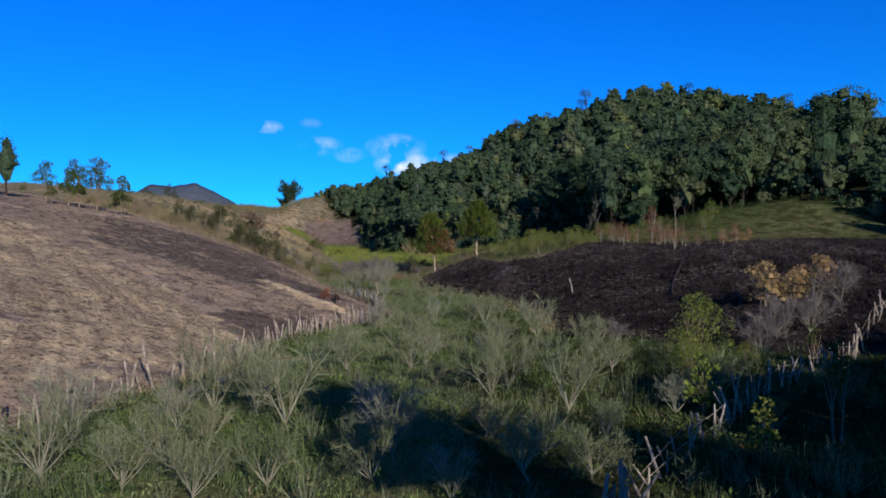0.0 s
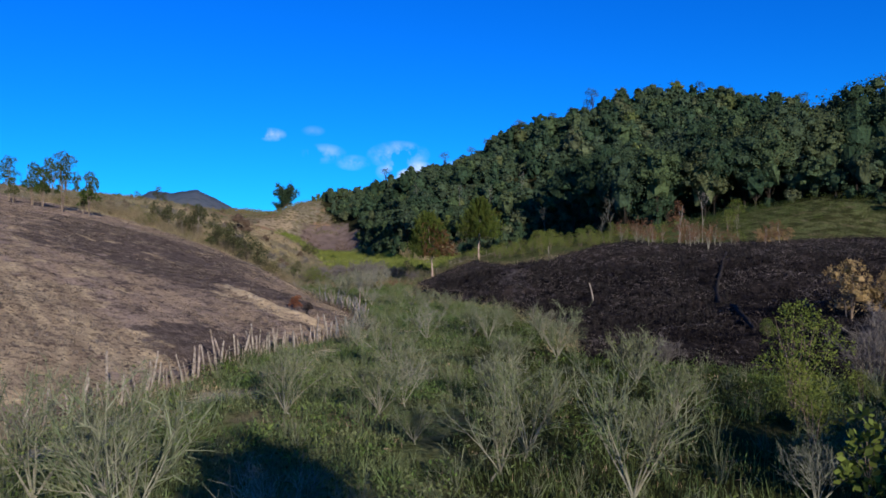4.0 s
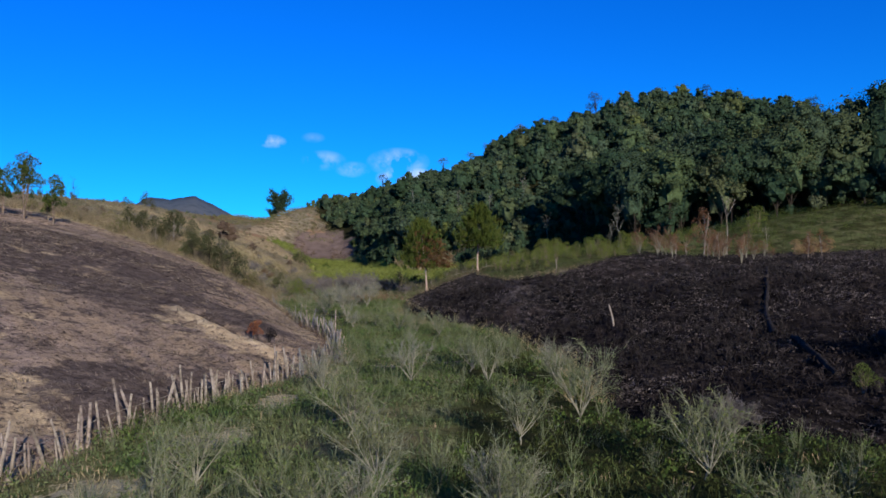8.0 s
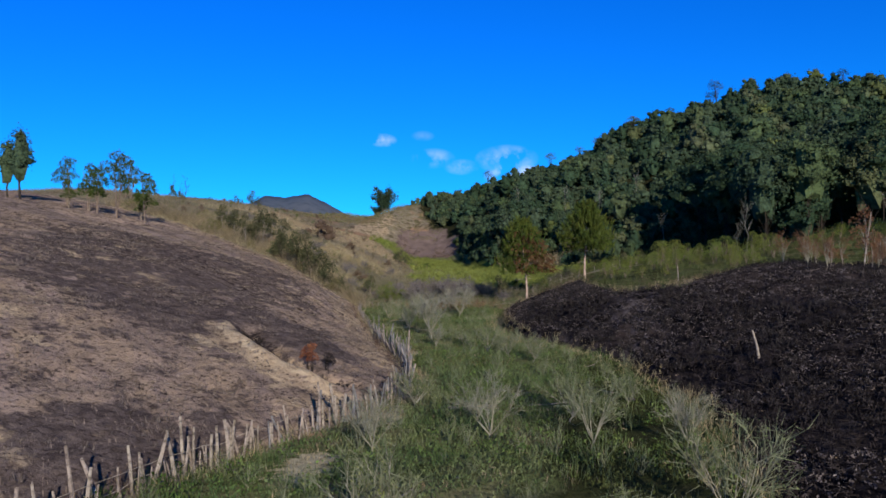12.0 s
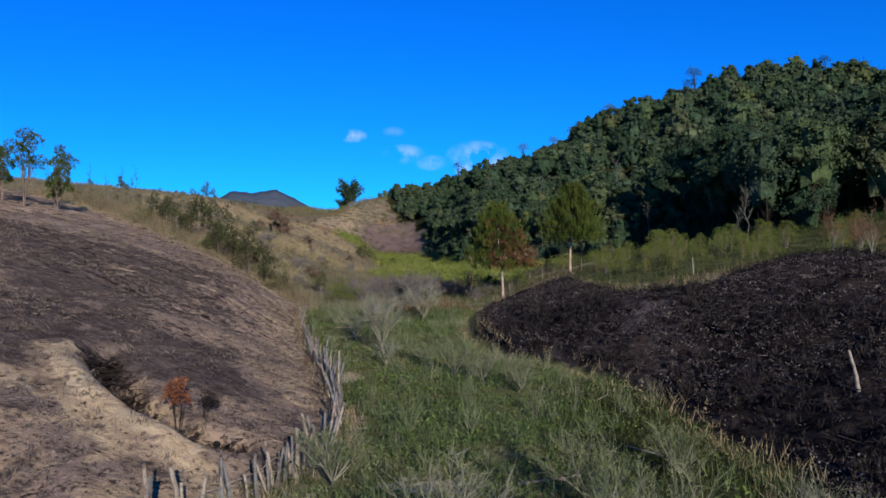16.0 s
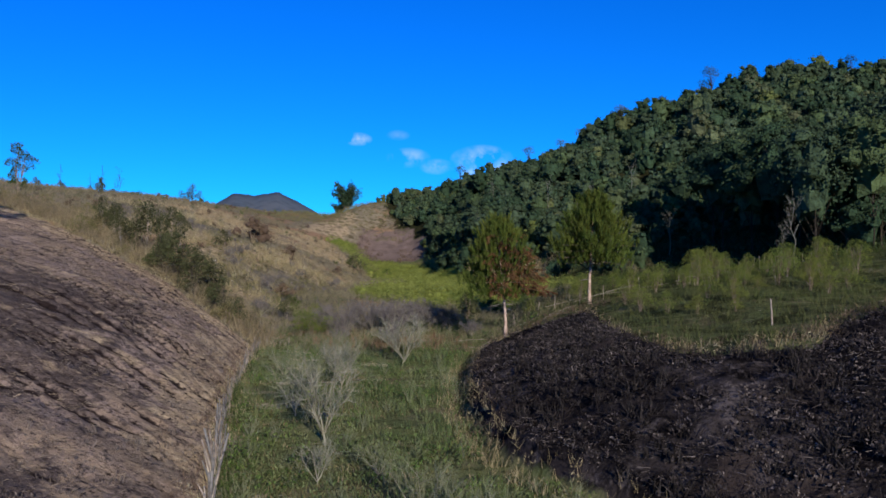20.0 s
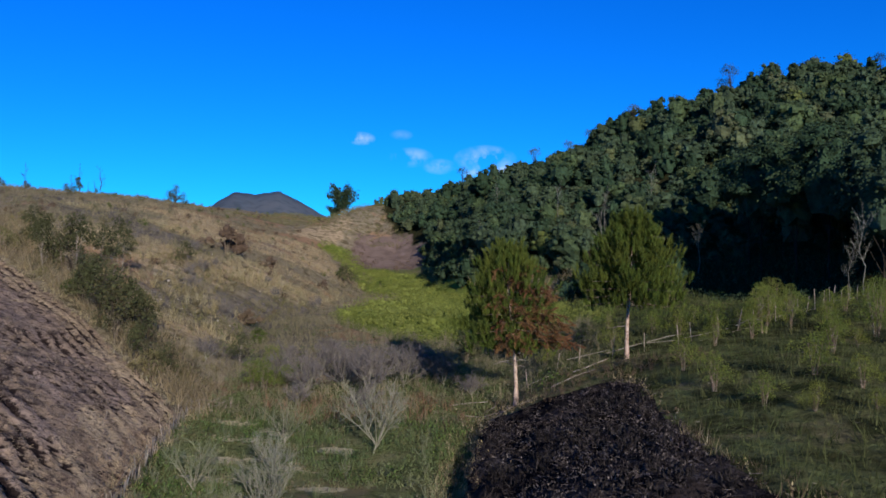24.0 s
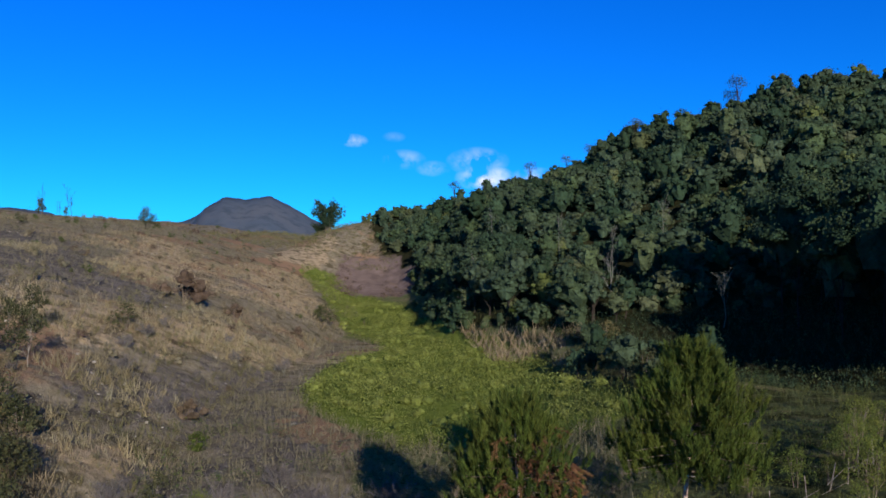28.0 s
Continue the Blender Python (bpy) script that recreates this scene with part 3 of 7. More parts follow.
def ground_z(x, y):
    x, y = np.asarray(x, float), np.asarray(y, float)
    z = floor_z(y) + west_rise(x, y) + east_rise(x, y)
    # the saddle at the head of the side valley
    z = z + 14 * np.exp(-((x + 60) / np.where(x > -60, 19, 14)) ** 2) * step01(y, 260 - 0.5 * np.clip(x + 60, 0, 30), 322) * (1 - step01(y, 345, 420))
    hill = from_ridge(x, y)
    k = 3.0
    gain = k * np.log1p(np.exp(np.clip((hill - z) / k, -30, 30)))
    z = z + np.minimum(gain, 0.8 * np.maximum(x - wood_x(y) + 3, 0) + 0.25 * np.maximum(x - 60, 0) * (1 - step01(y, 110, 130)))
    # shaded hollow inside the forest's edge
    inside = x - wood_x(y)
    z = z - 3.0 * np.exp(-((inside - 11) / 7.0) ** 2) * step01(y, 134, 142) * (1 - step01(y, 158, 176))
    # eroded bank and its ditch
    u, s = scar_place(x, y)
    body = np.sin(np.clip(u, 0, 1) * np.pi) ** 0.5
    z = z - body * (1.5 * np.exp(-((s - 1.0) / 0.55) ** 2) - 0.35 * np.exp(-((s + 0.25) / 0.6) ** 2))
    # low earth bank round the foot of the eastern burn
    e = x - east_x(y)
    lip = np.exp(-((e - 0.8) / 0.6) ** 2) * step01(y, 62, 78) * (1 - step01(y, 106, 110))
    z = z + 0.35 * lip - 0.3 * np.exp(-((e + 0.3) / 0.5) ** 2) * step01(y, 76, 84) * (1 - step01(y, 104, 108))
    # the grassy ridge crests near the lone bush and falls away behind it
    z = z + 2.8 * np.exp(-((x + 104) / 34) ** 2 - ((y - 244) / 32) ** 2) - 3.0 * step01(y, 276, 312) * step01(-x, 84, 104)
    near = 1 - step01(np.hypot(x, y - 80), 150, 320)
    z = z + 0.35 * noise2(x, y, 11, 1) + near * (0.12 * noise2(x, y, 3.1, 2) + 0.05 * noise2(x, y, 1.2, 3))
    return z + 1.6 * noise2(x, y, 46, 5) * step01(np.hypot(x, y - 80), 90, 190)

# ---- kit ----
def mesh_of(name, verts, faces, mats, index=None, smooth=False):
    """A mesh from an array of vertices and a list of arrays of faces (each array with faces of one size)."""
    me = bpy.data.meshes.new(name)
    verts = np.asarray(verts, float)
    faces = [np.asarray(f, np.int64) for f in faces if len(f)]
    sizes = np.concatenate([np.full(len(f), f.shape[1]) for f in faces])
    loops = np.concatenate([f.ravel() for f in faces])
    me.vertices.add(len(verts))
    me.vertices.foreach_set("co", verts.ravel())
    me.loops.add(len(loops))
    me.loops.foreach_set("vertex_index", loops)
    me.polygons.add(len(sizes))
    me.polygons.foreach_set("loop_start", np.r_[0, np.cumsum(sizes)[:-1]])
    me.polygons.foreach_set("loop_total", sizes)
    for m in mats:
        me.materials.append(m)
    if index is not None:
        me.polygons.foreach_set("material_index", np.asarray(index, np.int32))
    me.polygons.foreach_set("use_smooth", np.full(len(sizes), smooth))
    me.update(calc_edges=True)
    return me


class Build:
    """Gathers tubes and leaves of one mesh."""

    def __init__(self):
        self.v, self.quads, self.tris, self.n = [], [], [], 0

    def add(self, verts, faces):
        verts, faces = np.asarray(verts, float).reshape(-1, 3), np.asarray(faces, np.int64)
        (self.quads if faces.shape[1] == 4 else self.tris).append(faces + self.n)
        self.v.append(verts)
        self.n += len(verts)

    def tube(self, pts, radii, sides=4, cap=True):
        pts = np.asarray(pts, float)
        way = np.gradient(pts, axis=0)
        way /= np.linalg.norm(way, axis=1)[:, None] + 1e-9
        ref = np.where(np.abs(way[:, 2:3]) > 0.9, [[1.0, 0, 0]], [[0, 0, 1.0]])
        a = np.cross(way, ref)
        a /= np.linalg.norm(a, axis=1)[:, None] + 1e-9
        b = np.cross(way, a)
        ang = np.arange(sides) * 2 * np.pi / sides
        ring = pts[:, None] + np.asarray(radii, float)[:, None, None] * (np.cos(ang)[None, :, None] * a[:, None] + np.sin(ang)[None, :, None] * b[:, None])
        k, s = len(pts), sides
        i, j = np.meshgrid(np.arange(k - 1), np.arange(s), indexing="ij")
        f = np.stack([i * s + j, i * s + (j + 1) % s, (i + 1) * s + (j + 1) % s, (i + 1) * s + j], -1).reshape(-1, 4)
        self.add(ring, f)
        if cap:
            top = ring[-1]
            self.add(np.r_[top, [top.mean(0)]], [[q, (q + 1) % s, s] for q in range(s)])

    def leaves(self, at, way, size, slim=0.5, rng=None, tri=False, face=None):
        """Flat leaves with their stalks at the points at, lying along way."""
        at, way = np.asarray(at, float), np.asarray(way, float)
        way = way / (np.linalg.norm(way, axis=1)[:, None] + 1e-9)
        side = np.cross(way, rng.normal(size=at.shape) if face is None else face)
        side /= np.linalg.norm(side, axis=1)[:, None] + 1e-9
        size = np.broadcast_to(size, (len(at),))[:, None]
        tip, mid = at + way * size, at + way * size * 0.5
        n = np.arange(len(at))
        if tri:
            v = np.stack([at - side * size * slim * 0.5, at + side * size * slim * 0.5, tip], 1)
            self.add(v, np.stack([3 * n, 3 * n + 1, 3 * n + 2], 1))
        else:
            v = np.stack([at, mid + side * size * slim * 0.5, tip, mid - side * size * slim * 0.5], 1)
            self.add(v, np.stack([4 * n, 4 * n + 1, 4 * n + 2, 4 * n + 3], 1))

    def lump(self, centre, radii, rng, rings=4, around=7, rough=0.18):
        """A closed, uneven rounded body."""
        th = np.linspace(0, np.pi, rings + 1)[1:-1]
        ph = np.arange(around) * 2 * np.pi / around
        v = [[0, 0, 1.0]] + [[math.sin(a) * math.cos(p), math.sin(a) * math.sin(p), math.cos(a)] for a in th for p in ph] + [[0, 0, -1.0]]
        v = np.array(v) * (1 + rng.uniform(-rough, rough, (len(v), 1)))
        tris, quads = [], []
        m = len(th)
        for j in range(around):
            k = (j + 1) % around
            tris.append([0, 1 + j, 1 + k])
            tris.append([len(v) - 1, 1 + (m - 1) * around + k, 1 + (m - 1) * around + j])
            for i in range(m - 1):
                quads.append([1 + i * around + j, 1 + (i + 1) * around + j, 1 + (i + 1) * around + k, 1 + i * around + k])
        base = self.n
        self.v.append(v * radii + centre)
        self.n += len(v)
        self.tris.append(np.array(tris) + base)
        if quads:
            self.quads.append(np.array(quads) + base)

    def arrays(self):
        return np.concatenate(self.v), (np.concatenate(self.quads) if self.quads else np.zeros((0, 4), int)), (np.concatenate(self.tris) if self.tris else np.zeros((0, 3), int))

    def mesh(self, name, mat, smooth=False):
        v, q, t = self.arrays()
        return mesh_of(name, v, [q, t], [mat], None, smooth)


def part(name, data, parent, label=""):
    ob = new(name, data)
    ob.parent = parent
    if label:
        ob["label"] = label
    return ob


def thing(name, label, category, group="", kind=""):
    return tagged(new(name), label, category, group, kind)


def put(proto, x, y, turn=0.0, size=1.0, sink=0.05, lean=(0.0, 0.0), first={}):
    """Stands a thing on the ground; the first call moves the thing itself, later ones copy it."""
    m = pose(x, y, float(ground_z(x, y)) - sink, lean[0], lean[1], turn) @ Matrix.Scale(size, 4)
    if proto.name not in first:
        first[proto.name] = True
        proto.matrix_world = m
        return proto
    keep = proto.scale.copy()
    proto.scale = (1, 1, 1)
    ob = copy_thing(proto, m)
    proto.scale = keep
    return ob


def scatter(name, blocks, spots, mat_name, label, category, sizes, turns, lift=0.0, toned=False):
    """One object of kind stuff: many small pieces, each a turned and scaled copy of one of a few arrays, on the ground."""
    rng = np.random.default_rng(len(spots))
    pick = rng.integers(0, len(blocks), len(spots))
    vs, qs, ts, tones, n = [], [], [], [], 0
    zs = ground_z(spots[:, 0], spots[:, 1]) + lift
    for b, (v, q, t) in enumerate(blocks):
        idx = np.nonzero(pick == b)[0]
        if not len(idx):
            continue
        c, s = np.cos(turns[idx])[:, None], np.sin(turns[idx])[:, None]
        k = sizes[idx][:, None]
        w = np.stack([(v[:, 0] * c - v[:, 1] * s) * k + spots[idx, 0:1], (v[:, 0] * s + v[:, 1] * c) * k + spots[idx, 1:2], v[:, 2] * k + zs[idx][:, None]], -1)
        start = (n + np.arange(len(idx)) * len(v))[:, None, None]
        vs.append(w.reshape(-1, 3))
        tones.append(np.repeat(rng.random(len(idx)), len(v)))
        if len(q):
            qs.append((q[None] + start).reshape(-1, 4))
        if len(t):
            ts.append((t[None] + start).reshape(-1, 3))
        n += len(idx) * len(v)
    faces = [np.concatenate(f) for f in (qs, ts) if f]
    me = mesh_of(name, np.concatenate(vs), faces, [mat_name])
    if toned:
        me.attributes.new("tone", "FLOAT", "POINT").data.foreach_set("value", np.concatenate(tones).astype(np.float32))
    return tagged(new(name, me), label, category, "", "stuff")


def spread(seed, x0, x1, y0, y1, gap, keep, jitter=0.9):
    """Points on a jittered grid where keep(x, y) holds."""
    rng = np.random.default_rng(seed)
    gx, gy = np.meshgrid(np.arange(x0, x1, gap), np.arange(y0, y1, gap))
    p = np.stack([gx.ravel(), gy.ravel()], 1)
    p = p + rng.uniform(-0.5, 0.5, p.shape) * gap * jitter
    return p[keep(p[:, 0], p[:, 1])], rng

# ---- the ground: one sheet out to the horizon, finest where the path runs ----
def stretch(lo, hi, step, far_lo, far_hi, grow=1.07):
    mid = list(np.arange(lo, hi, step))
    up, s = [hi], step
    while up[-1] < far_hi:
        s *= grow
        up.append(up[-1] + s)
    down, s = [lo], step
    while down[-1] > far_lo:
        s *= grow
        down.append(down[-1] - s)
    return np.array(down[:0:-1] + mid + up)


gx = stretch(-42, 20, 0.28, -3500, 3500)
gy = stretch(16, 146, 0.28, -3000, 4300)
GX, GY = np.meshgrid(gx, gy)
GZ = ground_z(GX, GY)
west_in = west_x(GY) - GX
in_burn_west = step01(west_in, -0.3, 0.5) * (1 - step01(GY - burn_border_west(GX), -0.8, 0.8)) * step01(GY, -60, -40)
in_burn_east = step01(GX - east_x(GY), -0.6, 1.0) * (1 - step01(GY - burn_border_east(GX), -0.8, 0.8)) * step01(GY, 38, 44) * (1 - step01(GX, 40, 48))
# clods, furrows and stumps of stalks on the burnt slopes
rough = in_burn_west + in_burn_east
back = np.maximum(west_in, 0)
foot = GY - 0.5 * np.minimum(back, 30)
lean_row = np.interp(foot, [20, 35, 55, 70, 83, 90, 120], [1.45, 1.35, 0.8, 0.4, 0.32, 0.72, 0.8])
row = GY - lean_row * back
wavy = row / 1.05 + 0.45 * noise2(GX, GY, 6.0, 8) + 0.24 * noise2(GX, GY, 2.2, 15) + 0.1 * noise2(GX, GY, 0.9, 17)
patchy = np.clip(0.6 + 1.0 * noise2(GX, GY, 3.0, 10) + 0.3 * noise2(GX, GY, 1.1, 16), 0, 1.2)
strong = 0.30 + 0.70 * step01(GY, 70, 84)
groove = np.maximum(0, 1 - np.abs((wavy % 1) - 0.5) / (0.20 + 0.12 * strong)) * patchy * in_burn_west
GZ = GZ - 0.32 * strong * groove
GZ = GZ + rough * (0.08 * noise2(GX, GY, 1.5, 11) + 0.05 * noise2(GX, GY, 0.6, 12)) + in_burn_east * (0.10 * noise2(GX, GY, 3.0, 13) + 0.10 * noise2(GX, GY, 1.1, 14) + 0.12 * noise2(GX, GY, 0.62, 19))
rough_hill = step01(west_in, 0, 3) * step01(GY - burn_border_west(GX), 1, 5)
GZ = GZ + rough_hill * (0.30 * noise2(GX, GY, 3.2, 81) + 0.16 * noise2(GX, GY, 1.5, 82))
ny, nx = GX.shape
ii, jj = np.meshgrid(np.arange(ny - 1), np.arange(nx - 1), indexing="ij")
gf = np.stack([ii * nx + jj, ii * nx + jj + 1, (ii + 1) * nx + jj + 1, (ii + 1) * nx + jj], -1).reshape(-1, 4)
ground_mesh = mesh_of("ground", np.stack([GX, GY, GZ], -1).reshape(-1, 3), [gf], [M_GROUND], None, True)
su, ss = scar_place(GX, GY)
zones = {
    "burn_west": in_burn_west,
    "burn_east": in_burn_east,
    "straw": in_burn_west * (1 - 0.75 * (1 - step01(west_in, 1.0, 4.5)) * (1 - np.exp(-((GY - 39.5) / 3) ** 2)) * (1 - step01(GY, 50, 58))) * np.clip(0.12 + 1.0 * beside(GX, GY, [(-42, 60), (-29, 50), (-18, 42), (-16, 33)], 6.8) + 0.6 * beside(GX, GY, [(-9.6, 60), (-12.5, 60.8), (-15, 62.6), (-17, 65)], 1.8) + 0.3 * beside(GX, GY, [(-8.6, 66), (-10.2, 72)], 1.3) + 0.5 * (1 - step01(west_in, 1.5, 4.5)) * step01(GY, 66, 72)
                                    + 0.22 * step01(GY, 76, 90) * (1 - step01(west_in, 1, 4)) + 0.75 * np.exp(-((GY - burn_border_west(GX) + 1.2) / 1.6) ** 2), 0, 1),
    "soot": in_burn_west * np.clip((1 - step01(west_in, 3, 8)) * step01(GY, 43, 47) * (1 - step01(GY, 51, 57)) + 0.7 * step01(west_in, 6.5, 10.5) * step01(GY, 60, 65) * (1 - step01(GY, 88, 98)) * (1 - step01(west_in, 22, 32)) + 0.62 * step01(west_in, 3, 6) * (1 - step01(west_in, 12, 18)) * step01(GY, 76, 82) * (1 - step01(GY, 98, 106)) + 0.35 * step01(west_in, 4, 7) * (1 - step01(west_in, 13, 18)) * step01(GY, 54, 58) * (1 - step01(GY, 64, 68)) + (0.42 + 0.4 * noise2(GX, GY, 5, 108)) * step01(west_in, 2.5, 5) * (1 - step01(west_in, 8, 11)) * step01(GY, 64, 67) * (1 - step01(GY, 78, 84)) + 0.35 * beside(GX, GY, [(-9.5, 64), (-12, 67), (-16, 70)], 2.2), 0, 0.85),
    "row": row,
    "run": back,
    # second term: the ditch's shade, put in as colour
    "furrow_ditch_dark": np.clip(1.3 * groove * (0.34 + 0.8 * step01(GY, 68, 82)) + np.exp(-((ss - 0.95) / 0.6) ** 4) * np.sin(np.clip(su, 0, 1) * np.pi) ** 0.5, 0, 0.92),
    "ash": step01(GY, 64, 82) * np.clip(0.5 + 1.0 * noise2(GX, GY, 3.6, 106) + 0.4 * noise2(GX, GY, 1.4, 107), 0, 1.1),
    "dry": np.clip(step01(west_in, -3, 2) + step01(GY, 112, 122) * (1 - step01(GX, -17, -10)) * (1 - step01(GX - fern_west(GY), -2, 1)) * (GY < 200) + step01(GY, 282, 294) + step01(GX - east_x(GY), 2, 8) * 0.25 * step01(GY, 90, 96), 0, 1),
    "tan": tan_zone(GX, GY),
    "litter": litter_zone(GX, GY),
    "ashen": ashen_zone(GX, GY),
    "lush": lush_zone(GX, GY),
    "fern": step01(GY, 132, 140) * (1 - step01(GY, 262, 285)) * step01(GX - fern_west(GY), -1.5, 1.5) * (1 - step01(GX - fern_east(GY), -2, 3)),
    "bare": step01(GY, 262, 268) * (1 - step01(GY, 288, 298)) * step01(GX - west_x(GY), -7, -1) * (1 - step01(GX - wood_x(GY), -1, 3)),
    # second term: no forest there, the dark ground colours in the corner's shade
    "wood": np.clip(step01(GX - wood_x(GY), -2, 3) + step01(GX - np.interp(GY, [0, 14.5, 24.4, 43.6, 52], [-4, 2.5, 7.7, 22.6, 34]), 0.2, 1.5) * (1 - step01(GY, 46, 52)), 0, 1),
    "soil": np.clip(np.where(ss > -0.3, np.exp(-((ss + 0.3) / 0.6) ** 4), np.exp(-((ss + 0.3) / (0.5 + 0.55 * (1 - np.clip(su, 0, 1)))) ** 2)) * (0.74 + 0.34 * noise2(GX, GY, 1.1, 18) + 0.2 * noise2(GX, GY, 0.5, 22)) * step01(su, 0.02, 0.12) * (1 - step01(su, 0.8, 1.0))
                    + 0.42 * np.exp(-((west_in - 0.9) / 0.6) ** 2) * step01(GY, 64, 74) * (1 - step01(GY, 90, 102)), 0, 1),
}
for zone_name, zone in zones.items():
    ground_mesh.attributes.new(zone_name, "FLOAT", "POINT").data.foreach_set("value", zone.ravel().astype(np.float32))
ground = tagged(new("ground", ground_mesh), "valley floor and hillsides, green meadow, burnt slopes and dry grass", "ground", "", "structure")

# ---- far mountains beyond the saddle ----
def far_mountain(name, points, depth, label, seed):
    """A long mountain whose skyline passes over (x, y, z) points, with sloping front and back."""
    rng = np.random.default_rng(seed)
    p = np.array(points, float)
    run = np.r_[0, np.cumsum(np.hypot(*np.diff(p[:, :2], axis=0).T))]
    s = np.linspace(0, run[-1], 90)
    line = np.stack([np.interp(s, run, p[:, k]) for k in range(3)], 1)
    line[:, 2] += 0.9 * noise2(s, s * 0, 22, seed) + 0.9 * noise2(s, s * 0, 9, seed + 1)
    away = line[:, :2] / np.linalg.norm(line[:, :2], axis=1)[:, None]
    rows = []
    for u in np.linspace(-1, 1, 21):
        drop = line[:, 2] * (1 - np.abs(u) ** 1.2) - 20 * np.abs(u)
        bump = 6 * noise2(s + 40 * u, s * 0 + 120 * u, 34, seed + 2) * (1 - np.abs(u)) * min(1, 4 * abs(u))
        rows.append(np.column_stack([line[:, :2] + away * u * depth, drop + bump]))
    v = np.array(rows)
    a, b = v.shape[:2]
    i, j = np.meshgrid(np.arange(a - 1), np.arange(b - 1), indexing="ij")
    f = np.stack([i * b + j, i * b + j + 1, (i + 1) * b + j + 1, (i + 1) * b + j], -1).reshape(-1, 4)
    return tagged(new(name, mesh_of(name, v.reshape(-1, 3), [f], [M_HAZE_HILL], None, True)), label, "mountain", "", "structure")


# their material carries the distance haze as colour
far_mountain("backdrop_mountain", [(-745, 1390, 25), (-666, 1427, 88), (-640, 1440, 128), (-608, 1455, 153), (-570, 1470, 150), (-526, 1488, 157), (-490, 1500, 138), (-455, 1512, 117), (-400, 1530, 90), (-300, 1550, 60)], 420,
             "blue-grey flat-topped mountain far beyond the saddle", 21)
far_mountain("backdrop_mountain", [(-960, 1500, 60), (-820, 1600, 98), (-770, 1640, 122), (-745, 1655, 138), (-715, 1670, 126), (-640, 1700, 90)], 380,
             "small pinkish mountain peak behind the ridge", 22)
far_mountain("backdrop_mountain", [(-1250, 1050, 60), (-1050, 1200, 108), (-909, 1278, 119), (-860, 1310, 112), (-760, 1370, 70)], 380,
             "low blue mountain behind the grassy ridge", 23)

# ---- plants: prototypes ----
def unit(v):
    return v / (np.linalg.norm(v) + 1e-9)


def two_tone(name, a, mat_a, b, mat_b):
    """One mesh of two gathered bodies, each with its own material."""
    va, qa, ta = a.arrays()
    vb, qb, tb = b.arrays()
    n = len(va)
    index = np.r_[np.zeros(len(qa) + len(ta)), np.ones(len(qb) + len(tb))]
    return mesh_of(name, np.r_[va, vb], [f for f in (qa, ta, qb + n, tb + n)], [mat_a, mat_b], index)


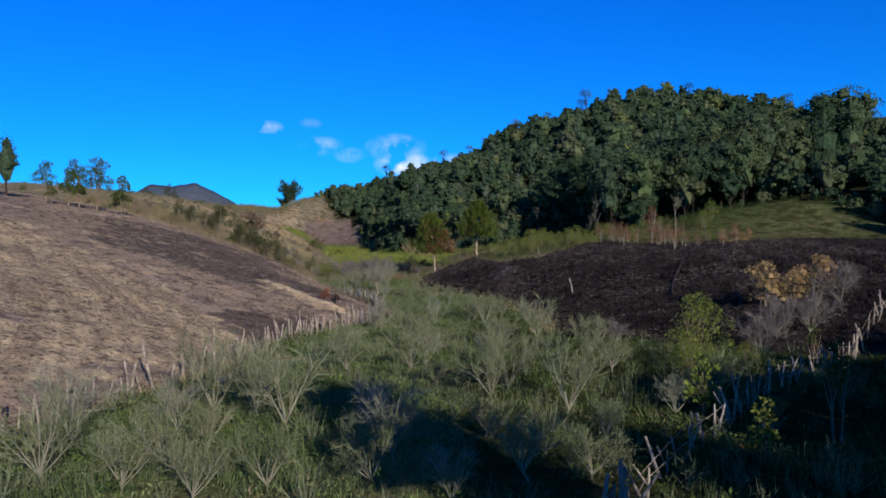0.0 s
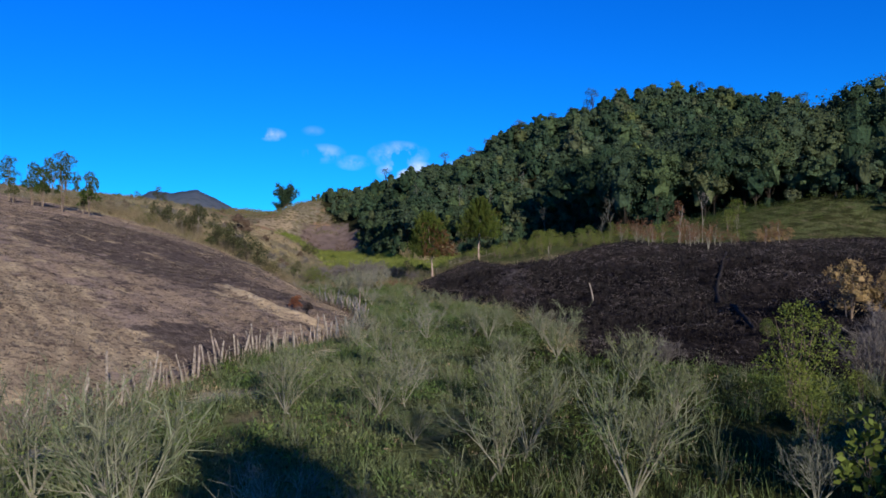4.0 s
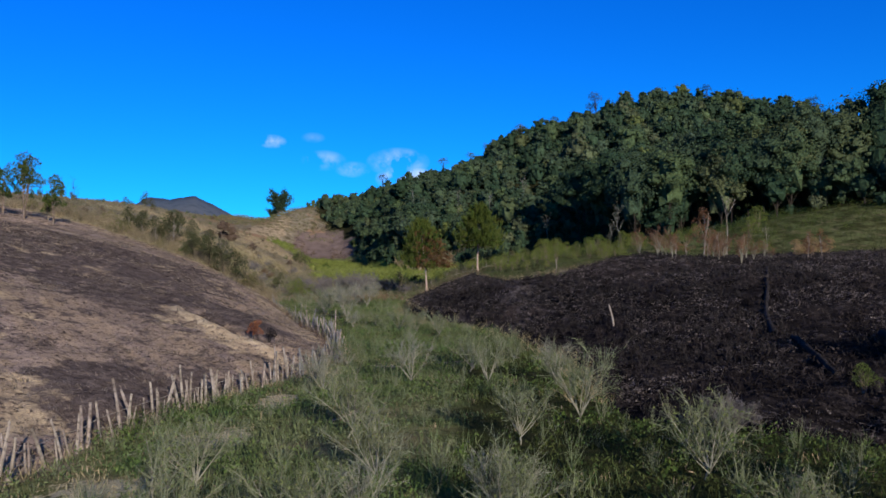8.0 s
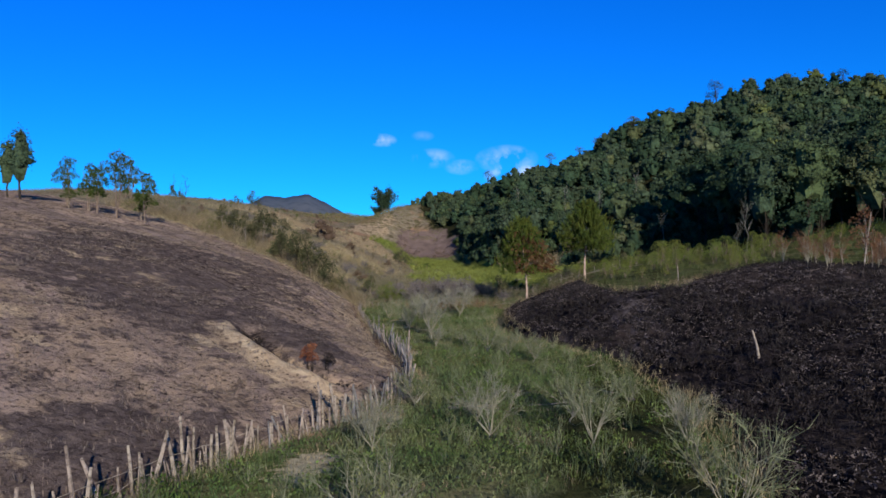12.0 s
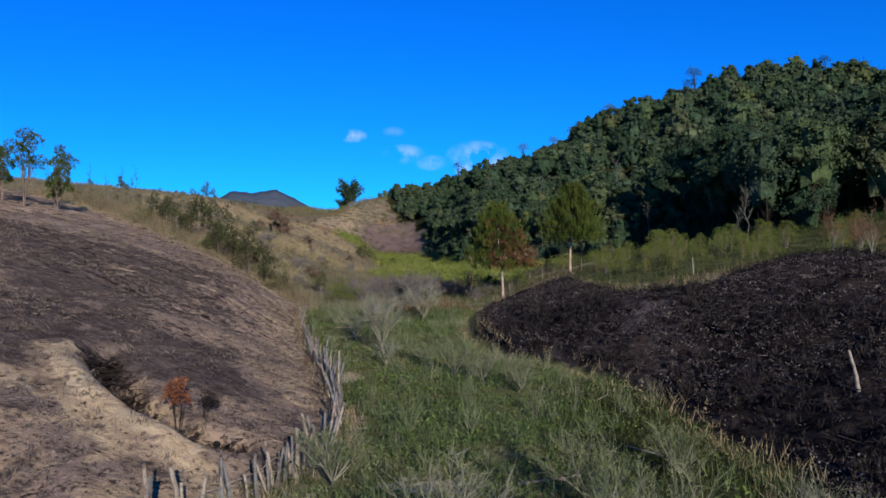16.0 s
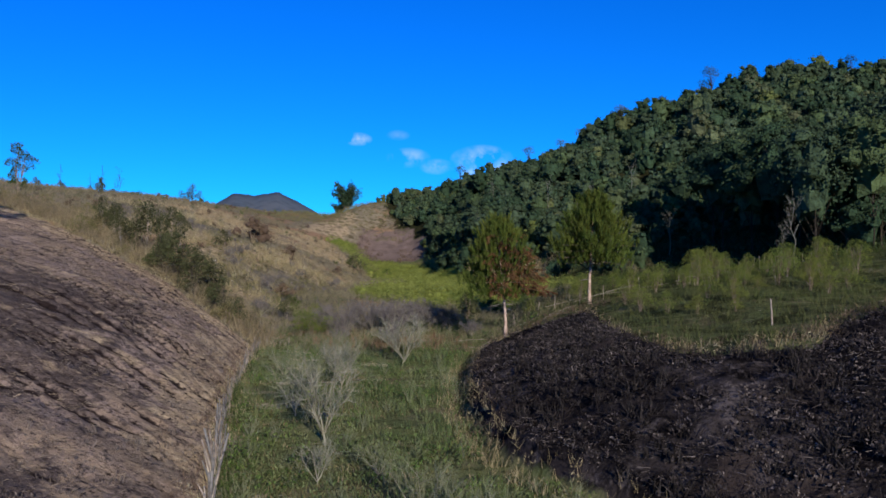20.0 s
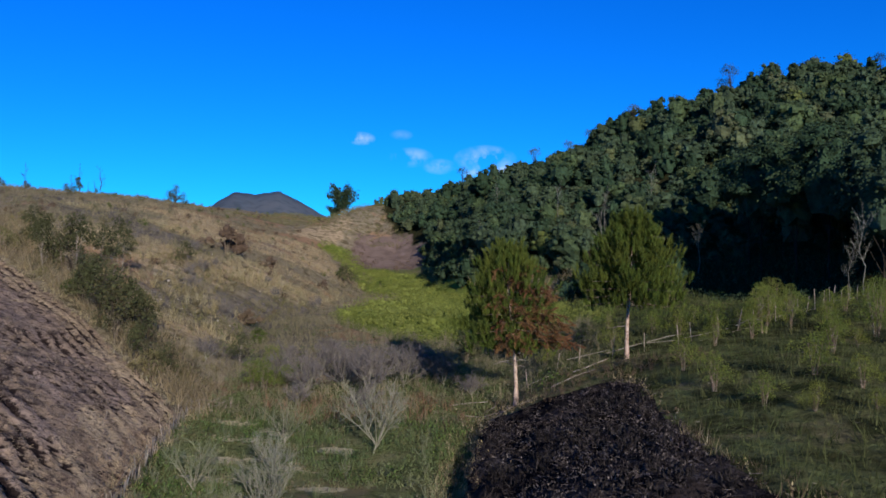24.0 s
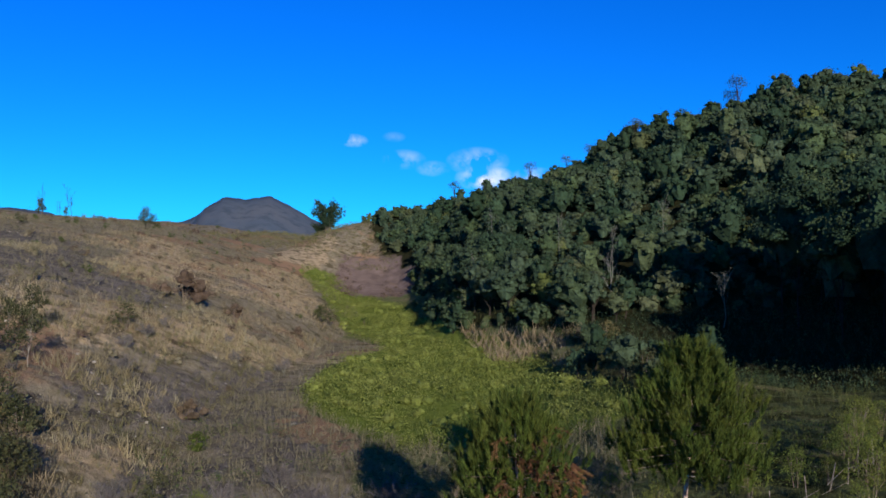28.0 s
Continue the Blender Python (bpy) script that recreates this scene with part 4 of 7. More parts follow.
def forked_shrub(name, label, group, seed, high, limbs, leafy, mat_twig, mat_leaf, wide=1.0, haze=1.0):
    """A nearly bare shrub: a short pale trunk, a few limbs that fork and rise, a haze of fine twigs, sparse small leaves."""
    rng = np.random.default_rng(seed)
    ob = thing(name, label, "shrub", group)
    top = high * rng.uniform(0.10, 0.18)
    trunk = Build()
    lean = rng.normal(0, 0.05, 2) * high
    fork = np.array([lean[0], lean[1], top])
    r0 = 0.013 + 0.010 * high
    trunk.tube([(0, 0, -0.12), fork * [0.4, 0.4, 0.5], fork], [1.25 * r0, r0, 0.9 * r0], 6, True)
    part("trunk", trunk.mesh("trunk", M_STEM, True), ob)
    tips, ways = [], []
    for k in range(limbs):
        wood, twig = Build(), Build()
        az, tilt = k * 2.4 + rng.uniform(-0.5, 0.5), rng.uniform(0.15, 0.85) * wide
        w = np.array([math.cos(az) * math.sin(tilt), math.sin(az) * math.sin(tilt), math.cos(tilt)])
        ln = (high - top) * rng.uniform(0.75, 1.1)
        p, pts = fork - [0, 0, 0.3 * top * rng.random()], []
        for i in range(6):
            pts.append(p.copy())
            p = p + w * ln / 5
            w = unit(w + rng.normal(0, 0.07, 3) + [0, 0, 0.05])
        pts = np.array(pts)
        wood.tube(pts, r0 * np.array([0.62, 0.5, 0.4, 0.3, 0.2, 0.1]), 5, False)
        mine, mine_ways = [], []
        for b in range(6):
            u = 0.25 + 0.7 * (b + rng.uniform(0, 1)) / 6
            i = min(int(u * 5), 4)
            at = pts[i] + (pts[i + 1] - pts[i]) * (u * 5 - i)
            out = unit(unit(pts[i + 1] - pts[i]) + unit(rng.normal(size=3) * [1, 1, 0.6]) * rng.uniform(0.5, 0.95))
            bl = ln * rng.uniform(0.28, 0.5) * (1.25 - 0.6 * u)
            mid = at + out * bl * 0.5
            end = mid + unit(out + [0, 0, 0.3] + rng.normal(0, 0.15, 3)) * bl * 0.5
            wood.tube([at, mid, end], r0 * np.array([0.24, 0.16, 0.06]), 3, False)
            for c in range(int(13 * haze)):
                f = rng.uniform(0.1, 1.0)
                q = at + (mid - at) * f * 2 if f < 0.5 else mid + (end - mid) * (f * 2 - 1)
                mine.append(q)
                mine_ways.append(unit(out + rng.normal(0, 0.5, 3) + [0, 0, 0.25]) * bl * rng.uniform(0.35, 0.8))
        mine, mine_ways = np.array(mine), np.array(mine_ways)
        twig.leaves(mine, mine_ways, np.linalg.norm(mine_ways, axis=1), 0.04, rng, True)
        # twiglets
        at2 = mine + mine_ways * rng.uniform(0.3, 0.9, (len(mine), 1))
        w2 = mine_ways * 0.5 + rng.normal(0, 0.16, mine.shape)
        twig.leaves(at2, w2, 0.10 + 0.6 * np.linalg.norm(w2, axis=1), 0.045, rng, True)
        part("limb", two_tone("limb", wood, M_STEM, twig, mat_twig), ob)
        tips.append(mine)
        ways.append(mine_ways)
    if leafy:
        tips, ways = np.concatenate(tips), np.concatenate(ways)
        pick = rng.integers(0, len(tips), leafy)
        leaf = Build()
        leaf.leaves(tips[pick] + ways[pick] * rng.uniform(0.1, 1.1, (leafy, 1)), rng.normal(size=(leafy, 3)) + [0, 0, 0.6], rng.uniform(0.04, 0.085, leafy) * (0.7 + 0.2 * high), 0.5, rng)
        part("foliage", leaf.mesh("foliage", mat_leaf), ob)
    return ob


def crown_points(rng, blobs, count):
    """Points and outward ways over the surfaces of a few ellipsoids (centre, radii)."""
    w = np.array([r[0] * r[2] for _, r in blobs])
    pick = rng.choice(len(blobs), count, p=w / w.sum())
    n = rng.normal(size=(count, 3))
    n[:, 2] = np.abs(n[:, 2]) * 0.9 - 0.25
    n /= np.linalg.norm(n, axis=1)[:, None]
    c, r = np.array([b[0] for b in blobs], float)[pick], np.array([b[1] for b in blobs], float)[pick]
    return c + n * r * rng.uniform(0.74, 1.08, (count, 1)), n


def leafy_meshes(seed, high, wide, bare, blobs_n, leaves_n, leaf_size, mat_bark, mat_leaf, trunk_r=None, core=0.7, droop=0.0, slim=0.6, stems=1, dome=False):
    """Trunk(s) with limbs, and a crown of leaf clumps with gaps."""
    rng = np.random.default_rng(seed)
    woods, crown = [], Build()
    r0 = trunk_r or 0.016 * high + 0.02
    blobs = []
    for k in range(blobs_n):
        az, u = rng.uniform(0, 2 * np.pi), (k + 0.5) / blobs_n
        z = high * (bare + (1 - bare) * (0.12 + 0.76 * u))
        out = wide * (0.62 * math.sin(np.pi * min(1, 0.25 + 0.75 * u)) + 0.05) * rng.uniform(0.25, 1.0)
        size = wide * rng.uniform(0.30, 0.48) * (1.1 - 0.45 * u)
        blobs.append(((math.cos(az) * out, math.sin(az) * out, z), (size, size, size * rng.uniform(0.6, 0.85))))
    if dome:
        tall = 0.5 * high * (1 - bare)
        blobs = [((0, 0, high - tall), (wide * 0.5, wide * 0.5, tall * 0.95))]
        for k in range(blobs_n):
            az, el = k * 2.4 + rng.uniform(-0.4, 0.4), rng.uniform(-0.35, 1.15)
            size = wide * rng.uniform(0.20, 0.36) * min(1.0, (6.5 / blobs_n) ** 0.55)
            out = wide * 0.46 * math.cos(el)
            blobs.append(((math.cos(az) * out, math.sin(az) * out, high - tall + tall * 0.8 * math.sin(el)), (size, size, size * rng.uniform(0.65, 0.9))))
    for s in range(stems):
        wood = Build()
        woods.append(wood)
        az = rng.uniform(0, 6.28)
        lean = np.array([math.cos(az), math.sin(az), 0]) * (0.12 if stems > 1 else 0.03) * high
        base = np.array([math.cos(az), math.sin(az), 0]) * (0.10 if stems > 1 else 0.0)
        hs = np.linspace(0, 1, 6)
        pts = base + lean * hs[:, None] ** 1.3 + np.array([0, 0, 1]) * hs[:, None] * high * rng.uniform(0.72, 0.86) + rng.normal(0, 0.008 * high, (6, 3)) * [1, 1, 0]
        pts[0, 2] = -0.1
        wood.tube(pts, r0 * np.array([1.25, 0.95, 0.8, 0.6, 0.4, 0.15]), 6, False)
        for c, r in blobs[s::stems]:
            c = np.array(c)
            u = np.clip((c[2] / high) * 0.62 + rng.uniform(-0.12, 0.05), 0.12, 0.85)
            i = min(int(u * 5), 4)
            at = pts[i] + (pts[i + 1] - pts[i]) * (u * 5 - i)
            mid = at + (c - at) * 0.55 + [0, 0, 0.04 * high]
            wood.tube([at, mid, c], r0 * np.array([0.42, 0.28, 0.08]), 4, False)
    at, n = crown_points(rng, blobs, leaves_n)
    if dome:
        # leaves lie like shingles over rounded clumps
        at = at + n * rng.uniform(-0.15, 0.42, (leaves_n, 1))
        lie = np.cross(n, rng.normal(size=n.shape)) + n * 0.3 - [0, 0, 0.15]
        crown.leaves(at, lie, leaf_size * rng.uniform(0.6, 1.4, leaves_n), slim, rng, False, n + rng.normal(0, 0.45, n.shape))
    else:
        crown.leaves(at, n * 0.7 + rng.normal(0, 0.6, at.shape) + [0, 0, 0.15 - droop], leaf_size * rng.uniform(0.6, 1.3, leaves_n), slim, rng)
    if core:
        for k, (c, r) in enumerate(blobs):
            small = blobs_n > 9 and k > 0
            crown.lump(np.array(c), np.array(r) * core, rng, 3 if small else 5, 6 if small else 8, 0.28 if dome else 0.32)
    return woods, crown


def tree_of(name, label, category, group, spec, crown_name="crown", leaf_label=""):
    woods, crown = leafy_meshes(*spec)
    ob = thing(name, label, category, group)
    for wood in woods:
        part("trunk" if len(woods) == 1 else "stem", wood.mesh("trunk", spec[7], True), ob)
    part(crown_name, crown.mesh(crown_name, spec[8]), ob, leaf_label)
    return ob

# ---- the wooded hill ----
FOREST_SPECS = [  # seed, height, crown width, bare trunk, clumps, leaves, leaf size
    (101, 9.0, 5.4, 0.12, 6, 280, 0.36), (102, 10.0, 5.0, 0.22, 5, 255, 0.36), (103, 7.8, 5.8, 0.10, 6, 290, 0.34), (104, 10.8, 4.6, 0.25, 5, 245, 0.34),
    (105, 7.0, 4.4, 0.10, 5, 215, 0.30), (106, 8.6, 6.6, 0.15, 7, 330, 0.38), (107, 10.0, 4.0, 0.12, 6, 240, 0.30), (108, 7.4, 3.8, 0.15, 4, 205, 0.30)]
forest_kinds = [leafy_meshes(*spec[:4], 9 + spec[4], int(0.95 * spec[5]), 0.9 * spec[6], M_DARKBARK, M_FOREST, None, 0.74, 0.0, 0.75, 1, True) for spec in FOREST_SPECS]
in_view_wood = lambda x, y: (x > wood_x(y) + 1.5) & (x < 150) & (y > 20) & (y < np.interp(x, [-150, -66, -18, 22, 125, 215], [420, 362, 356, 304, 298, 262])) & (x < 74 + 0.62 * np.maximum(y - 90, 0))
wood_spots, rng_w = spread(31, -150, 220, 30, 400, 3.3, in_view_wood)
edge = wood_spots[:, 0] - wood_x(wood_spots[:, 1])
front = (edge < 13) & ~((wood_spots[:, 1] > 136) & (wood_spots[:, 1] < 176)) & (wood_spots[:, 1] < 275) & (wood_spots[:, 1] > 95)
hollow = (edge < 32) & (wood_spots[:, 1] > 136) & (wood_spots[:, 1] < 176)
back_spots = wood_spots[~front & ~hollow]
forest_blocks = []
for wood_b, crown_b in forest_kinds:
    both = Build()
    for b in (crown_b,):
        v, q, t = b.arrays()
        both.v.append(v)
        both.quads.append(q + both.n)
        both.tris.append(t + both.n)
        both.n += len(v)
    forest_blocks.append(both.arrays())
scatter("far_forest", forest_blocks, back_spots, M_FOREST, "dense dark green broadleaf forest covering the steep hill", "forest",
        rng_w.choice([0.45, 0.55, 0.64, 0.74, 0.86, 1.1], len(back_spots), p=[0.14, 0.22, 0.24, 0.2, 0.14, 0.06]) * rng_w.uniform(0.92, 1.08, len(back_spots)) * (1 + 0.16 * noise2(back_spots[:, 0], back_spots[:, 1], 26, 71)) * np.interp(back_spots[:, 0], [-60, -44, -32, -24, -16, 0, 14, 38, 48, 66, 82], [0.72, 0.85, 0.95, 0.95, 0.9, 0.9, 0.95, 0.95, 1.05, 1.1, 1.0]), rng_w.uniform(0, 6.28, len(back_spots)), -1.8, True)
edge_kinds = []
for spec in FOREST_SPECS:
    wood_b, crown_b = leafy_meshes(*spec[:4], 8 + spec[4], int(2.6 * spec[5]), 0.66 * spec[6], M_DARKBARK, M_FOREST, None, 0.7, 0.0, 0.75, 1, True)
    ob = thing("forest_tree", "dark green broadleaf tree at the forest's edge", "tree", "trees at the forest's edge")
    part("trunk", wood_b[0].mesh("trunk", M_DARKBARK, True), ob)
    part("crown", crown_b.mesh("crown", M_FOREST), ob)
    edge_kinds.append(ob)
rng_e = np.random.default_rng(7)
for n, (x, y) in enumerate(wood_spots[front]):
    put(edge_kinds[n % len(edge_kinds)], x, y, rng_e.uniform(0, 360), rng_e.uniform(0.5, 0.85) * (0.75 if y > 220 else 1.0), 0.1)
# low leafy growth that closes the forest's foot
foot_spots, rng_f = spread(92, -70, 80, 94, 276, 2.5, lambda x, y: (x > wood_x(y) - 1.5) & (x < wood_x(y) + 3.5) & ((y < 134) | (y > 174)) & (x < 76), 0.95)
for n, (x, y) in enumerate(foot_spots):
    put(edge_kinds[4 + n % 4], x, y, rng_f.uniform(0, 360), rng_f.uniform(0.28, 0.5), 0.7)
# tall trees round the dark hollow: the nearer ones shade the wall of trees behind it
dense_edge = tree_of("tall_forest_tree", "tall dark tree leafy almost to the ground beside the shaded hollow", "tree", "trees at the forest's edge",
                     (113, 14, 6.0, 0.08, 15, 2000, 0.30, M_DARKBARK, M_FOREST, 0.09, 0.7, 0.0, 0.75, 1, True))
tall_edge = tree_of("tall_forest_tree", "tall dark tree with a high crown over the shaded hollow", "tree", "trees at the forest's edge",
                    (109, 15, 7.0, 0.27, 13, 2000, 0.30, M_DARKBARK, M_FOREST, 0.075, 0.7, 0.0, 0.75, 1, True))
hollow_spots = wood_spots[hollow & ((edge > 19) | ((wood_spots[:, 0] > 26) & (edge > 1.5)))]
for n, (x, y) in enumerate(hollow_spots):
    side = x > 26 and y < 152
    if n % 2 == 0 or side:
        put(tall_edge if n % 3 else dense_edge, x, y, rng_e.uniform(0, 360), rng_e.uniform(0.95, 1.2), 0.2)
# a yellowing tree and others that stand out
lime_tree = tree_of("yellowing_tree", "yellow-green broadleaf tree among the darker forest", "tree", "trees at the forest's edge",
                    (140, 9, 3.6, 0.3, 7, 600, 0.32, M_BARK, M_LEAF, None, 0.8, 0.0, 0.75, 1, True))
for x, y, k in ((52, 186, 0.9), (70, 214, 0.8), (33, 170, 0.7), (96, 236, 0.8)):
    put(lime_tree, x, y, 40 * k * x, k)
# spindly crowns that break the skyline
sky_tree = tree_of("tall_tree", "tall thin-crowned tree standing out on the skyline", "tree", "trees on the ridge",
                   (150, 12, 4.2, 0.62, 7, 420, 0.30, M_DARKBARK, M_FOREST, None, 0.0, 0.0, 0.75, 1, True))
for x, y, k in ((46.1, 292, 1.0), (45, 296, 0.85), (18.6, 285, 0.85), (20, 288, 0.75), (-9, 325, 0.8), (-35, 342, 0.8), (118, 284, 0.9), (84, 288, 0.7), (2, 312, 0.7), (31, 290, 0.72), (8, 300, 0.7)):
    put(sky_tree, x, y, 57 * x, k)
# pale dead trees
def dead_tree(seed, high, forks, label, mat, thick=1.0):
    rng = np.random.default_rng(seed)
    ob = thing("dead_tree", label, "dead tree", "dead trees")
    trunk = Build()
    pts = np.column_stack([rng.normal(0, 0.02 * high, 6), rng.normal(0, 0.02 * high, 6), np.linspace(-0.1, high, 6)])
    pts[0, :2] = 0
    trunk.tube(pts, 0.009 * high * thick * np.array([1.5, 1.1, 0.9, 0.7, 0.45, 0.15]) + 0.008, 6)
    for k in range(forks):
        u = rng.uniform(0.35, 0.95)
        i = min(int(u * 5), 4)
        at = pts[i] + (pts[i + 1] - pts[i]) * (u * 5 - i)
        az = rng.uniform(0, 6.28)
        way = np.array([math.cos(az) * 0.55, math.sin(az) * 0.55, rng.uniform(0.3, 1.0)])
        ln = high * rng.uniform(0.15, 0.34)
        mid = at + way * ln * 0.5 + rng.normal(0, 0.03, 3)
        end = mid + unit(way + [0, 0, 0.5]) * ln * 0.5
        limb = Build()
        limb.tube([at, mid, end], np.array([0.5, 0.35, 0.1]) * 0.008 * high * thick + 0.003, 4, False)
        for c in range(5):
            o2 = unit(way + rng.normal(0, 0.6, 3) + [0, 0, 0.3])
            q = at + (end - at) * rng.uniform(0.35, 1)
            limb.tube([q, q + o2 * ln * rng.uniform(0.2, 0.5)], [0.010, 0.004], 3, False)
        part("limb", limb.mesh("limb", mat), ob)
    part("trunk", trunk.mesh("trunk", mat, True), ob)
    return ob


snag = dead_tree(61, 6.6, 20, "grey leafless dead tree at the forest's edge", M_SNAG, 0.6)
put(snag, 23.6, 138.6, 20)
put(snag, 22.2, 137.9, 130, 0.62)
pale_snag = dead_tree(66, 12.5, 18, "tall grey leafless tree standing out of the dark forest", M_SNAG, 0.6)
for x, y, k in ((-14, 226, 0.6), (5.3, 193, 0.62), (13.4, 200, 0.66), (-2, 206, 0.6)):
    put(pale_snag, x, y, 47 * x, k)
white_dead = dead_tree(62, 8.0, 16, "pale grey leafless tree inside the forest's edge", M_SNAG, 0.8)
put(white_dead, 4.1, 178.5, 0)
put(white_dead, 16, 172, 70, 0.8)
put(white_dead, -16, 206, 170, 0.7)

# ---- the two pines ----
def pine(label, seed, high, bare, wide, lean, scorched, taper):
    rng = np.random.default_rng(seed)
    ob = thing("pine_tree", label, "pine tree", "pair of pines")
    trunk = Build()
    hs = np.linspace(0, 1, 9)
    line = np.column_stack([lean[0] * hs**1.2 + 0.05 * np.sin(hs * 7), lean[1] * hs + 0.05 * np.sin(hs * 5 + 1), hs * high * 0.97])
    line[0, 2] = -0.15
    trunk.tube(line, np.interp(hs, [0, 0.05, 0.5, 1], [0.165, 0.11, 0.075, 0.012]), 9)
    part("trunk", trunk.mesh("trunk", M_PINEBARK, True), ob, "pale reddish bark trunk, slightly leaning")
    whorls = 13
    for w in range(whorls):
        u = bare + (1 - bare) * (w + 0.3) / whorls
        i = min(int(u * 8), 7)
        at = line[i] + (line[i + 1] - line[i]) * (u * 8 - i)
        v = (u - bare) / (1 - bare)
        reach = wide * (1 - 0.9 * v**taper) * (0.78 + 0.22 * min(1, v / 0.15))
        for k in range(8):
            az = w * 1.3 + k * 2 * np.pi / 8 + rng.uniform(-0.3, 0.3)
            ln = max(0.25, reach * rng.uniform(0.66, 1.1))
            out = np.array([math.cos(az), math.sin(az), 0])
            p1 = at + out * ln * 0.5 + [0, 0, ln * (-0.06 + 0.3 * v)]
            p2 = at + out * ln + [0, 0, ln * (-0.14 + 0.6 * v)]
            limb = Build()
            limb.tube([at, p1, p2], [0.024 * (1.2 - v), 0.016 * (1.2 - v), 0.006], 4, False)
            bough = part("limb", limb.mesh("limb", M_BARK), ob)
            green, brown = Build(), Build()
            count = int(5 + ln * 4.4)
            for c in range(count):
                f = 0.3 + 0.7 * ((c + rng.uniform(0, 1)) / count) ** 0.8
                q = at + (p1 - at) * f * 2 if f < 0.5 else p1 + (p2 - p1) * (f * 2 - 1)
                q = q + rng.normal(0, 0.2, 3) * [1, 1, 0.7]
                dead = scorched and 0.03 < v < 0.72 and out[1] < 0.45 and out[0] > -0.45 and rng.random() < 1.1 * (1 - v / 1.05)
                n = 64
                up = unit(out * 0.35 + rng.normal(0, 0.16, 3) + [0, 0, -0.2 if dead else 1.15])
                round_about = np.cross(up, rng.normal(size=(n, 3)))
                round_about /= np.linalg.norm(round_about, axis=1)[:, None] + 1e-9
                along = rng.uniform(0, 1, n)
                ways = up * 0.85 + round_about * rng.uniform(0.35, 0.8, (n, 1)) * (1.1 - 0.6 * along[:, None])
                base = q + np.outer(along * rng.uniform(0.4, 0.7), up)
                (brown if dead else green).leaves(base, ways, rng.uniform(0.2, 0.3, n) * (0.85 if dead else 1), 0.12, rng, True)
            if green.n:
                part("needles", green.mesh("needles", M_NEEDLE), bough)
            if brown.n:
                part("dead_needles", brown.mesh("dead_needles", M_NEEDLE_DEAD), bough, "reddish-brown scorched needles")
    for k in range(6):
        az, z = rng.uniform(0, 6.28), high * rng.uniform(bare * 0.55, bare * 1.02)
        i = np.interp(z, line[:, 2], np.arange(9))
        at = np.array([np.interp(i, np.arange(9), line[:, c]) for c in range(3)])
        stub = Build()
        out = np.array([math.cos(az), math.sin(az), rng.uniform(-0.1, 0.25)])
        ln = rng.uniform(0.5, 1.5)
        stub.tube([at, at + out * ln * 0.5, at + out * ln + [0, 0, -0.1]], [0.028, 0.02, 0.007], 4, False)
        part("dead_limb", stub.mesh("dead_limb", M_PALE), ob, "bare dead lower limb")
    return ob


pine_a = pine("young pine, rounded crown, lower needles scorched brown, leaning trunk", 5, 8.5, 0.38, 3.05, (-0.55, 0.1), True, 1.9)
put(pine_a, -4.5, 110.6, 0, 1.0, 0.0)
pine_b = pine("young pine with a full green conical crown beside a stick fence", 6, 8.0, 0.40, 3.2, (-0.25, 0.0), False, 1.6)
put(pine_b, 1.6, 113.0, 140, 1.0, 0.0)

# ---- fences of upright poles ----
def pole_mesh(seed, high, thick, mat=M_POST):
    rng = np.random.default_rng(seed)
    b = Build()
    hs = np.linspace(0, 1, 5)
    bow = rng.uniform(-0.05, 0.05, 2)
    line = np.column_stack([bow[0] * np.sin(hs * 3), bow[1] * np.sin(hs * 2.6 + 0.4), -0.25 + hs * (high + 0.25)])
    b.tube(line, thick * np.array([1.1, 1.0, 0.95, 0.85, 0.7]) * rng.uniform(0.9, 1.1, 5), 6)
    v = b.v[-1]
    v[:6, 2] += rng.uniform(-0.05, 0.03, 6)  # a top hacked at a slant
    return b.mesh("post", mat, False)


POLE_SIZES = ((1.05, 0.045), (1.2, 0.05), (0.9, 0.04), (1.35, 0.05), (0.75, 0.035), (1.1, 0.06), (1.65, 0.05), (1.0, 0.035))
grey_poles = [pole_mesh(240 + k, h, r, M_POST_GREY) for k, (h, r) in enumerate(POLE_SIZES)]
pole_kinds = [pole_mesh(200 + k, h, r) for k, (h, r) in enumerate(POLE_SIZES)]


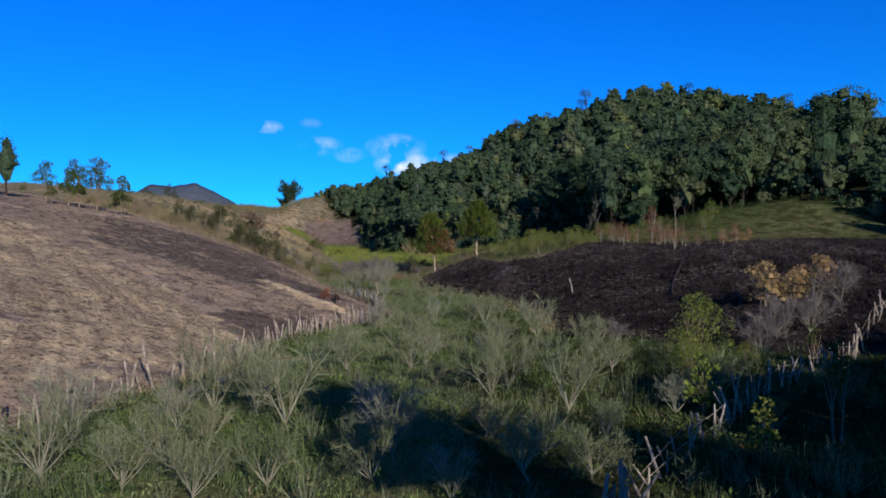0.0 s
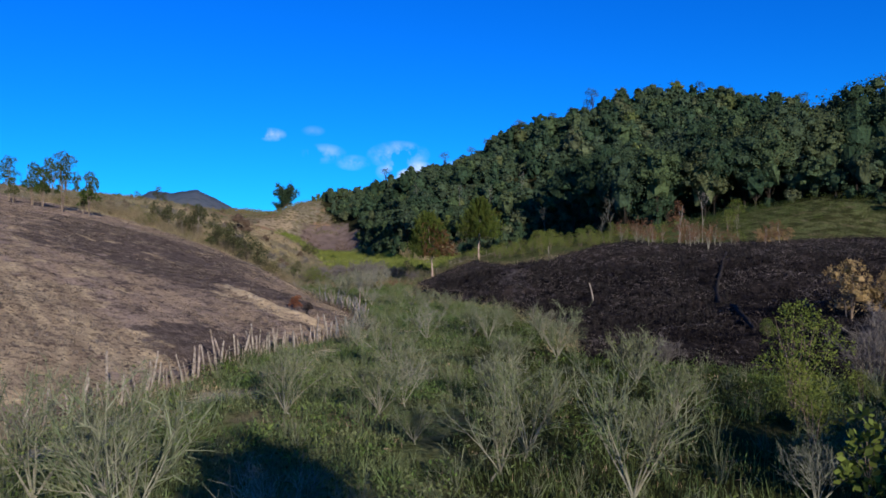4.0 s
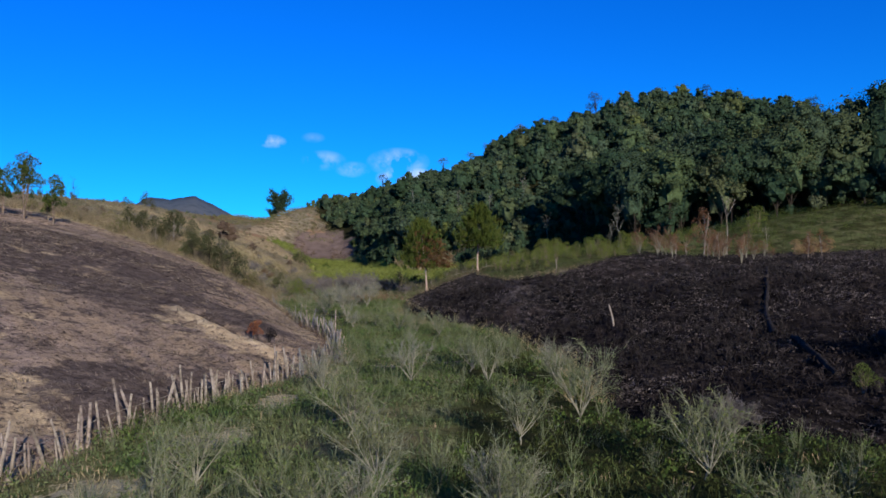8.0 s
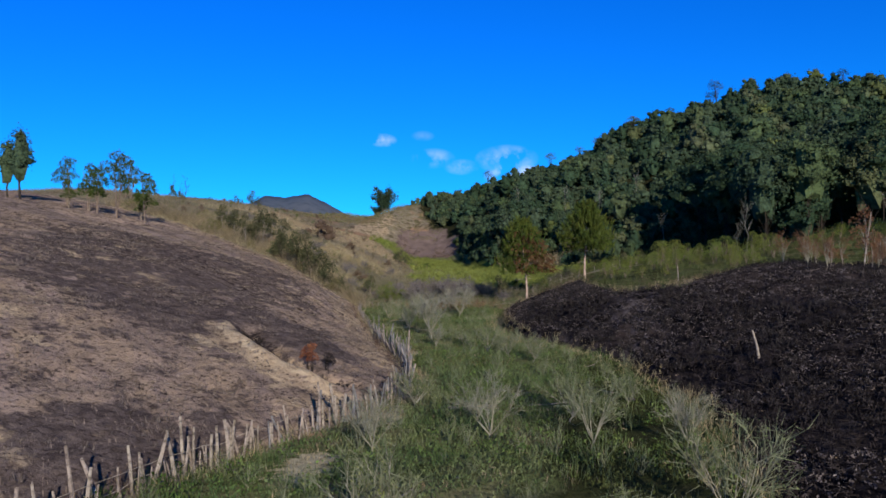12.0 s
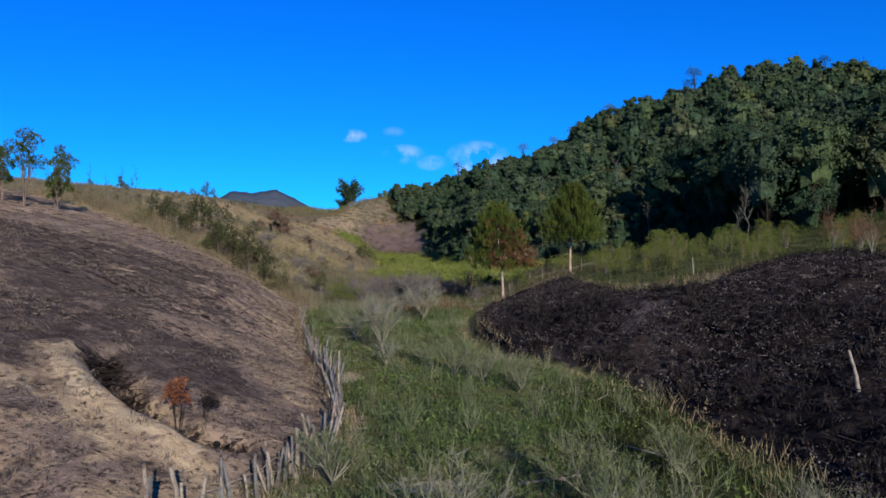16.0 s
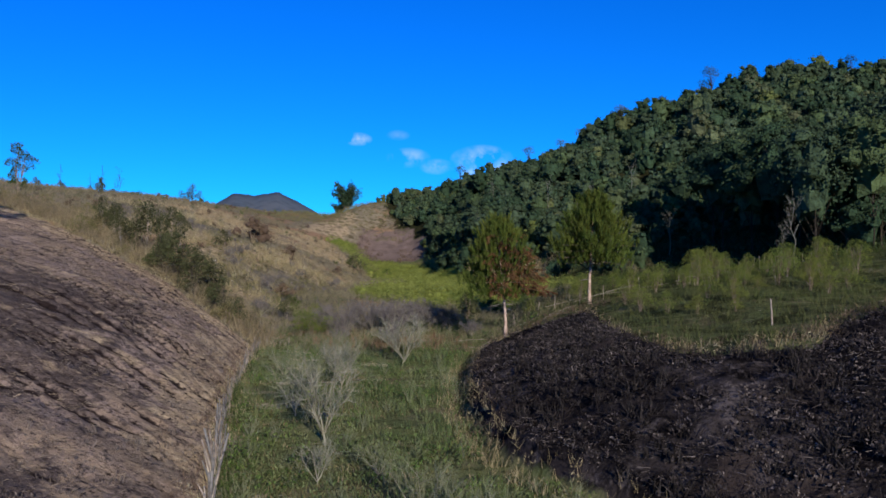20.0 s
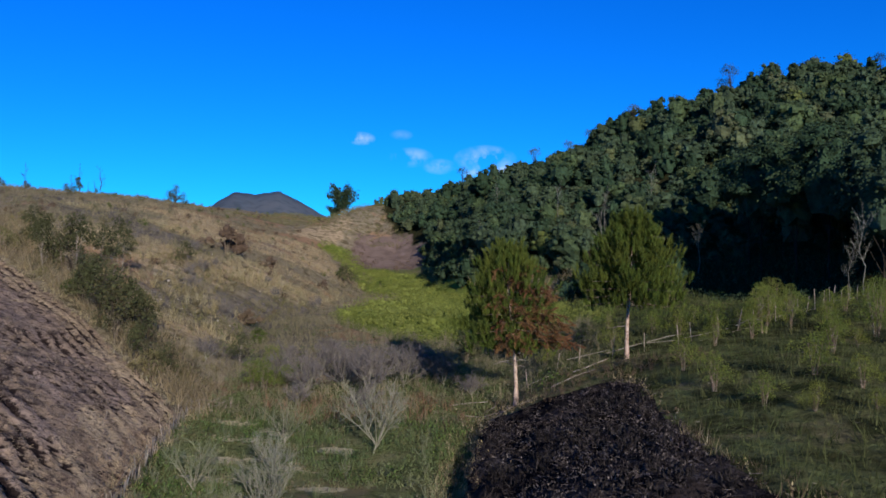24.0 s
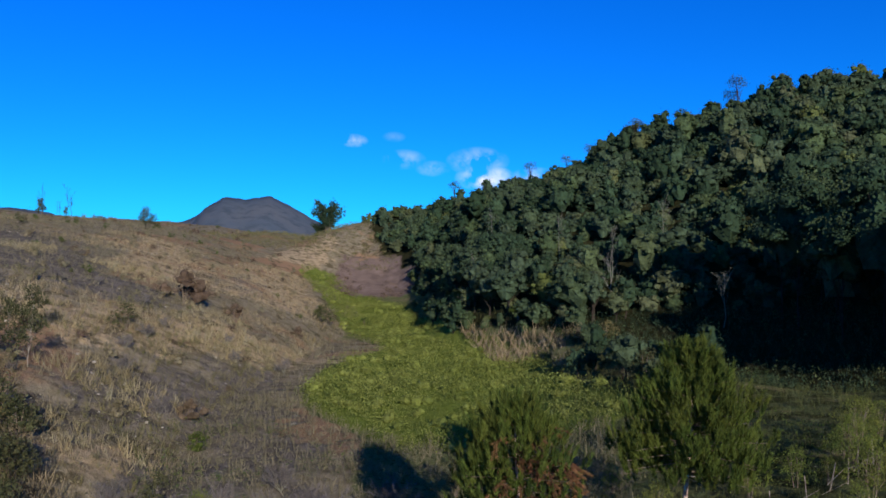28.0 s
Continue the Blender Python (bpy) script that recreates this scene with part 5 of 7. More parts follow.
def pole_fence(label, line, gap, seed, group="pole fences", tall_share=0.05, lean=5.0, wires=True, dense=1e9, size=1.0):
    """Poles at uneven steps along a line of (x, y), with sticks laid along them."""
    rng = np.random.default_rng(seed)
    ob = tagged(new("pole_fence"), label, "fence", group)
    line = np.array(line, float)
    run = np.r_[0, np.cumsum(np.hypot(*np.diff(line, axis=0).T))]
    at, spots = 0.0, []
    while at < run[-1]:
        spots.append((np.interp(at, run, line[:, 0]), np.interp(at, run, line[:, 1])))
        at += gap * rng.uniform(0.35, 1.7) * (0.55 if at > dense else 1.0)
    for n, (x, y) in enumerate(spots):
        slim = 0.68 if n > len(spots) * 0.45 and dense < 1e8 else 1.0
        x, y = x + rng.normal(0, 0.07), y + rng.normal(0, 0.07)
        kind = 6 if rng.random() < tall_share else int(rng.choice([0, 1, 2, 3, 4, 5, 7], p=[0.2, 0.2, 0.15, 0.08, 0.12, 0.1, 0.15]))
        upper = dense < 1e8 and y > 58 + rng.uniform(-6, 6)
        post = part("post", (grey_poles if upper and rng.random() < 0.62 else pole_kinds)[kind], ob)
        k = rng.uniform(0.65, 1.25) * size * (1 - 0.5 * step01(y, 78, 90) if dense < 1e8 else 1.0)
        post.matrix_world = pose(x, y, float(ground_z(x, y)), rng.normal(0, lean), rng.normal(0, lean), rng.uniform(0, 360)) @ Matrix.Diagonal((k * slim, k * slim, k, 1))
    if wires:
        for level in (0.35, 0.75):
            rail = Build()
            pts = np.array([(x + rng.normal(0, 0.03), y, float(ground_z(x, y)) + level + rng.normal(0, 0.06)) for x, y in spots[::3]])
            rail.tube(pts, np.full(len(pts), 0.012), 4, False)
            part("rail", rail.mesh("rail", M_POST), ob, "thin wire and vine rail")
    return ob


ys = np.arange(14, 109.5, 1.0)
pole_fence("weathered grey-brown fence of closely set upright poles along the burnt slope", np.column_stack([west_x(ys), ys]), 0.40, 71, "pole fences", 0.06, 8.5, True, 34.0, 1.1)
pole_fence("bleached pole fence crossing the shaded meadow", [(2.5, 14.5), (4.3, 18.4), (6.0, 21.5), (7.7, 24.4), (11.1, 29.6), (15.5, 34.9), (19, 39.5), (22.6, 43.6), (28, 48), (34, 52)], 0.52, 72, "pole fences", 0.03, 13.0)
# the last stretch turns up the slope at the field's corner
pole_fence("short bleached run of fence poles at the burnt field's corner", [(-21.9, 108), (-21.2, 109.5), (-20.9, 111)], 0.3, 73, "pole fences", 0.0, 8.0, True, 1e9, 0.5)


def stick_fence(label, line, seed):
    """A rough fence: thin uprights some metres apart with long crooked sticks leant along them."""
    rng = np.random.default_rng(seed)
    ob = tagged(new("stick_fence"), label, "fence", "stick fences")
    line = np.array(line, float)
    run = np.r_[0, np.cumsum(np.hypot(*np.diff(line, axis=0).T))]
    place = lambda s: (float(np.interp(s, run, line[:, 0])), float(np.interp(s, run, line[:, 1])))
    for s in np.arange(0, run[-1], 1.7):
        x, y = place(s + rng.uniform(-0.4, 0.4))
        post = part("post", pole_kinds[int(rng.choice([0, 1, 3, 7]))], ob)
        post.matrix_world = pose(x, y, float(ground_z(x, y)), rng.normal(0, 8), rng.normal(0, 8), rng.uniform(0, 360)) @ Matrix.Diagonal((0.7, 0.7, 1.1, 1))
    for s in np.arange(0, run[-1] - 3, 2.3):
        a, b = place(s), place(s + rng.uniform(2.2, 4.2))
        level = rng.choice([0.08, 0.3, 0.5], p=[0.5, 0.35, 0.15])
        za, zb = float(ground_z(*a)) + level + rng.normal(0, 0.07), float(ground_z(*b)) + level + rng.normal(0, 0.07)
        mid = ((a[0] + b[0]) / 2 + rng.normal(0, 0.12), (a[1] + b[1]) / 2 + rng.normal(0, 0.12), (za + zb) / 2 + rng.normal(0, 0.08))
        rail = Build()
        rail.tube([(*a, za), mid, (*b, zb)], [0.022, 0.018, 0.009], 5)
        part("rail", rail.mesh("rail", M_PALE), ob)
    return ob


stick_fence("rough fence of pale sticks and thin posts behind the pines", [(-4.0, 114.4), (-1.5, 114.8), (0.9, 114.2), (3.0, 114.1), (4.9, 114.7), (6.9, 116.4), (9.5, 118.6), (12.2, 121.6), (15.5, 126), (20, 133), (26, 139.5), (34, 142)], 81)

# ---- shrubs of the valley floor ----
SHRUB_LABEL = "nearly bare grey-green shrub with forking pale limbs in the meadow"
shrub_kinds = [
    forked_shrub("bare_shrub", SHRUB_LABEL, "shrubs in the meadow", 301, 2.3, 9, 320, M_TWIG, M_SHOOT, 1.0),
    forked_shrub("bare_shrub", SHRUB_LABEL, "shrubs in the meadow", 302, 2.0, 10, 480, M_TWIG, M_SHOOT, 1.1),
    forked_shrub("bare_shrub", SHRUB_LABEL, "shrubs in the meadow", 303, 2.7, 8, 200, M_TWIG, M_SHOOT, 0.9),
    forked_shrub("bare_shrub", SHRUB_LABEL, "shrubs in the meadow", 304, 1.8, 10, 560, M_TWIG, M_SHOOT, 1.15),
    forked_shrub("bare_shrub", "greyish leafless shrub with forking pale limbs in the meadow", "shrubs in the meadow", 305, 2.3, 8, 60, M_TWIG_PALE, M_SHOOT, 1.0),
]
grey_kinds = [
    forked_shrub("grey_shrub", "lilac-grey leafless shrub with dense fine twigs", "grey shrubs", 311, 2.4, 10, 0, M_TWIG_GREY, M_SHOOT, 1.15, 2.0),
    forked_shrub("grey_shrub", "lilac-grey leafless shrub with dense fine twigs", "grey shrubs", 312, 1.9, 11, 0, M_TWIG_GREY, M_SHOOT, 1.25, 2.0),
]
rng_s = np.random.default_rng(11)
known = [(-10.9, 19.5), (-8, 17.5), (-9, 27), (-4.7, 17.9), (-1.9, 19.7), (0.6, 28.2), (1.5, 18.9), (3.5, 27.2), (6.5, 34.8), (-2.3, 55.4), (-5.3, 34.7),
         (2, 44), (4.2, 47.4), (-6.4, 39.2), (-6, 53.6), (0.4, 58.8), (6.3, 39.8), (1.2, 55.1), (-6, 60.5), (4.4, 55.4), (-15.1, 104.4),
         (-2.7, 33.8), (-5.6, 24), (-7.6, 22.2), (-12.2, 23.5), (-3.5, 44.5)]
for n, (x, y) in enumerate(known):
    put(shrub_kinds[n % 5], x, y, rng_s.uniform(0, 360), rng_s.uniform(0.8, 1.05))
more, rng_m = spread(33, -20, 14, 12, 106, 3.7, lambda x, y: (x > west_x(y) + 1.8) & (x < np.minimum(east_x(y) - 1.2 - 2.5 * step01(y, 66, 72), -0.8 + 0.62 * (y - 12) + 40 * (y > 40)))
                     & (noise2(x, y, 14, 20) + 0.3 > 0.55 * step01(y, 58, 72) + 0.2 * step01(y, 84, 92)) & (np.hypot(x + 5, y - 29) > 2.2), 0.95)
for x, y, k in ((-10.8, 103.8, 1.3), (-9.4, 82.4, 1.35), (-11.6, 92.2, 1.05), (-13.6, 98.5, 0.85)):
    put(shrub_kinds[4], x, y, 77 * x, k)
    known.append((x, y))
taken = np.array(known)
for n, (x, y) in enumerate(more):
    if np.hypot(*(taken - (x, y)).T).min() > 1.6:
        put(shrub_kinds[int(rng_m.integers(0, 5))], x, y, rng_m.uniform(0, 360), rng_m.uniform(0.5, 0.95))
# grey thicket at the valley's bend, below the pines
for x, y, k in ((-13.5, 114, 1.2), (-15.5, 116, 1.1), (-12, 117, 1.1), (-17.5, 114.5, 0.9), (-14.5, 119, 1.15), (-11, 121, 1.0), (-18, 119, 0.9), (-9.5, 117.5, 0.8), (-16.5, 122, 1.0), (-20, 117, 0.8),
                (-13, 110.5, 0.8), (-17, 111.5, 0.7), (-21, 121, 0.9), (-12.5, 124, 0.9), (-19, 125, 0.9), (-7.3, 114.5, 0.7)):
    put(grey_kinds[int(abs(x * 7)) % 2], x, y, 33 * x, k)
for x, y, k in ((15.7, 40.9, 1.15), (19.1, 43.6, 1.2), (17.4, 43.6, 0.9), (22.8, 47.5, 1.0), (8.6, 44.2, 0.7)):
    put(grey_kinds[int(abs(x * 3)) % 2], x, y, 51 * x, k)

# ---- leafy bushes ----
lime_bush = [tree_of("leafy_bush", "yellow-green leafy bush among the weeds", "bush", "leafy bushes", (401, 3.2, 1.7, 0.14, 17, 3400, 0.082, M_BARK, M_LEAF_LIME, 0.03, 0, 0.0, 0.5, 6), "foliage"),
             tree_of("leafy_bush", "yellow-green leafy bush among the weeds", "bush", "leafy bushes", (402, 2.2, 1.35, 0.12, 14, 2000, 0.08, M_BARK, M_LEAF_LIME, 0.025, 0, 0.0, 0.5, 5), "foliage")]
green_bush = [tree_of("leafy_bush", "dark green leafy bush on the dry slope", "bush", "leafy bushes", (411, 2.6, 1.6, 0.08, 8, 1000, 0.14, M_BARK, M_LEAF_DULL, 0.035, 0.35, 0.0, 0.55, 4), "foliage"),
              tree_of("leafy_bush", "dark green leafy bush on the dry slope", "bush", "leafy bushes", (412, 1.7, 1.3, 0.05, 7, 800, 0.12, M_BARK, M_LEAF, 0.03, 0.5, 0.0, 0.55, 4), "foliage")]
olive_bush = [tree_of("scrub_bush", "grey-olive half-dry bush on the slope", "bush", "scrub bushes", (421, 2.6, 1.7, 0.05, 9, 520, 0.15, M_BARK, M_SCRUB, 0.03, 0, 0.0, 0.45, 5), "foliage"),
              tree_of("scrub_bush", "grey-olive half-dry bush on the slope", "bush", "scrub bushes", (422, 1.9, 1.5, 0.05, 8, 520, 0.16, M_BARK, M_OLIVE, 0.03, 0, 0.0, 0.45, 5), "foliage")]
for x, y, k, n in ((10.4, 35.4, 1.15, 0), (9.2, 31.6, 0.8, 1), (9.6, 33.6, 0.9, 1), (13.5, 37.6, 0.5, 1), (3.9, 100.9, 0.75, 1), (4.9, 97.4, 0.6, 1), (3.5, 105.8, 0.8, 1), (7.6, 100.6, 0.8, 1), (10.4, 107, 0.85, 1), (16, 109.6, 0.8, 0), (6.3, 113, 0.75, 1), (6.2, 96.2, 0.5, 1), (8.6, 98.5, 0.6, 1), (1.0, 116.5, 0.8, 1), (-21.3, 115.2, 1.0, 1),  (14.2, 47.5, 0.5, 1), (15.6, 105, 0.7, 1), (18, 108.5, 0.95, 1), (24, 110, 1.0, 0), (13, 111, 0.5, 1), (9, 119, 0.6, 1),
                   (11, 123, 0.8, 1), (14, 126, 0.7, 0), (17, 124, 0.8, 1), (20, 128, 0.9, 1), (24, 131, 0.8, 0), (7, 124, 0.7, 1), (4, 121, 0.7, 1), (28, 121, 0.9, 1), (32, 128, 0.9, 1), (36, 118, 1.0, 0),
                   (-0.5, 121, 0.7, 1), (-3, 118, 0.6, 1), (1.5, 128, 0.8, 1), (40, 126, 1.0, 0), (34, 108, 0.8, 1), (-21.5, 119.5, 0.9, 1), (8.1, 96, 0.35, 1),
                   (5.0, 117.0, 0.8, 1), (7.4, 118.6, 0.9, 1), (9.8, 116.4, 0.95, 0), (11.6, 117.6, 0.8, 0), (13.4, 116.0, 0.9, 1), (15.2, 114.4, 0.95, 0), (16.8, 112.6, 0.8, 1), (12.6, 113.6, 0.8, 1), (8.6, 114.2, 0.7, 1), (18.6, 115.2, 0.9, 1), (10.6, 120.6, 0.9, 0), (14.6, 120.0, 0.9, 1),
                   # this last row is added to throw shade on the shelf behind it
                   (17.0, 118.5, 0.9, 0), (22.0, 118.0, 0.9, 0), (21.0, 123.5, 0.9, 0), (12.4, 124.6, 0.9, 0)):
    put(lime_bush[n], x, y, 71 * x, k)
for x, y, k, n in ((-36.5, 119.5, 0.9, 1), (-46, 133, 0.9, 0), (-40, 127, 0.8, 1), (-26.5, 113.2, 0.6, 1), (-52, 136, 0.9, 0), (-44, 151, 1.1, 0), (-40, 204, 1.5, 0), (-42, 208, 1.2, 1), (-36, 216, 1.0, 1), (-28, 133, 0.9, 1), (-9, 126, 1.0, 0), (-7, 130, 1.0, 1)):
    put(green_bush[n], x, y, 37 * x, k)
rim, rng_r = spread(35, -75, -21, 106, 152, 3.3, lambda x, y: (y > burn_border_west(x) + 0.7) & (y < burn_border_west(x) + np.where(x > -42, 5.5, 10) + 3 * noise2(x, y, 8, 21)) & (x < west_x(y) - 0.3), 0.95)
for x, y in rim:
    put(olive_bush[int(rng_r.integers(0, 2))], x, y, rng_r.uniform(0, 360), rng_r.uniform(0.5, 1.25))
hill_bush = [tree_of("hill_bush", "low grey-olive bush on the grassy hillside", "bush", "scrub bushes", (423, 1.5, 1.5, 0.03, 6, 300, 0.17, M_BARK, M_SCRUB, 0.03, 0.4, 0.0, 0.45), "foliage"),
             tree_of("hill_bush", "low dark green bush on the grassy hillside", "bush", "scrub bushes", (424, 1.4, 1.3, 0.03, 5, 280, 0.16, M_BARK, M_LEAF, 0.03, 0.4, 0.0, 0.5), "foliage"),
             tree_of("hill_bush", "low brown dry bush on the grassy hillside", "bush", "scrub bushes", (425, 1.3, 1.6, 0.03, 6, 300, 0.16, M_BARK, M_BROWN, 0.03, 0.4, 0.0, 0.4), "foliage")]
slope, rng_l = spread(36, -130, -26, 120, 330, 6.1, lambda x, y: (y > burn_border_west(x) + 9) & (x < west_x(y) - 1) & (x < fern_west(y) - 2) & (np.abs(np.arctan2(-x, y - 55)) < 0.85) & (noise2(x, y, 22, 22) > -0.3), 0.95)
for x, y in slope:
    put(hill_bush[int(rng_l.choice([0, 0, 0, 1, 2, 2]))], x, y, rng_l.uniform(0, 360), rng_l.uniform(0.3, 1.0))
twiggy, rng_t = spread(39, -56, -22, 114, 168, 7.0, lambda x, y: (y > burn_border_west(x) + 6) & (x < west_x(y) + 1) & (noise2(x, y, 9, 85) > -0.25), 0.95)
for x, y in twiggy:
    put(grey_kinds[int(rng_t.integers(0, 2))], x, y, rng_t.uniform(0, 360), rng_t.uniform(0.35, 0.75))
brown_bush = tree_of("round_bush", "round dark brown dry bush on the grassy hillside", "bush", "scrub bushes", (431, 3.0, 2.6, 0.02, 9, 1100, 0.2, M_BARK, M_BROWN, 0.04, 0.6, 0.0, 0.3, 5), "foliage")
put(brown_bush, -48.9, 173.0, 0, 1.45)
put(brown_bush, -44.5, 178, 60, 0.7)
put(brown_bush, -38.5, 186, 110, 0.55)
put(brown_bush, -31, 138, 200, 0.6)
put(lime_bush[1], -20.3, 114.6, 30, 1.0)
put(lime_bush[1], -19.2, 115.4, 130, 0.75)
# tall leafy bushes whose shadows lie on the foot of the hill
for x, y, k in ((-34.4, 121.2, 1.3), (-32.6, 120.4, 1.1), (-30.2, 116.8, 1.0)):
    put(green_bush[0], x, y, 53 * x, k)

# ---- the ridge trees to the west ----
gum = tree_of("gum_tree", "slender tree with a sparse open crown on the ridge", "tree", "trees on the western ridge", (501, 9.0, 2.9, 0.36, 13, 1900, 0.27, M_BARK, M_LEAF, 0.10, 0, 0.25, 0.5, 2))
small_gum = tree_of("gum_tree", "small bushy tree on the western ridge", "tree", "trees on the western ridge", (502, 6.0, 1.9, 0.25, 10, 1500, 0.24, M_BARK, M_LEAF, 0.07, 0, 0.2, 0.5, 2))
put(gum, -58.4, 119.8, 0, 1.02)
put(small_gum, -54.6, 120.5, 40, 1.15)
put(small_gum, -61.5, 120.5, 80, 1.05)
put(small_gum, -64.5, 123, 10, 1.15)
put(small_gum, -67, 122, 200, 0.7)
put(gum, -70, 126, 250, 0.8)
put(small_gum, -57.2, 123.5, 150, 0.6)
dark_tree = tree_of("dark_conical_tree", "tall dark dense tree on the ridge", "tree", "trees on the western ridge", (503, 10.5, 2.7, 0.12, 10, 1000, 0.28, M_DARKBARK, M_FOREST, 0.15, 0.8, 0.0, 0.75, 1, True))
put(dark_tree, -74, 121.5, 0, 0.95)
put(dark_tree, -78, 124, 90, 0.8)
border_tree = tree_of("bushy_tree", "dense dark green small tree at the burnt field's border", "tree", "small trees by the field", (505, 5.0, 2.0, 0.08, 13, 1700, 0.15, M_DARKBARK, M_LEAF_DULL, 0.03, 0.3, 0.0, 0.5, 4))
for x, y, k in ((-29.6, 113.4, 0.95), (-26.6, 111.8, 0.7), (-32.2, 115.4, 1.0), (-35.2, 118.6, 0.8), (-28.4, 114.8, 0.75), (-25.4, 112.2, 0.5), (-35.4, 118.4, 0.7), (-41.4, 125.6, 1.0), (-47.5, 131.6, 0.8)):
    put(border_tree, x, y, 53 * x, k)
slim_tree = tree_of("slim_tree", "small tree with a pale trunk beside the burnt field", "tree", "small trees by the field", (504, 4.6, 1.6, 0.28, 11, 1300, 0.16, M_PALE, M_LEAF_DULL, 0.03, 0))
for x, y, k in ((-40.6, 125.6, 1.2), (-42.4, 124.0, 0.9), (-40.4, 132.0, 1.0), (-44.5, 138, 1.0), (-43.8, 134.2, 0.9), (-36.4, 121.4, 0.8), (-47, 130.5, 0.9), (-50.5, 134, 0.9), (-24.3, 120.2, 0.6)):
    put(slim_tree, x, y, 91 * x, k)
put(border_tree, -99.8, 255.3, 0, 1.15, 0.2)
put(border_tree, -98.2, 256.4, 70, 0.8, 0.2)
put(gum, -87.0, 168.6, 120, 0.95, 0.1)
put(small_gum, -84.4, 166.4, 20, 0.5, 0.3)
put(small_gum, -89.5, 170.5, 250, 0.7, 0.2)
put(small_gum, -124.9, 252, 200, 0.85, 0.1)
lone = dead_tree(63, 5.0, 9, "thin lone tree on the grassy ridge", M_DARKBARK, 0.7)
for x, y, k in ((-123.7, 250.7, 1.5), (-130.5, 270.5, 1.7), (-127, 262, 0.9), (-97.2, 209, 0.6), (-104, 204, 1.0), (-115, 205, 0.7), (-122, 214, 0.9), (-135, 214, 0.8), (-110, 190, 0.6)):
    put(lone, x, y, 37 * x, k)
for x, y, k in ((-98.5, 208.5, 0.45), (-105.5, 206, 0.35), (-124, 212, 0.4), (-112, 207, 0.4)):
    put(green_bush[0], x, y, 20, k * 2)
for x, y, k in ((-131.5, 311.5, 1.1), (-129.5, 312.5, 0.8), (-155.5, 294, 0.8)):
    put(border_tree, x, y, 31 * x, k, 0.1)
for x, y, k in ((-153.5, 291, 1.3), (-148.5, 299, 1.5), (-151, 296, 0.9)):
    put(lone, x, y, 17 * x, k)
put(small_gum, -149.5, 298, 40, 0.6)
# bamboo-like clump on the saddle
def plume_clump():
    rng = np.random.default_rng(88)
    ob = thing("bamboo_clump", "dark feathery bamboo clump on the saddle's skyline", "bamboo")
    leaves = Build()
    for k in range(22):
        az, out = rng.uniform(0, 6.28), rng.uniform(0.6, 4.1)
        hgt = rng.uniform(5.5, 10.5)
        hs = np.linspace(0, 1, 7)
        bend = np.array([math.cos(az), math.sin(az), 0])
        line = bend * (0.5 + out * hs[:, None] ** 2) + np.array([0, 0, 1]) * hgt * (hs[:, None] - 0.18 * hs[:, None] ** 3)
        line[0, 2] = -0.2
        cane = Build()
        cane.tube(line, np.linspace(0.06, 0.015, 7), 4, 0)
        part("cane", cane.mesh("cane", M_BARK), ob)
        n = 150
        f = rng.uniform(0.3, 1.0, n) * 6
        i = np.minimum(f.astype(int), 5)
        at = line[i] + (line[i + 1] - line[i]) * (f - i)[:, None] + rng.normal(0, 0.28, (n, 3))
        leaves.leaves(at, rng.normal(0, 0.8, (n, 3)) + bend * 0.5 - [0, 0, 0.2], rng.uniform(0.4, 0.9, n), 0.35, rng)
    part("foliage", leaves.mesh("foliage", M_FOREST), ob)
    return ob


clump = plume_clump()
put(clump, -74.5, 324, 0, 1.45, 0.2)
put(clump, -78, 327, 120, 0.7, 0.2)

# ---- on and round the eastern burn ----
red_tree = tree_of("scorched_tree", "small tree with scorched reddish-brown leaves on the burnt mound", "tree", "scorched trees", (601, 4.4, 1.2, 0.2, 12, 1700, 0.115, M_PALE, M_LEAF_RED, 0.04, 0, 0.2, 0.4, 2), "foliage")
for x, y, k in ((21.4, 89.4, 1.15), (19.6, 87.8, 0.55), (18.2, 86.4, 0.5), (22.8, 90.6, 0.6), (17.2, 83, 0.5), (29, 83, 0.6), (26.5, 80, 0.5), (24, 93, 0.6), (31, 90, 0.6), (20.4, 84.6, 0.5), (22.2, 86.8, 0.45)):
    put(red_tree, x, y, 67 * x, k)
tall_pale = dead_tree(64, 6.4, 7, "thin pale leafless tree at the top of the burnt mound", M_PALE, 0.5)
for x, y, k in ((27.0, 99.8, 1.0), (24.2, 96.5, 0.5), (30, 97, 0.5), (21.4, 85, 0.4)):
    put(tall_pale, x, y, 43 * x, k)
gold = tree_of("golden_bush", "dry golden-leaved bush beside the burnt mound", "bush", "golden bushes", (611, 3.6, 1.9, 0.10, 10, 2000, 0.13, M_BARK, M_LEAF_GOLD, 0.04, 0.45, 0.1, 0.5, 4), "foliage")
for x, y, k in ((18.9, 49.4, 0.95), (20.4, 48.6, 0.75), (22.4, 49.6, 0.95)):
    put(gold, x, y, 29 * x, k)
put(green_bush[0], 23.8, 52.6, 0, 0.9)
for x, y, k in ((28.4, 86.5, 0.5), (30.4, 88, 0.55), (32.5, 89.5, 0.5)):
    put(gold, x, y, 31 * x, k)
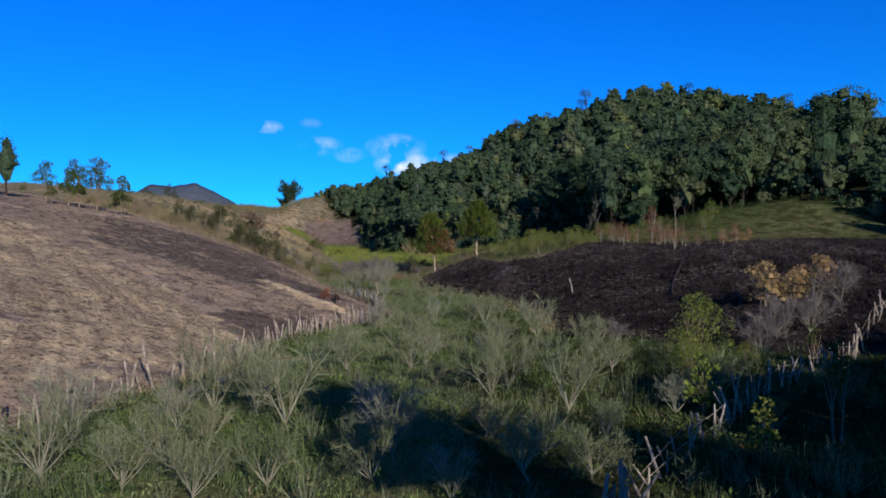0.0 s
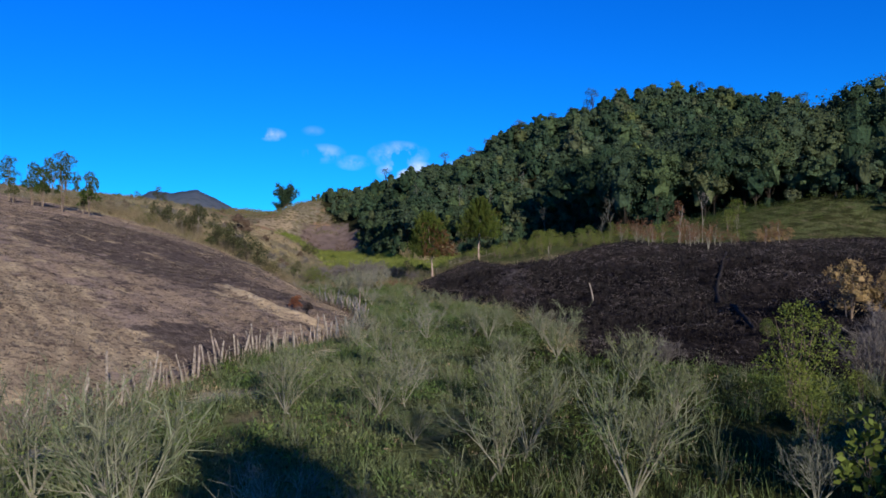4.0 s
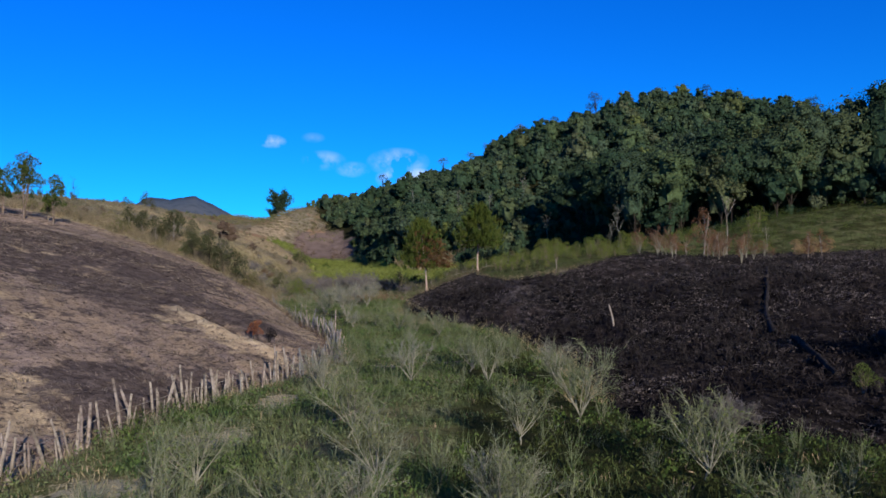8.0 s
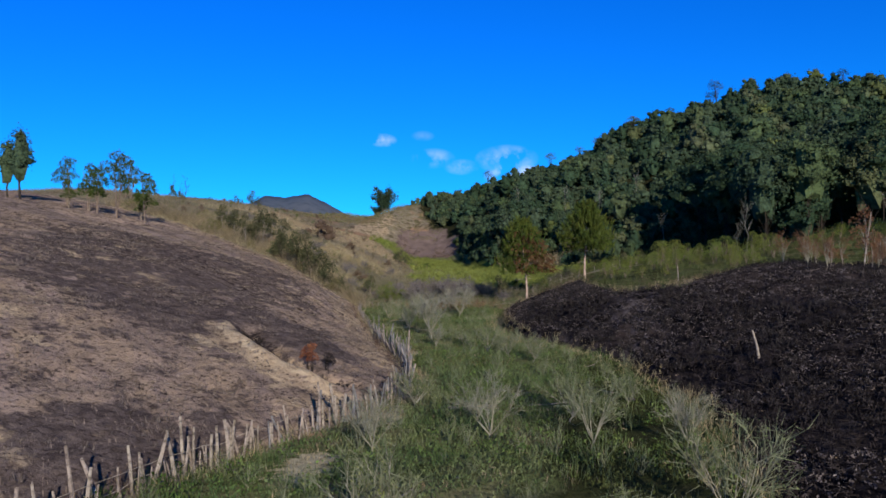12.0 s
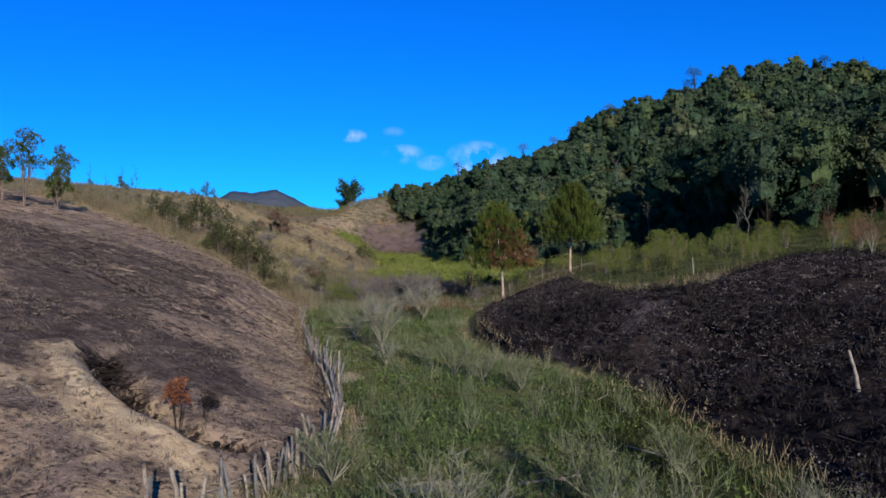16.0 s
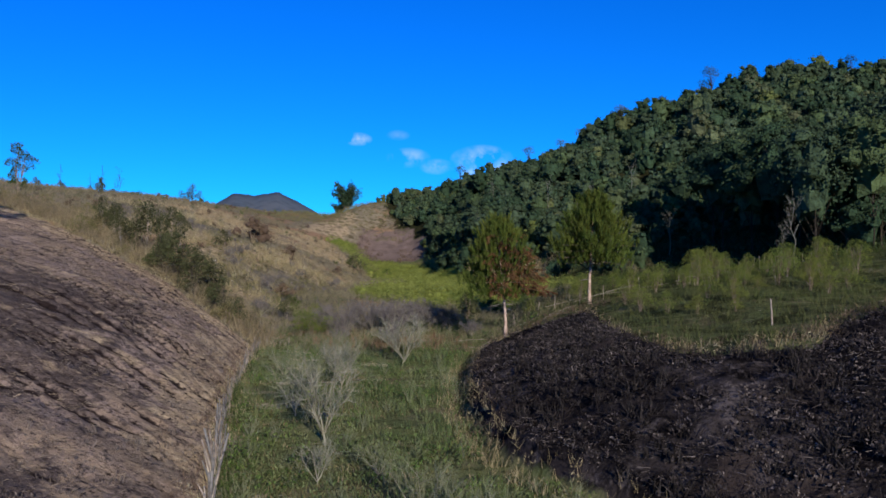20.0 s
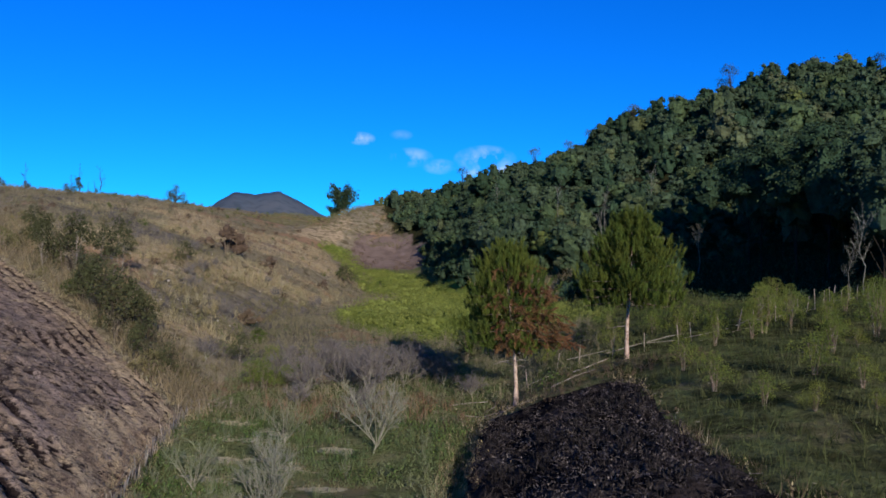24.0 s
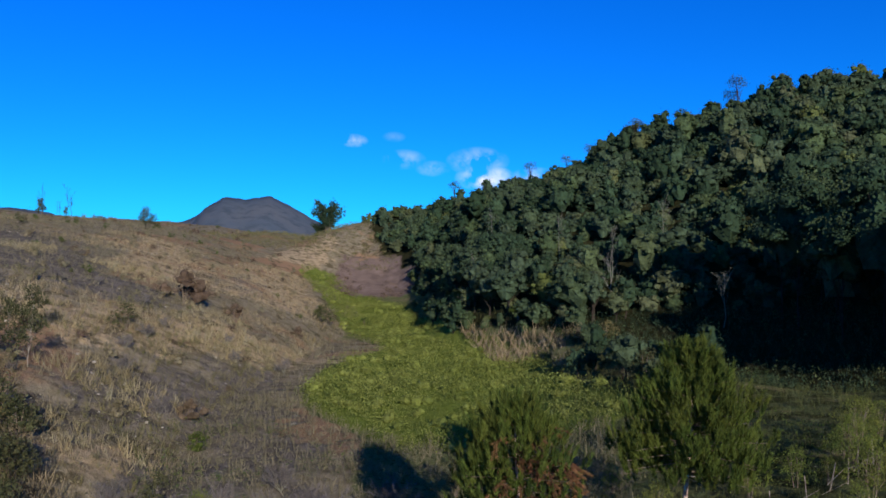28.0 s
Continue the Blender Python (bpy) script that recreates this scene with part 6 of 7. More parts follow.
# thin scorched saplings that stand in a reddish haze on the mound's crest
scorched_sapling = forked_shrub("scorched_sapling", "thin scorched sapling with dead reddish twigs on the burnt mound", "scorched saplings", 641, 2.6, 5, 260, M_LEAF_RED, M_LEAF_RED, 0.5, 0.7)
sapling_spots, rng_q = spread(93, 16, 30, 79, 96, 2.3, lambda x, y: (y < burn_border_east(x) - 1) & (np.hypot((x - 20.5) / 6, (y - 87) / 7) < 1) & (noise2(x, y, 3, 100) > -0.3), 1.0)
for x, y in sapling_spots:
    put(scorched_sapling, x, y, rng_q.uniform(0, 360), rng_q.uniform(0.45, 1.05))
# bushes and young trees between the fern carpet and the forest
fringe, rng_g = spread(38, -34, 12, 138, 246, 3.6, lambda x, y: (x > fern_east(y) + 1) & (x < wood_x(y) + 3.5), 0.9)
for x, y in fringe:
    pick = rng_g.random()
    if pick < 0.36:
        put(edge_kinds[4 + int(rng_g.integers(0, 4))], x, y, rng_g.uniform(0, 360), rng_g.uniform(0.3, 0.55))
    elif pick < 0.7:
        put(green_bush[int(rng_g.integers(0, 2))], x, y, rng_g.uniform(0, 360), rng_g.uniform(0.8, 1.4))
    else:
        put(olive_bush[int(rng_g.integers(0, 2))], x, y, rng_g.uniform(0, 360), rng_g.uniform(0.7, 1.2))
# young trees in the shaded corner
sapling = tree_of("sapling", "small leafy sapling in the shaded corner", "tree", "saplings", (621, 1.9, 0.5, 0.08, 7, 260, 0.16, M_BARK, M_LEAF_LIME, 0.02, 0), "foliage")
put(sapling, 8.1, 21.3, 0, 1.0)
put(sapling, 8.1, 26.6, 140, 1.3)
tall_sapling = tree_of("sapling", "thin sapling with a clear stem beyond the pole fence", "tree", "saplings", (622, 3.4, 0.6, 0.45, 7, 300, 0.16, M_BARK, M_LEAF, 0.03, 0, 0, 0.6, 3), "foliage")
put(tall_sapling, 11.2, 23.6, 0, 1.0)
put(tall_sapling, 15.8, 35.6, 50, 0.7)
# orange bush and its dark neighbour on the western slope
orange_bush = tree_of("orange_bush", "scorched orange bush on the burnt western slope", "bush", "", (631, 1.6, 0.72, 0.42, 9, 1300, 0.085, M_DARKBARK, M_ORANGE, 0.016, 0, 0, 0.4, 5), "foliage")
put(orange_bush, -11.6, 63.4, 0, 1.0)
charred_bush = tree_of("charred_bush", "small blackened bush beside the orange one", "bush", "", (632, 1.1, 0.65, 0.1, 7, 600, 0.10, M_CHAR, M_ASH, 0.02, 0, 0, 0.4, 5), "foliage")
put(charred_bush, -11.0, 63.9, 30, 0.75)

# ---- trees that stand out of view and shade the near meadow ----
shade_tree = tree_of("shade_tree", "broad leafy tree whose shadow lies across the meadow", "tree", "trees behind the meadow", (701, 11.5, 3.7, 0.5, 12, 1500, 0.5, M_BARK, M_LEAF, 0.2, 0.75))
put(shade_tree, 8.8, -0.8, 0, 0.98)
for x, y, k in ((18, -5, 1.0), (21, -9, 1.1), (22, 0, 1.0), (25.5, -4, 1.1), (26, 5, 1.0), (30, 1, 1.1), (30, 10, 1.0), (34, 6, 1.1), (34.5, 15, 1.0), (39, 11, 1.1), (39, 20, 1.0), (43, 17, 1.1), (44, 26, 1.0),
                (26, -12, 1.2), (48, 23, 1.1), (49, 32, 1.0), (54, 30, 1.1), (54, 39, 1.0), (58, 46, 1.0), (31, 4.5, 1.0), (35, 9, 1.0), (33, -2, 1.1), (38, 14.5, 1.05), (28, 6.5, 0.9)):
    put(shade_tree, x + 1.4, y - 3.6, 19 * x, k)
for x, y, k in ((19, 14, 0.7), (22.5, 16, 0.7), (16.8, 11.5, 0.7), (25.5, 19, 0.72)):
    put(shade_tree, x, y, 23 * x, k)

# ---- ground cover ----
def clods(seed, n, wide, size):
    rng = np.random.default_rng(seed)
    b = Build()
    for k in range(n):
        b.lump(rng.normal(0, wide, 3) * [1, 1, 0] + [0, 0, size * 0.3], size * rng.uniform(0.5, 1.2, 3) * [1, 1, 0.7], rng, 3, 5, 0.3)
    return b.arrays()


def tuft(seed, blades, high, wide, slim=0.07):
    rng = np.random.default_rng(seed)
    b = Build()
    at = np.column_stack([rng.normal(0, wide * 0.35, blades), rng.normal(0, wide * 0.35, blades), np.zeros(blades)])
    ways = np.column_stack([rng.normal(0, 0.4, blades), rng.normal(0, 0.4, blades), np.ones(blades)])
    b.leaves(at, ways, high * rng.uniform(0.6, 1.1, blades), slim, rng, True)
    return b.arrays()


def herb(seed, n, wide, high, size, slim=0.6):
    rng = np.random.default_rng(seed)
    b = Build()
    at = np.column_stack([rng.normal(0, wide * 0.4, n), rng.normal(0, wide * 0.4, n), rng.uniform(0.02, high, n)])
    b.leaves(at, rng.normal(0, 0.7, (n, 3)) + [0, 0, 0.5], size * rng.uniform(0.6, 1.3, n), slim, rng)
    return b.arrays()


meadow = lambda x, y: (x > west_x(y) + 0.25) & (x < east_x(y) - 0.2 + 0.5 * noise2(x, y, 1.5, 40)) & (noise2(x, y, 2.6, 41) + 0.5 * noise2(x, y, 0.9, 42) > -0.55) & (litter_zone(x, y) < 0.5 + 0.4 * noise2(x, y, 0.7, 62))
p, r = spread(51, -24, 30, 12, 118, 0.27, lambda x, y: meadow(x, y) & (x < 4 + 0.75 * (y - 8)))
kinds = [herb(1, 6, 0.3, 0.24, 0.12, 0.4), herb(2, 7, 0.34, 0.18, 0.1, 0.45), tuft(3, 6, 0.3, 0.25, 0.06)]
dark_part = lush_zone(p[:, 0], p[:, 1]) + 0.4 * noise2(p[:, 0], p[:, 1], 2.2, 83) > 0.5
for q, name, mat, label in ((p[~dark_part], "meadow_herbs", M_HERB, "low leafy green weeds carpeting the valley floor"), (p[dark_part], "damp_herbs", M_HERB_LUSH, "dark lush weeds on the meadow's eastern side")):
    scatter(name, kinds, q, mat, label, "weeds", r.uniform(0.6, 1.35, len(q)), r.uniform(0, 6.28, len(q)))
p, r = spread(84, -22, -2, 26, 110, 0.4, lambda x, y: (litter_zone(x, y) + 0.35 * noise2(x, y, 0.9, 84) > 0.3) & (x > west_x(y) + 0.3))
scatter("straw_litter", [herb(84, 10, 0.3, 0.05, 0.16, 0.2), tuft(85, 7, 0.18, 0.4, 0.1)], p, M_STRAW, "flattened pale straw beside the pole fence", "straw", r.uniform(0.6, 1.3, len(p)), r.uniform(0, 6.28, len(p)))
p, r = spread(52, -24, 26, 12, 124, 0.6, lambda x, y: meadow(x, y) & (noise2(x, y, 5, 43) > -0.3) & (x < 4 + 0.75 * (y - 8)))
scatter("meadow_grass", [tuft(4, 10, 0.6, 0.3, 0.04), tuft(5, 9, 0.8, 0.35, 0.035)], p, M_HERB, "tall thin green grass between the shrubs", "grass", r.uniform(0.5, 1.1, len(p)), r.uniform(0, 6.28, len(p)))
p, r = spread(53, -24, 20, 14, 118, 1.1, lambda x, y: meadow(x, y) & (noise2(x, y, 6, 44) > 0.05) & (x < 4 + 0.75 * (y - 8)))
scatter("dry_litter", [tuft(6, 10, 0.22, 0.5, 0.1), herb(7, 8, 0.5, 0.06, 0.2, 0.2)], p, M_STRAW, "patches of dry straw and leaf litter in the meadow", "dry grass", r.uniform(0.6, 1.3, len(p)), r.uniform(0, 6.28, len(p)))
# small wispy regrowth all over the meadow
def wisp(seed, n, high):
    rng = np.random.default_rng(seed)
    b = Build()
    az = rng.uniform(0, 6.28, n)
    tilt = rng.uniform(0.05, 0.8, n)
    ways = np.column_stack([np.cos(az) * np.sin(tilt), np.sin(az) * np.sin(tilt), np.cos(tilt)])
    ln = high * rng.uniform(0.5, 1.05, n)
    b.leaves(rng.normal(0, 0.05, (n, 3)) * [1, 1, 0], ways, ln, 0.022, rng, True)
    for k in range(4):
        at = ways * (ln * rng.uniform(0.25, 0.8, n))[:, None]
        b.leaves(at, ways + rng.normal(0, 0.45, (n, 3)), ln * rng.uniform(0.2, 0.45, n), 0.03, rng, True)
    return b.arrays()


p, r = spread(68, -24, 20, 14, 112, 1.6, lambda x, y: meadow(x, y) & (x < 4 + 0.75 * (y - 8)) & (noise2(x, y, 8, 60) > -0.45))
scatter("meadow_regrowth", [wisp(41, 16, 0.9), wisp(42, 20, 1.15), wisp(43, 14, 0.7)], p, M_TWIG, "thin wispy grey-green regrowth all over the meadow", "saplings", r.uniform(0.6, 1.25, len(p)), r.uniform(0, 6.28, len(p)))
p, r = spread(88, -24, 20, 12, 112, 0.85, lambda x, y: meadow(x, y) & (x < 4 + 0.75 * (y - 8)) & (noise2(x, y, 4.5, 92) + 0.6 * noise2(x, y, 1.6, 93) > 0.15))
scatter("weed_clumps", [herb(92, 26, 0.42, 0.4, 0.10, 0.5), herb(93, 22, 0.36, 0.5, 0.11, 0.5), herb(94, 30, 0.5, 0.3, 0.09, 0.5)], p, M_WEED, "leafy bright green weed clumps in the meadow", "weeds", r.uniform(0.6, 1.3, len(p)), r.uniform(0, 6.28, len(p)))
p, r = spread(69, -24, 20, 14, 112, 1.5, lambda x, y: meadow(x, y) & (x < 4 + 0.75 * (y - 8)) & (noise2(x, y, 6, 61) > 0.0))
scatter("meadow_weeds", [herb(44, 30, 0.5, 0.6, 0.13, 0.45), herb(45, 26, 0.55, 0.45, 0.12, 0.45)], p, M_LEAF, "knee-high dark green weeds in the meadow", "weeds", r.uniform(0.6, 1.25, len(p)), r.uniform(0, 6.28, len(p)))
# rank dry growth on the fence line and the field borders
edge_of_burn = lambda x, y: ((np.abs(west_x(y) - x) < 0.55) & (y < 110)) | ((np.abs(y - burn_border_west(x) - 0.8) < 1.5) & (x < -21)) | ((np.abs(x - east_x(y) + 0.3) < 0.9) & (y > 50) & (y < 110)) \
    | ((np.abs(y - burn_border_east(x) - 0.8) < 1.2) & (x > -6) & (x < 45) & (noise2(x, y, 3, 69) > -0.1))
p, r = spread(54, -75, 46, 14, 150, 0.45, edge_of_burn)
scatter("border_grass", [tuft(8, 9, 0.55, 0.3, 0.05), tuft(9, 7, 0.7, 0.3, 0.04), herb(10, 8, 0.35, 0.4, 0.13, 0.35)], p, M_STRAW, "dry straw-coloured grass along the fence and field borders", "dry grass", r.uniform(0.5, 1.1, len(p)), r.uniform(0, 6.28, len(p)))
# tall rank growth between the burnt field and the hill
p, r = spread(73, -80, -20, 104, 158, 0.62, lambda x, y: (y > burn_border_west(x) + 0.4) & (y < burn_border_west(x) + 7.5 + 3 * noise2(x, y, 6, 67)) & (x < west_x(y) + 1))
scatter("border_thicket", [wisp(56, 16, 1.7), tuft(57, 9, 1.4, 0.5, 0.05), herb(58, 16, 0.6, 1.0, 0.14, 0.4)], p, M_DRYBROWN, "rank grey-brown thicket along the burnt field's border", "thicket", r.uniform(0.6, 1.25, len(p)), r.uniform(0, 6.28, len(p)))
p, r = spread(74, -24, 4, 70, 112, 0.5, lambda x, y: meadow(x, y) & (noise2(x, y, 4, 68) > -0.2))
scatter("meadow_straw", [tuft(59, 9, 0.35, 0.5, 0.07), herb(60, 9, 0.5, 0.12, 0.16, 0.25)], p, M_OLIVE, "yellowish dry grass mixed into the upper meadow", "dry grass", r.uniform(0.6, 1.25, len(p)), r.uniform(0, 6.28, len(p)))
# russet dead growth where the meadow ends
p, r = spread(94, -19, -6, 107, 115, 0.55, lambda x, y: (np.hypot((x + 13) / 6.0, (y - 110.6) / 2.6) < 1 + 0.5 * noise2(x, y, 2.5, 101)) & (noise2(x, y, 1.8, 102) > -0.4))
scatter("russet_growth", [wisp(103, 14, 1.0), tuft(104, 10, 0.9, 0.35, 0.05), herb(105, 12, 0.45, 0.6, 0.11, 0.35)], p, M_RUSSET, "russet dead stalks at the meadow's upper end", "dead plants", r.uniform(0.6, 1.2, len(p)), r.uniform(0, 6.28, len(p)))
# dark strip on the meadow side of the fence
p, r = spread(95, -22, -6, 44, 106, 0.38, lambda x, y: (x > west_x(y) + 0.1) & (x < west_x(y) + 0.75 + 0.35 * noise2(x, y, 3, 103)) & (noise2(x, y, 2.5, 104) > -0.2))
scatter("fence_side_weeds", [herb(106, 14, 0.35, 0.55, 0.11, 0.45), tuft(107, 9, 0.7, 0.3, 0.05), wisp(108, 10, 0.9)], p, M_HERB_LUSH, "dark rank weeds growing against the pole fence", "weeds", r.uniform(0.6, 1.2, len(p)), r.uniform(0, 6.28, len(p)))
# dark twiggy litter at the foot of the pole fence
p, r = spread(75, -21, -8, 18, 108, 0.5, lambda x, y: (x < west_x(y) - 0.1) & (x > west_x(y) - 0.9 - 0.5 * noise2(x, y, 4, 74)))
scatter("fence_foot_litter", [wisp(61, 12, 0.6), herb(62, 12, 0.4, 0.35, 0.12, 0.35), tuft(63, 8, 0.45, 0.4, 0.05)], p, M_BROWN, "dark brown dead stalks heaped along the pole fence", "dead plants", r.uniform(0.6, 1.2, len(p)), r.uniform(0, 6.28, len(p)))
# undergrowth inside the hollow, added to darken its floor in place of shade
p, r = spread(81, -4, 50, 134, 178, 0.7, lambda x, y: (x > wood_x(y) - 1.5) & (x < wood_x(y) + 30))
scatter("hollow_undergrowth", [herb(78, 24, 0.6, 1.1, 0.2, 0.45), herb(79, 20, 0.6, 0.7, 0.18, 0.45), wisp(80, 10, 1.3)], p, M_FOREST, "dark undergrowth added to deepen the shade of the forest's hollow", "undergrowth", r.uniform(0.6, 1.3, len(p)), r.uniform(0, 6.28, len(p)), 0.0, True)
# brush in front of the forest
p, r = spread(76, -34, 12, 138, 246, 1.0, lambda x, y: (x > fern_east(y) - 0.5) & (x < wood_x(y) + 4))
scatter("fringe_brush", [herb(64, 22, 0.7, 0.8, 0.17, 0.45), herb(65, 20, 0.7, 0.5, 0.16, 0.45), wisp(66, 12, 1.1)], p, M_SHELF, "low olive brush between the ferns and the forest", "brush", r.uniform(0.6, 1.3, len(p)), r.uniform(0, 6.28, len(p)))
# dry hillside
hill_side = lambda x, y: (x < west_x(y) - 0.3) & (y > burn_border_west(x) + 1) & (np.abs(np.arctan2(-x, y - 55)) < 0.95)
p, r = spread(55, -130, -18, 106, 250, 0.72, lambda x, y: hill_side(x, y) & (tan_zone(x, y) + 0.45 * noise2(x, y, 9, 45) > 0.32))
scatter("hill_grass", [tuft(11, 9, 0.8, 0.5, 0.06), tuft(12, 8, 1.0, 0.5, 0.05), tuft(13, 10, 0.55, 0.6, 0.07)], p, M_STRAW, "tall dry tan grass on the hillside", "dry grass", r.uniform(0.5, 1.1, len(p)), r.uniform(0, 6.28, len(p)))
p, r = spread(56, -130, -16, 106, 270, 0.95, lambda x, y: hill_side(x, y) & (tan_zone(x, y) + 0.45 * noise2(x, y, 9, 45) < 0.5))
scatter("hill_scrub", [herb(14, 16, 0.6, 0.55, 0.16, 0.35), herb(15, 14, 0.7, 0.35, 0.15, 0.4), tuft(16, 9, 0.7, 0.5, 0.06), wisp(48, 12, 0.9)], p, M_SCRUB, "low olive scrub and weeds on the hillside", "scrub", r.uniform(0.6, 1.3, len(p)), r.uniform(0, 6.28, len(p)))
# tall straw clumps on the hillside
p, r = spread(85, -75, -22, 112, 190, 1.0, lambda x, y: hill_side(x, y) & (0.7 * tan_zone(x, y) + noise2(x, y, 5, 86) > 0.45))
scatter("straw_clumps", [tuft(86, 14, 1.4, 0.45, 0.045), tuft(87, 12, 1.1, 0.5, 0.05)], p, M_STRAW, "tall clumps of dry straw grass on the hillside", "dry grass", r.uniform(0.6, 1.2, len(p)), r.uniform(0, 6.28, len(p)))
p, r = spread(57, -90, -20, 115, 230, 3.0, lambda x, y: hill_side(x, y) & (noise2(x, y, 9, 46) > 0.3))
stone = Build()
stone.lump(np.zeros(3), np.array([0.22, 0.16, 0.12]), np.random.default_rng(3), 4, 6, 0.3)
scatter("hill_stones", [stone.arrays()], p, M_STONE, "pale stones showing through the dry hillside", "stones", r.uniform(0.4, 1.1, len(p)), r.uniform(0, 6.28, len(p)), 0.02)
# thicket below the hill, where the valley bends
p, r = spread(58, -34, 6, 108, 150, 0.7, lambda x, y: (x > west_x(y) - 1) & (x < east_x(y) + 5.5) & ((y < 137) | (x < fern_west(y)) | (x > fern_east(y))) & (x < wood_x(y) - 0.5) & ((y > 112) | (x < -7)))
q, r2 = spread(77, -66, -16, 138, 262, 1.1, lambda x, y: (x > west_x(y) - 4) & (x < fern_west(y) + 0.5))
p = np.concatenate([p, q])
scatter("bend_thicket", [herb(17, 18, 0.6, 0.6, 0.14, 0.4), tuft(18, 9, 0.9, 0.4, 0.05), herb(19, 14, 0.6, 0.9, 0.12, 0.45), wisp(49, 14, 1.2)], p, M_SCRUB, "rank olive and straw thicket at the valley's bend", "thicket", r.uniform(0.6, 1.2, len(p)), r.uniform(0, 6.28, len(p)))
p, r = spread(59, -34, 0, 108, 140, 1.0, lambda x, y: (x > west_x(y) - 2) & (x < east_x(y) + 4) & (noise2(x, y, 7, 47) > 0.25))
scatter("bend_greens", [herb(20, 24, 0.6, 0.7, 0.13, 0.5), herb(21, 22, 0.5, 0.9, 0.13, 0.5)], p, M_LEAF, "green weeds among the thicket", "weeds", r.uniform(0.6, 1.2, len(p)), r.uniform(0, 6.28, len(p)))
# fern and bramble carpet up the side valley
fern_zone = lambda x, y: (y > 136 + 3 * noise2(x, y, 6, 48)) & (y < 272) & (x > fern_west(y) + 1.2 * noise2(x, y, 5, 49)) & (x < fern_east(y) + 2.0 * noise2(x, y, 6, 50)) & (x < wood_x(y) - 1)
p, r = spread(60, -75, 4, 120, 345, 1.0, fern_zone)
scatter("fern_carpet", [herb(22, 46, 0.9, 0.7, 0.17, 0.4), herb(23, 42, 1.0, 0.5, 0.16, 0.4), herb(24, 50, 0.8, 1.0, 0.17, 0.4)], p, M_FERN, "bright yellow-green carpet of ferns and brambles filling the side valley", "ferns", r.uniform(0.7, 1.3, len(p)) * (1 + 0.45 * noise2(p[:, 0], p[:, 1], 3.5, 72) + 0.2 * noise2(p[:, 0], p[:, 1], 9, 73)), r.uniform(0, 6.28, len(p)))
# bushy mounds in the fern carpet
def fern_mound(seed):
    rng = np.random.default_rng(seed)
    b = Build()
    blobs = [((rng.normal(0, 0.5), rng.normal(0, 0.5), 0.35), (0.75, 0.75, 0.6)) for k in range(3)]
    at, n = crown_points(rng, blobs, 110)
    b.leaves(at + n * 0.08, np.cross(n, rng.normal(size=n.shape)) + n * 0.5, 0.2 * rng.uniform(0.6, 1.4, 110), 0.5, rng, False, n + rng.normal(0, 0.4, n.shape))
    for c, rad in blobs:
        b.lump(np.array(c), np.array(rad) * 0.8, rng, 4, 6, 0.2)
    return b.arrays()


p, r = spread(78, -75, 4, 134, 272, 3.8, lambda x, y: fern_zone(x, y) & (noise2(x, y, 5, 75) > -0.35))
scatter("fern_mounds", [fern_mound(67), fern_mound(68), fern_mound(69)], p, M_FERN, "bushy yellow-green mounds of bramble in the fern carpet", "ferns", r.uniform(0.4, 0.9, len(p)), r.uniform(0, 6.28, len(p)))
# dry scrub on the bare saddle
p, r = spread(79, -80, -36, 262, 298, 1.6, lambda x, y: (x > west_x(y) - 5) & (x < wood_x(y)) & (noise2(x, y, 4, 105) > -0.1))
scatter("saddle_scrub", [herb(71, 20, 1.2, 0.8, 0.35, 0.35), tuft(72, 9, 0.9, 1.0, 0.08), clods(73, 3, 0.8, 0.3)], p, M_BROWN, "dry reddish-brown scrub on the saddle's bank", "scrub", r.uniform(0.6, 1.4, len(p)), r.uniform(0, 6.28, len(p)))
p, r = spread(87, -100, -40, 284, 335, 1.5, lambda x, y: x < wood_x(y) + 1)
scatter("saddle_grass", [tuft(90, 11, 1.3, 0.9, 0.07), herb(91, 14, 0.9, 0.9, 0.3, 0.35)], p, M_OLIVE, "dry olive grass and scrub on the saddle", "dry grass", r.uniform(0.6, 1.3, len(p)), r.uniform(0, 6.28, len(p)))
p, r = spread(80, -62, -22, 112, 168, 0.9, lambda x, y: hill_side(x, y) & (noise2(x, y, 2.5, 76) > -0.15) & (noise2(x, y, 7, 77) > -0.4))
scatter("hill_clumps", [herb(74, 16, 0.4, 0.6, 0.15, 0.4), tuft(75, 10, 0.9, 0.35, 0.05), wisp(76, 12, 0.8)], p, M_OLIVE, "clumps of dry olive grass and weeds on the hillside", "grass", r.uniform(0.6, 1.3, len(p)), r.uniform(0, 6.28, len(p)))
p, r = spread(70, -24, 4, 172, 210, 0.8, lambda x, y: (x < wood_x(y) - 0.5) & (x > wood_x(y) - 8) & (x > east_x(y) - 3))
scatter("dry_reeds", [tuft(46, 12, 2.0, 0.6, 0.05), tuft(47, 10, 2.4, 0.5, 0.05)], p, M_STRAW, "tall dry tan reeds in front of the forest", "reeds", r.uniform(0.6, 1.15, len(p)), r.uniform(0, 6.28, len(p)))
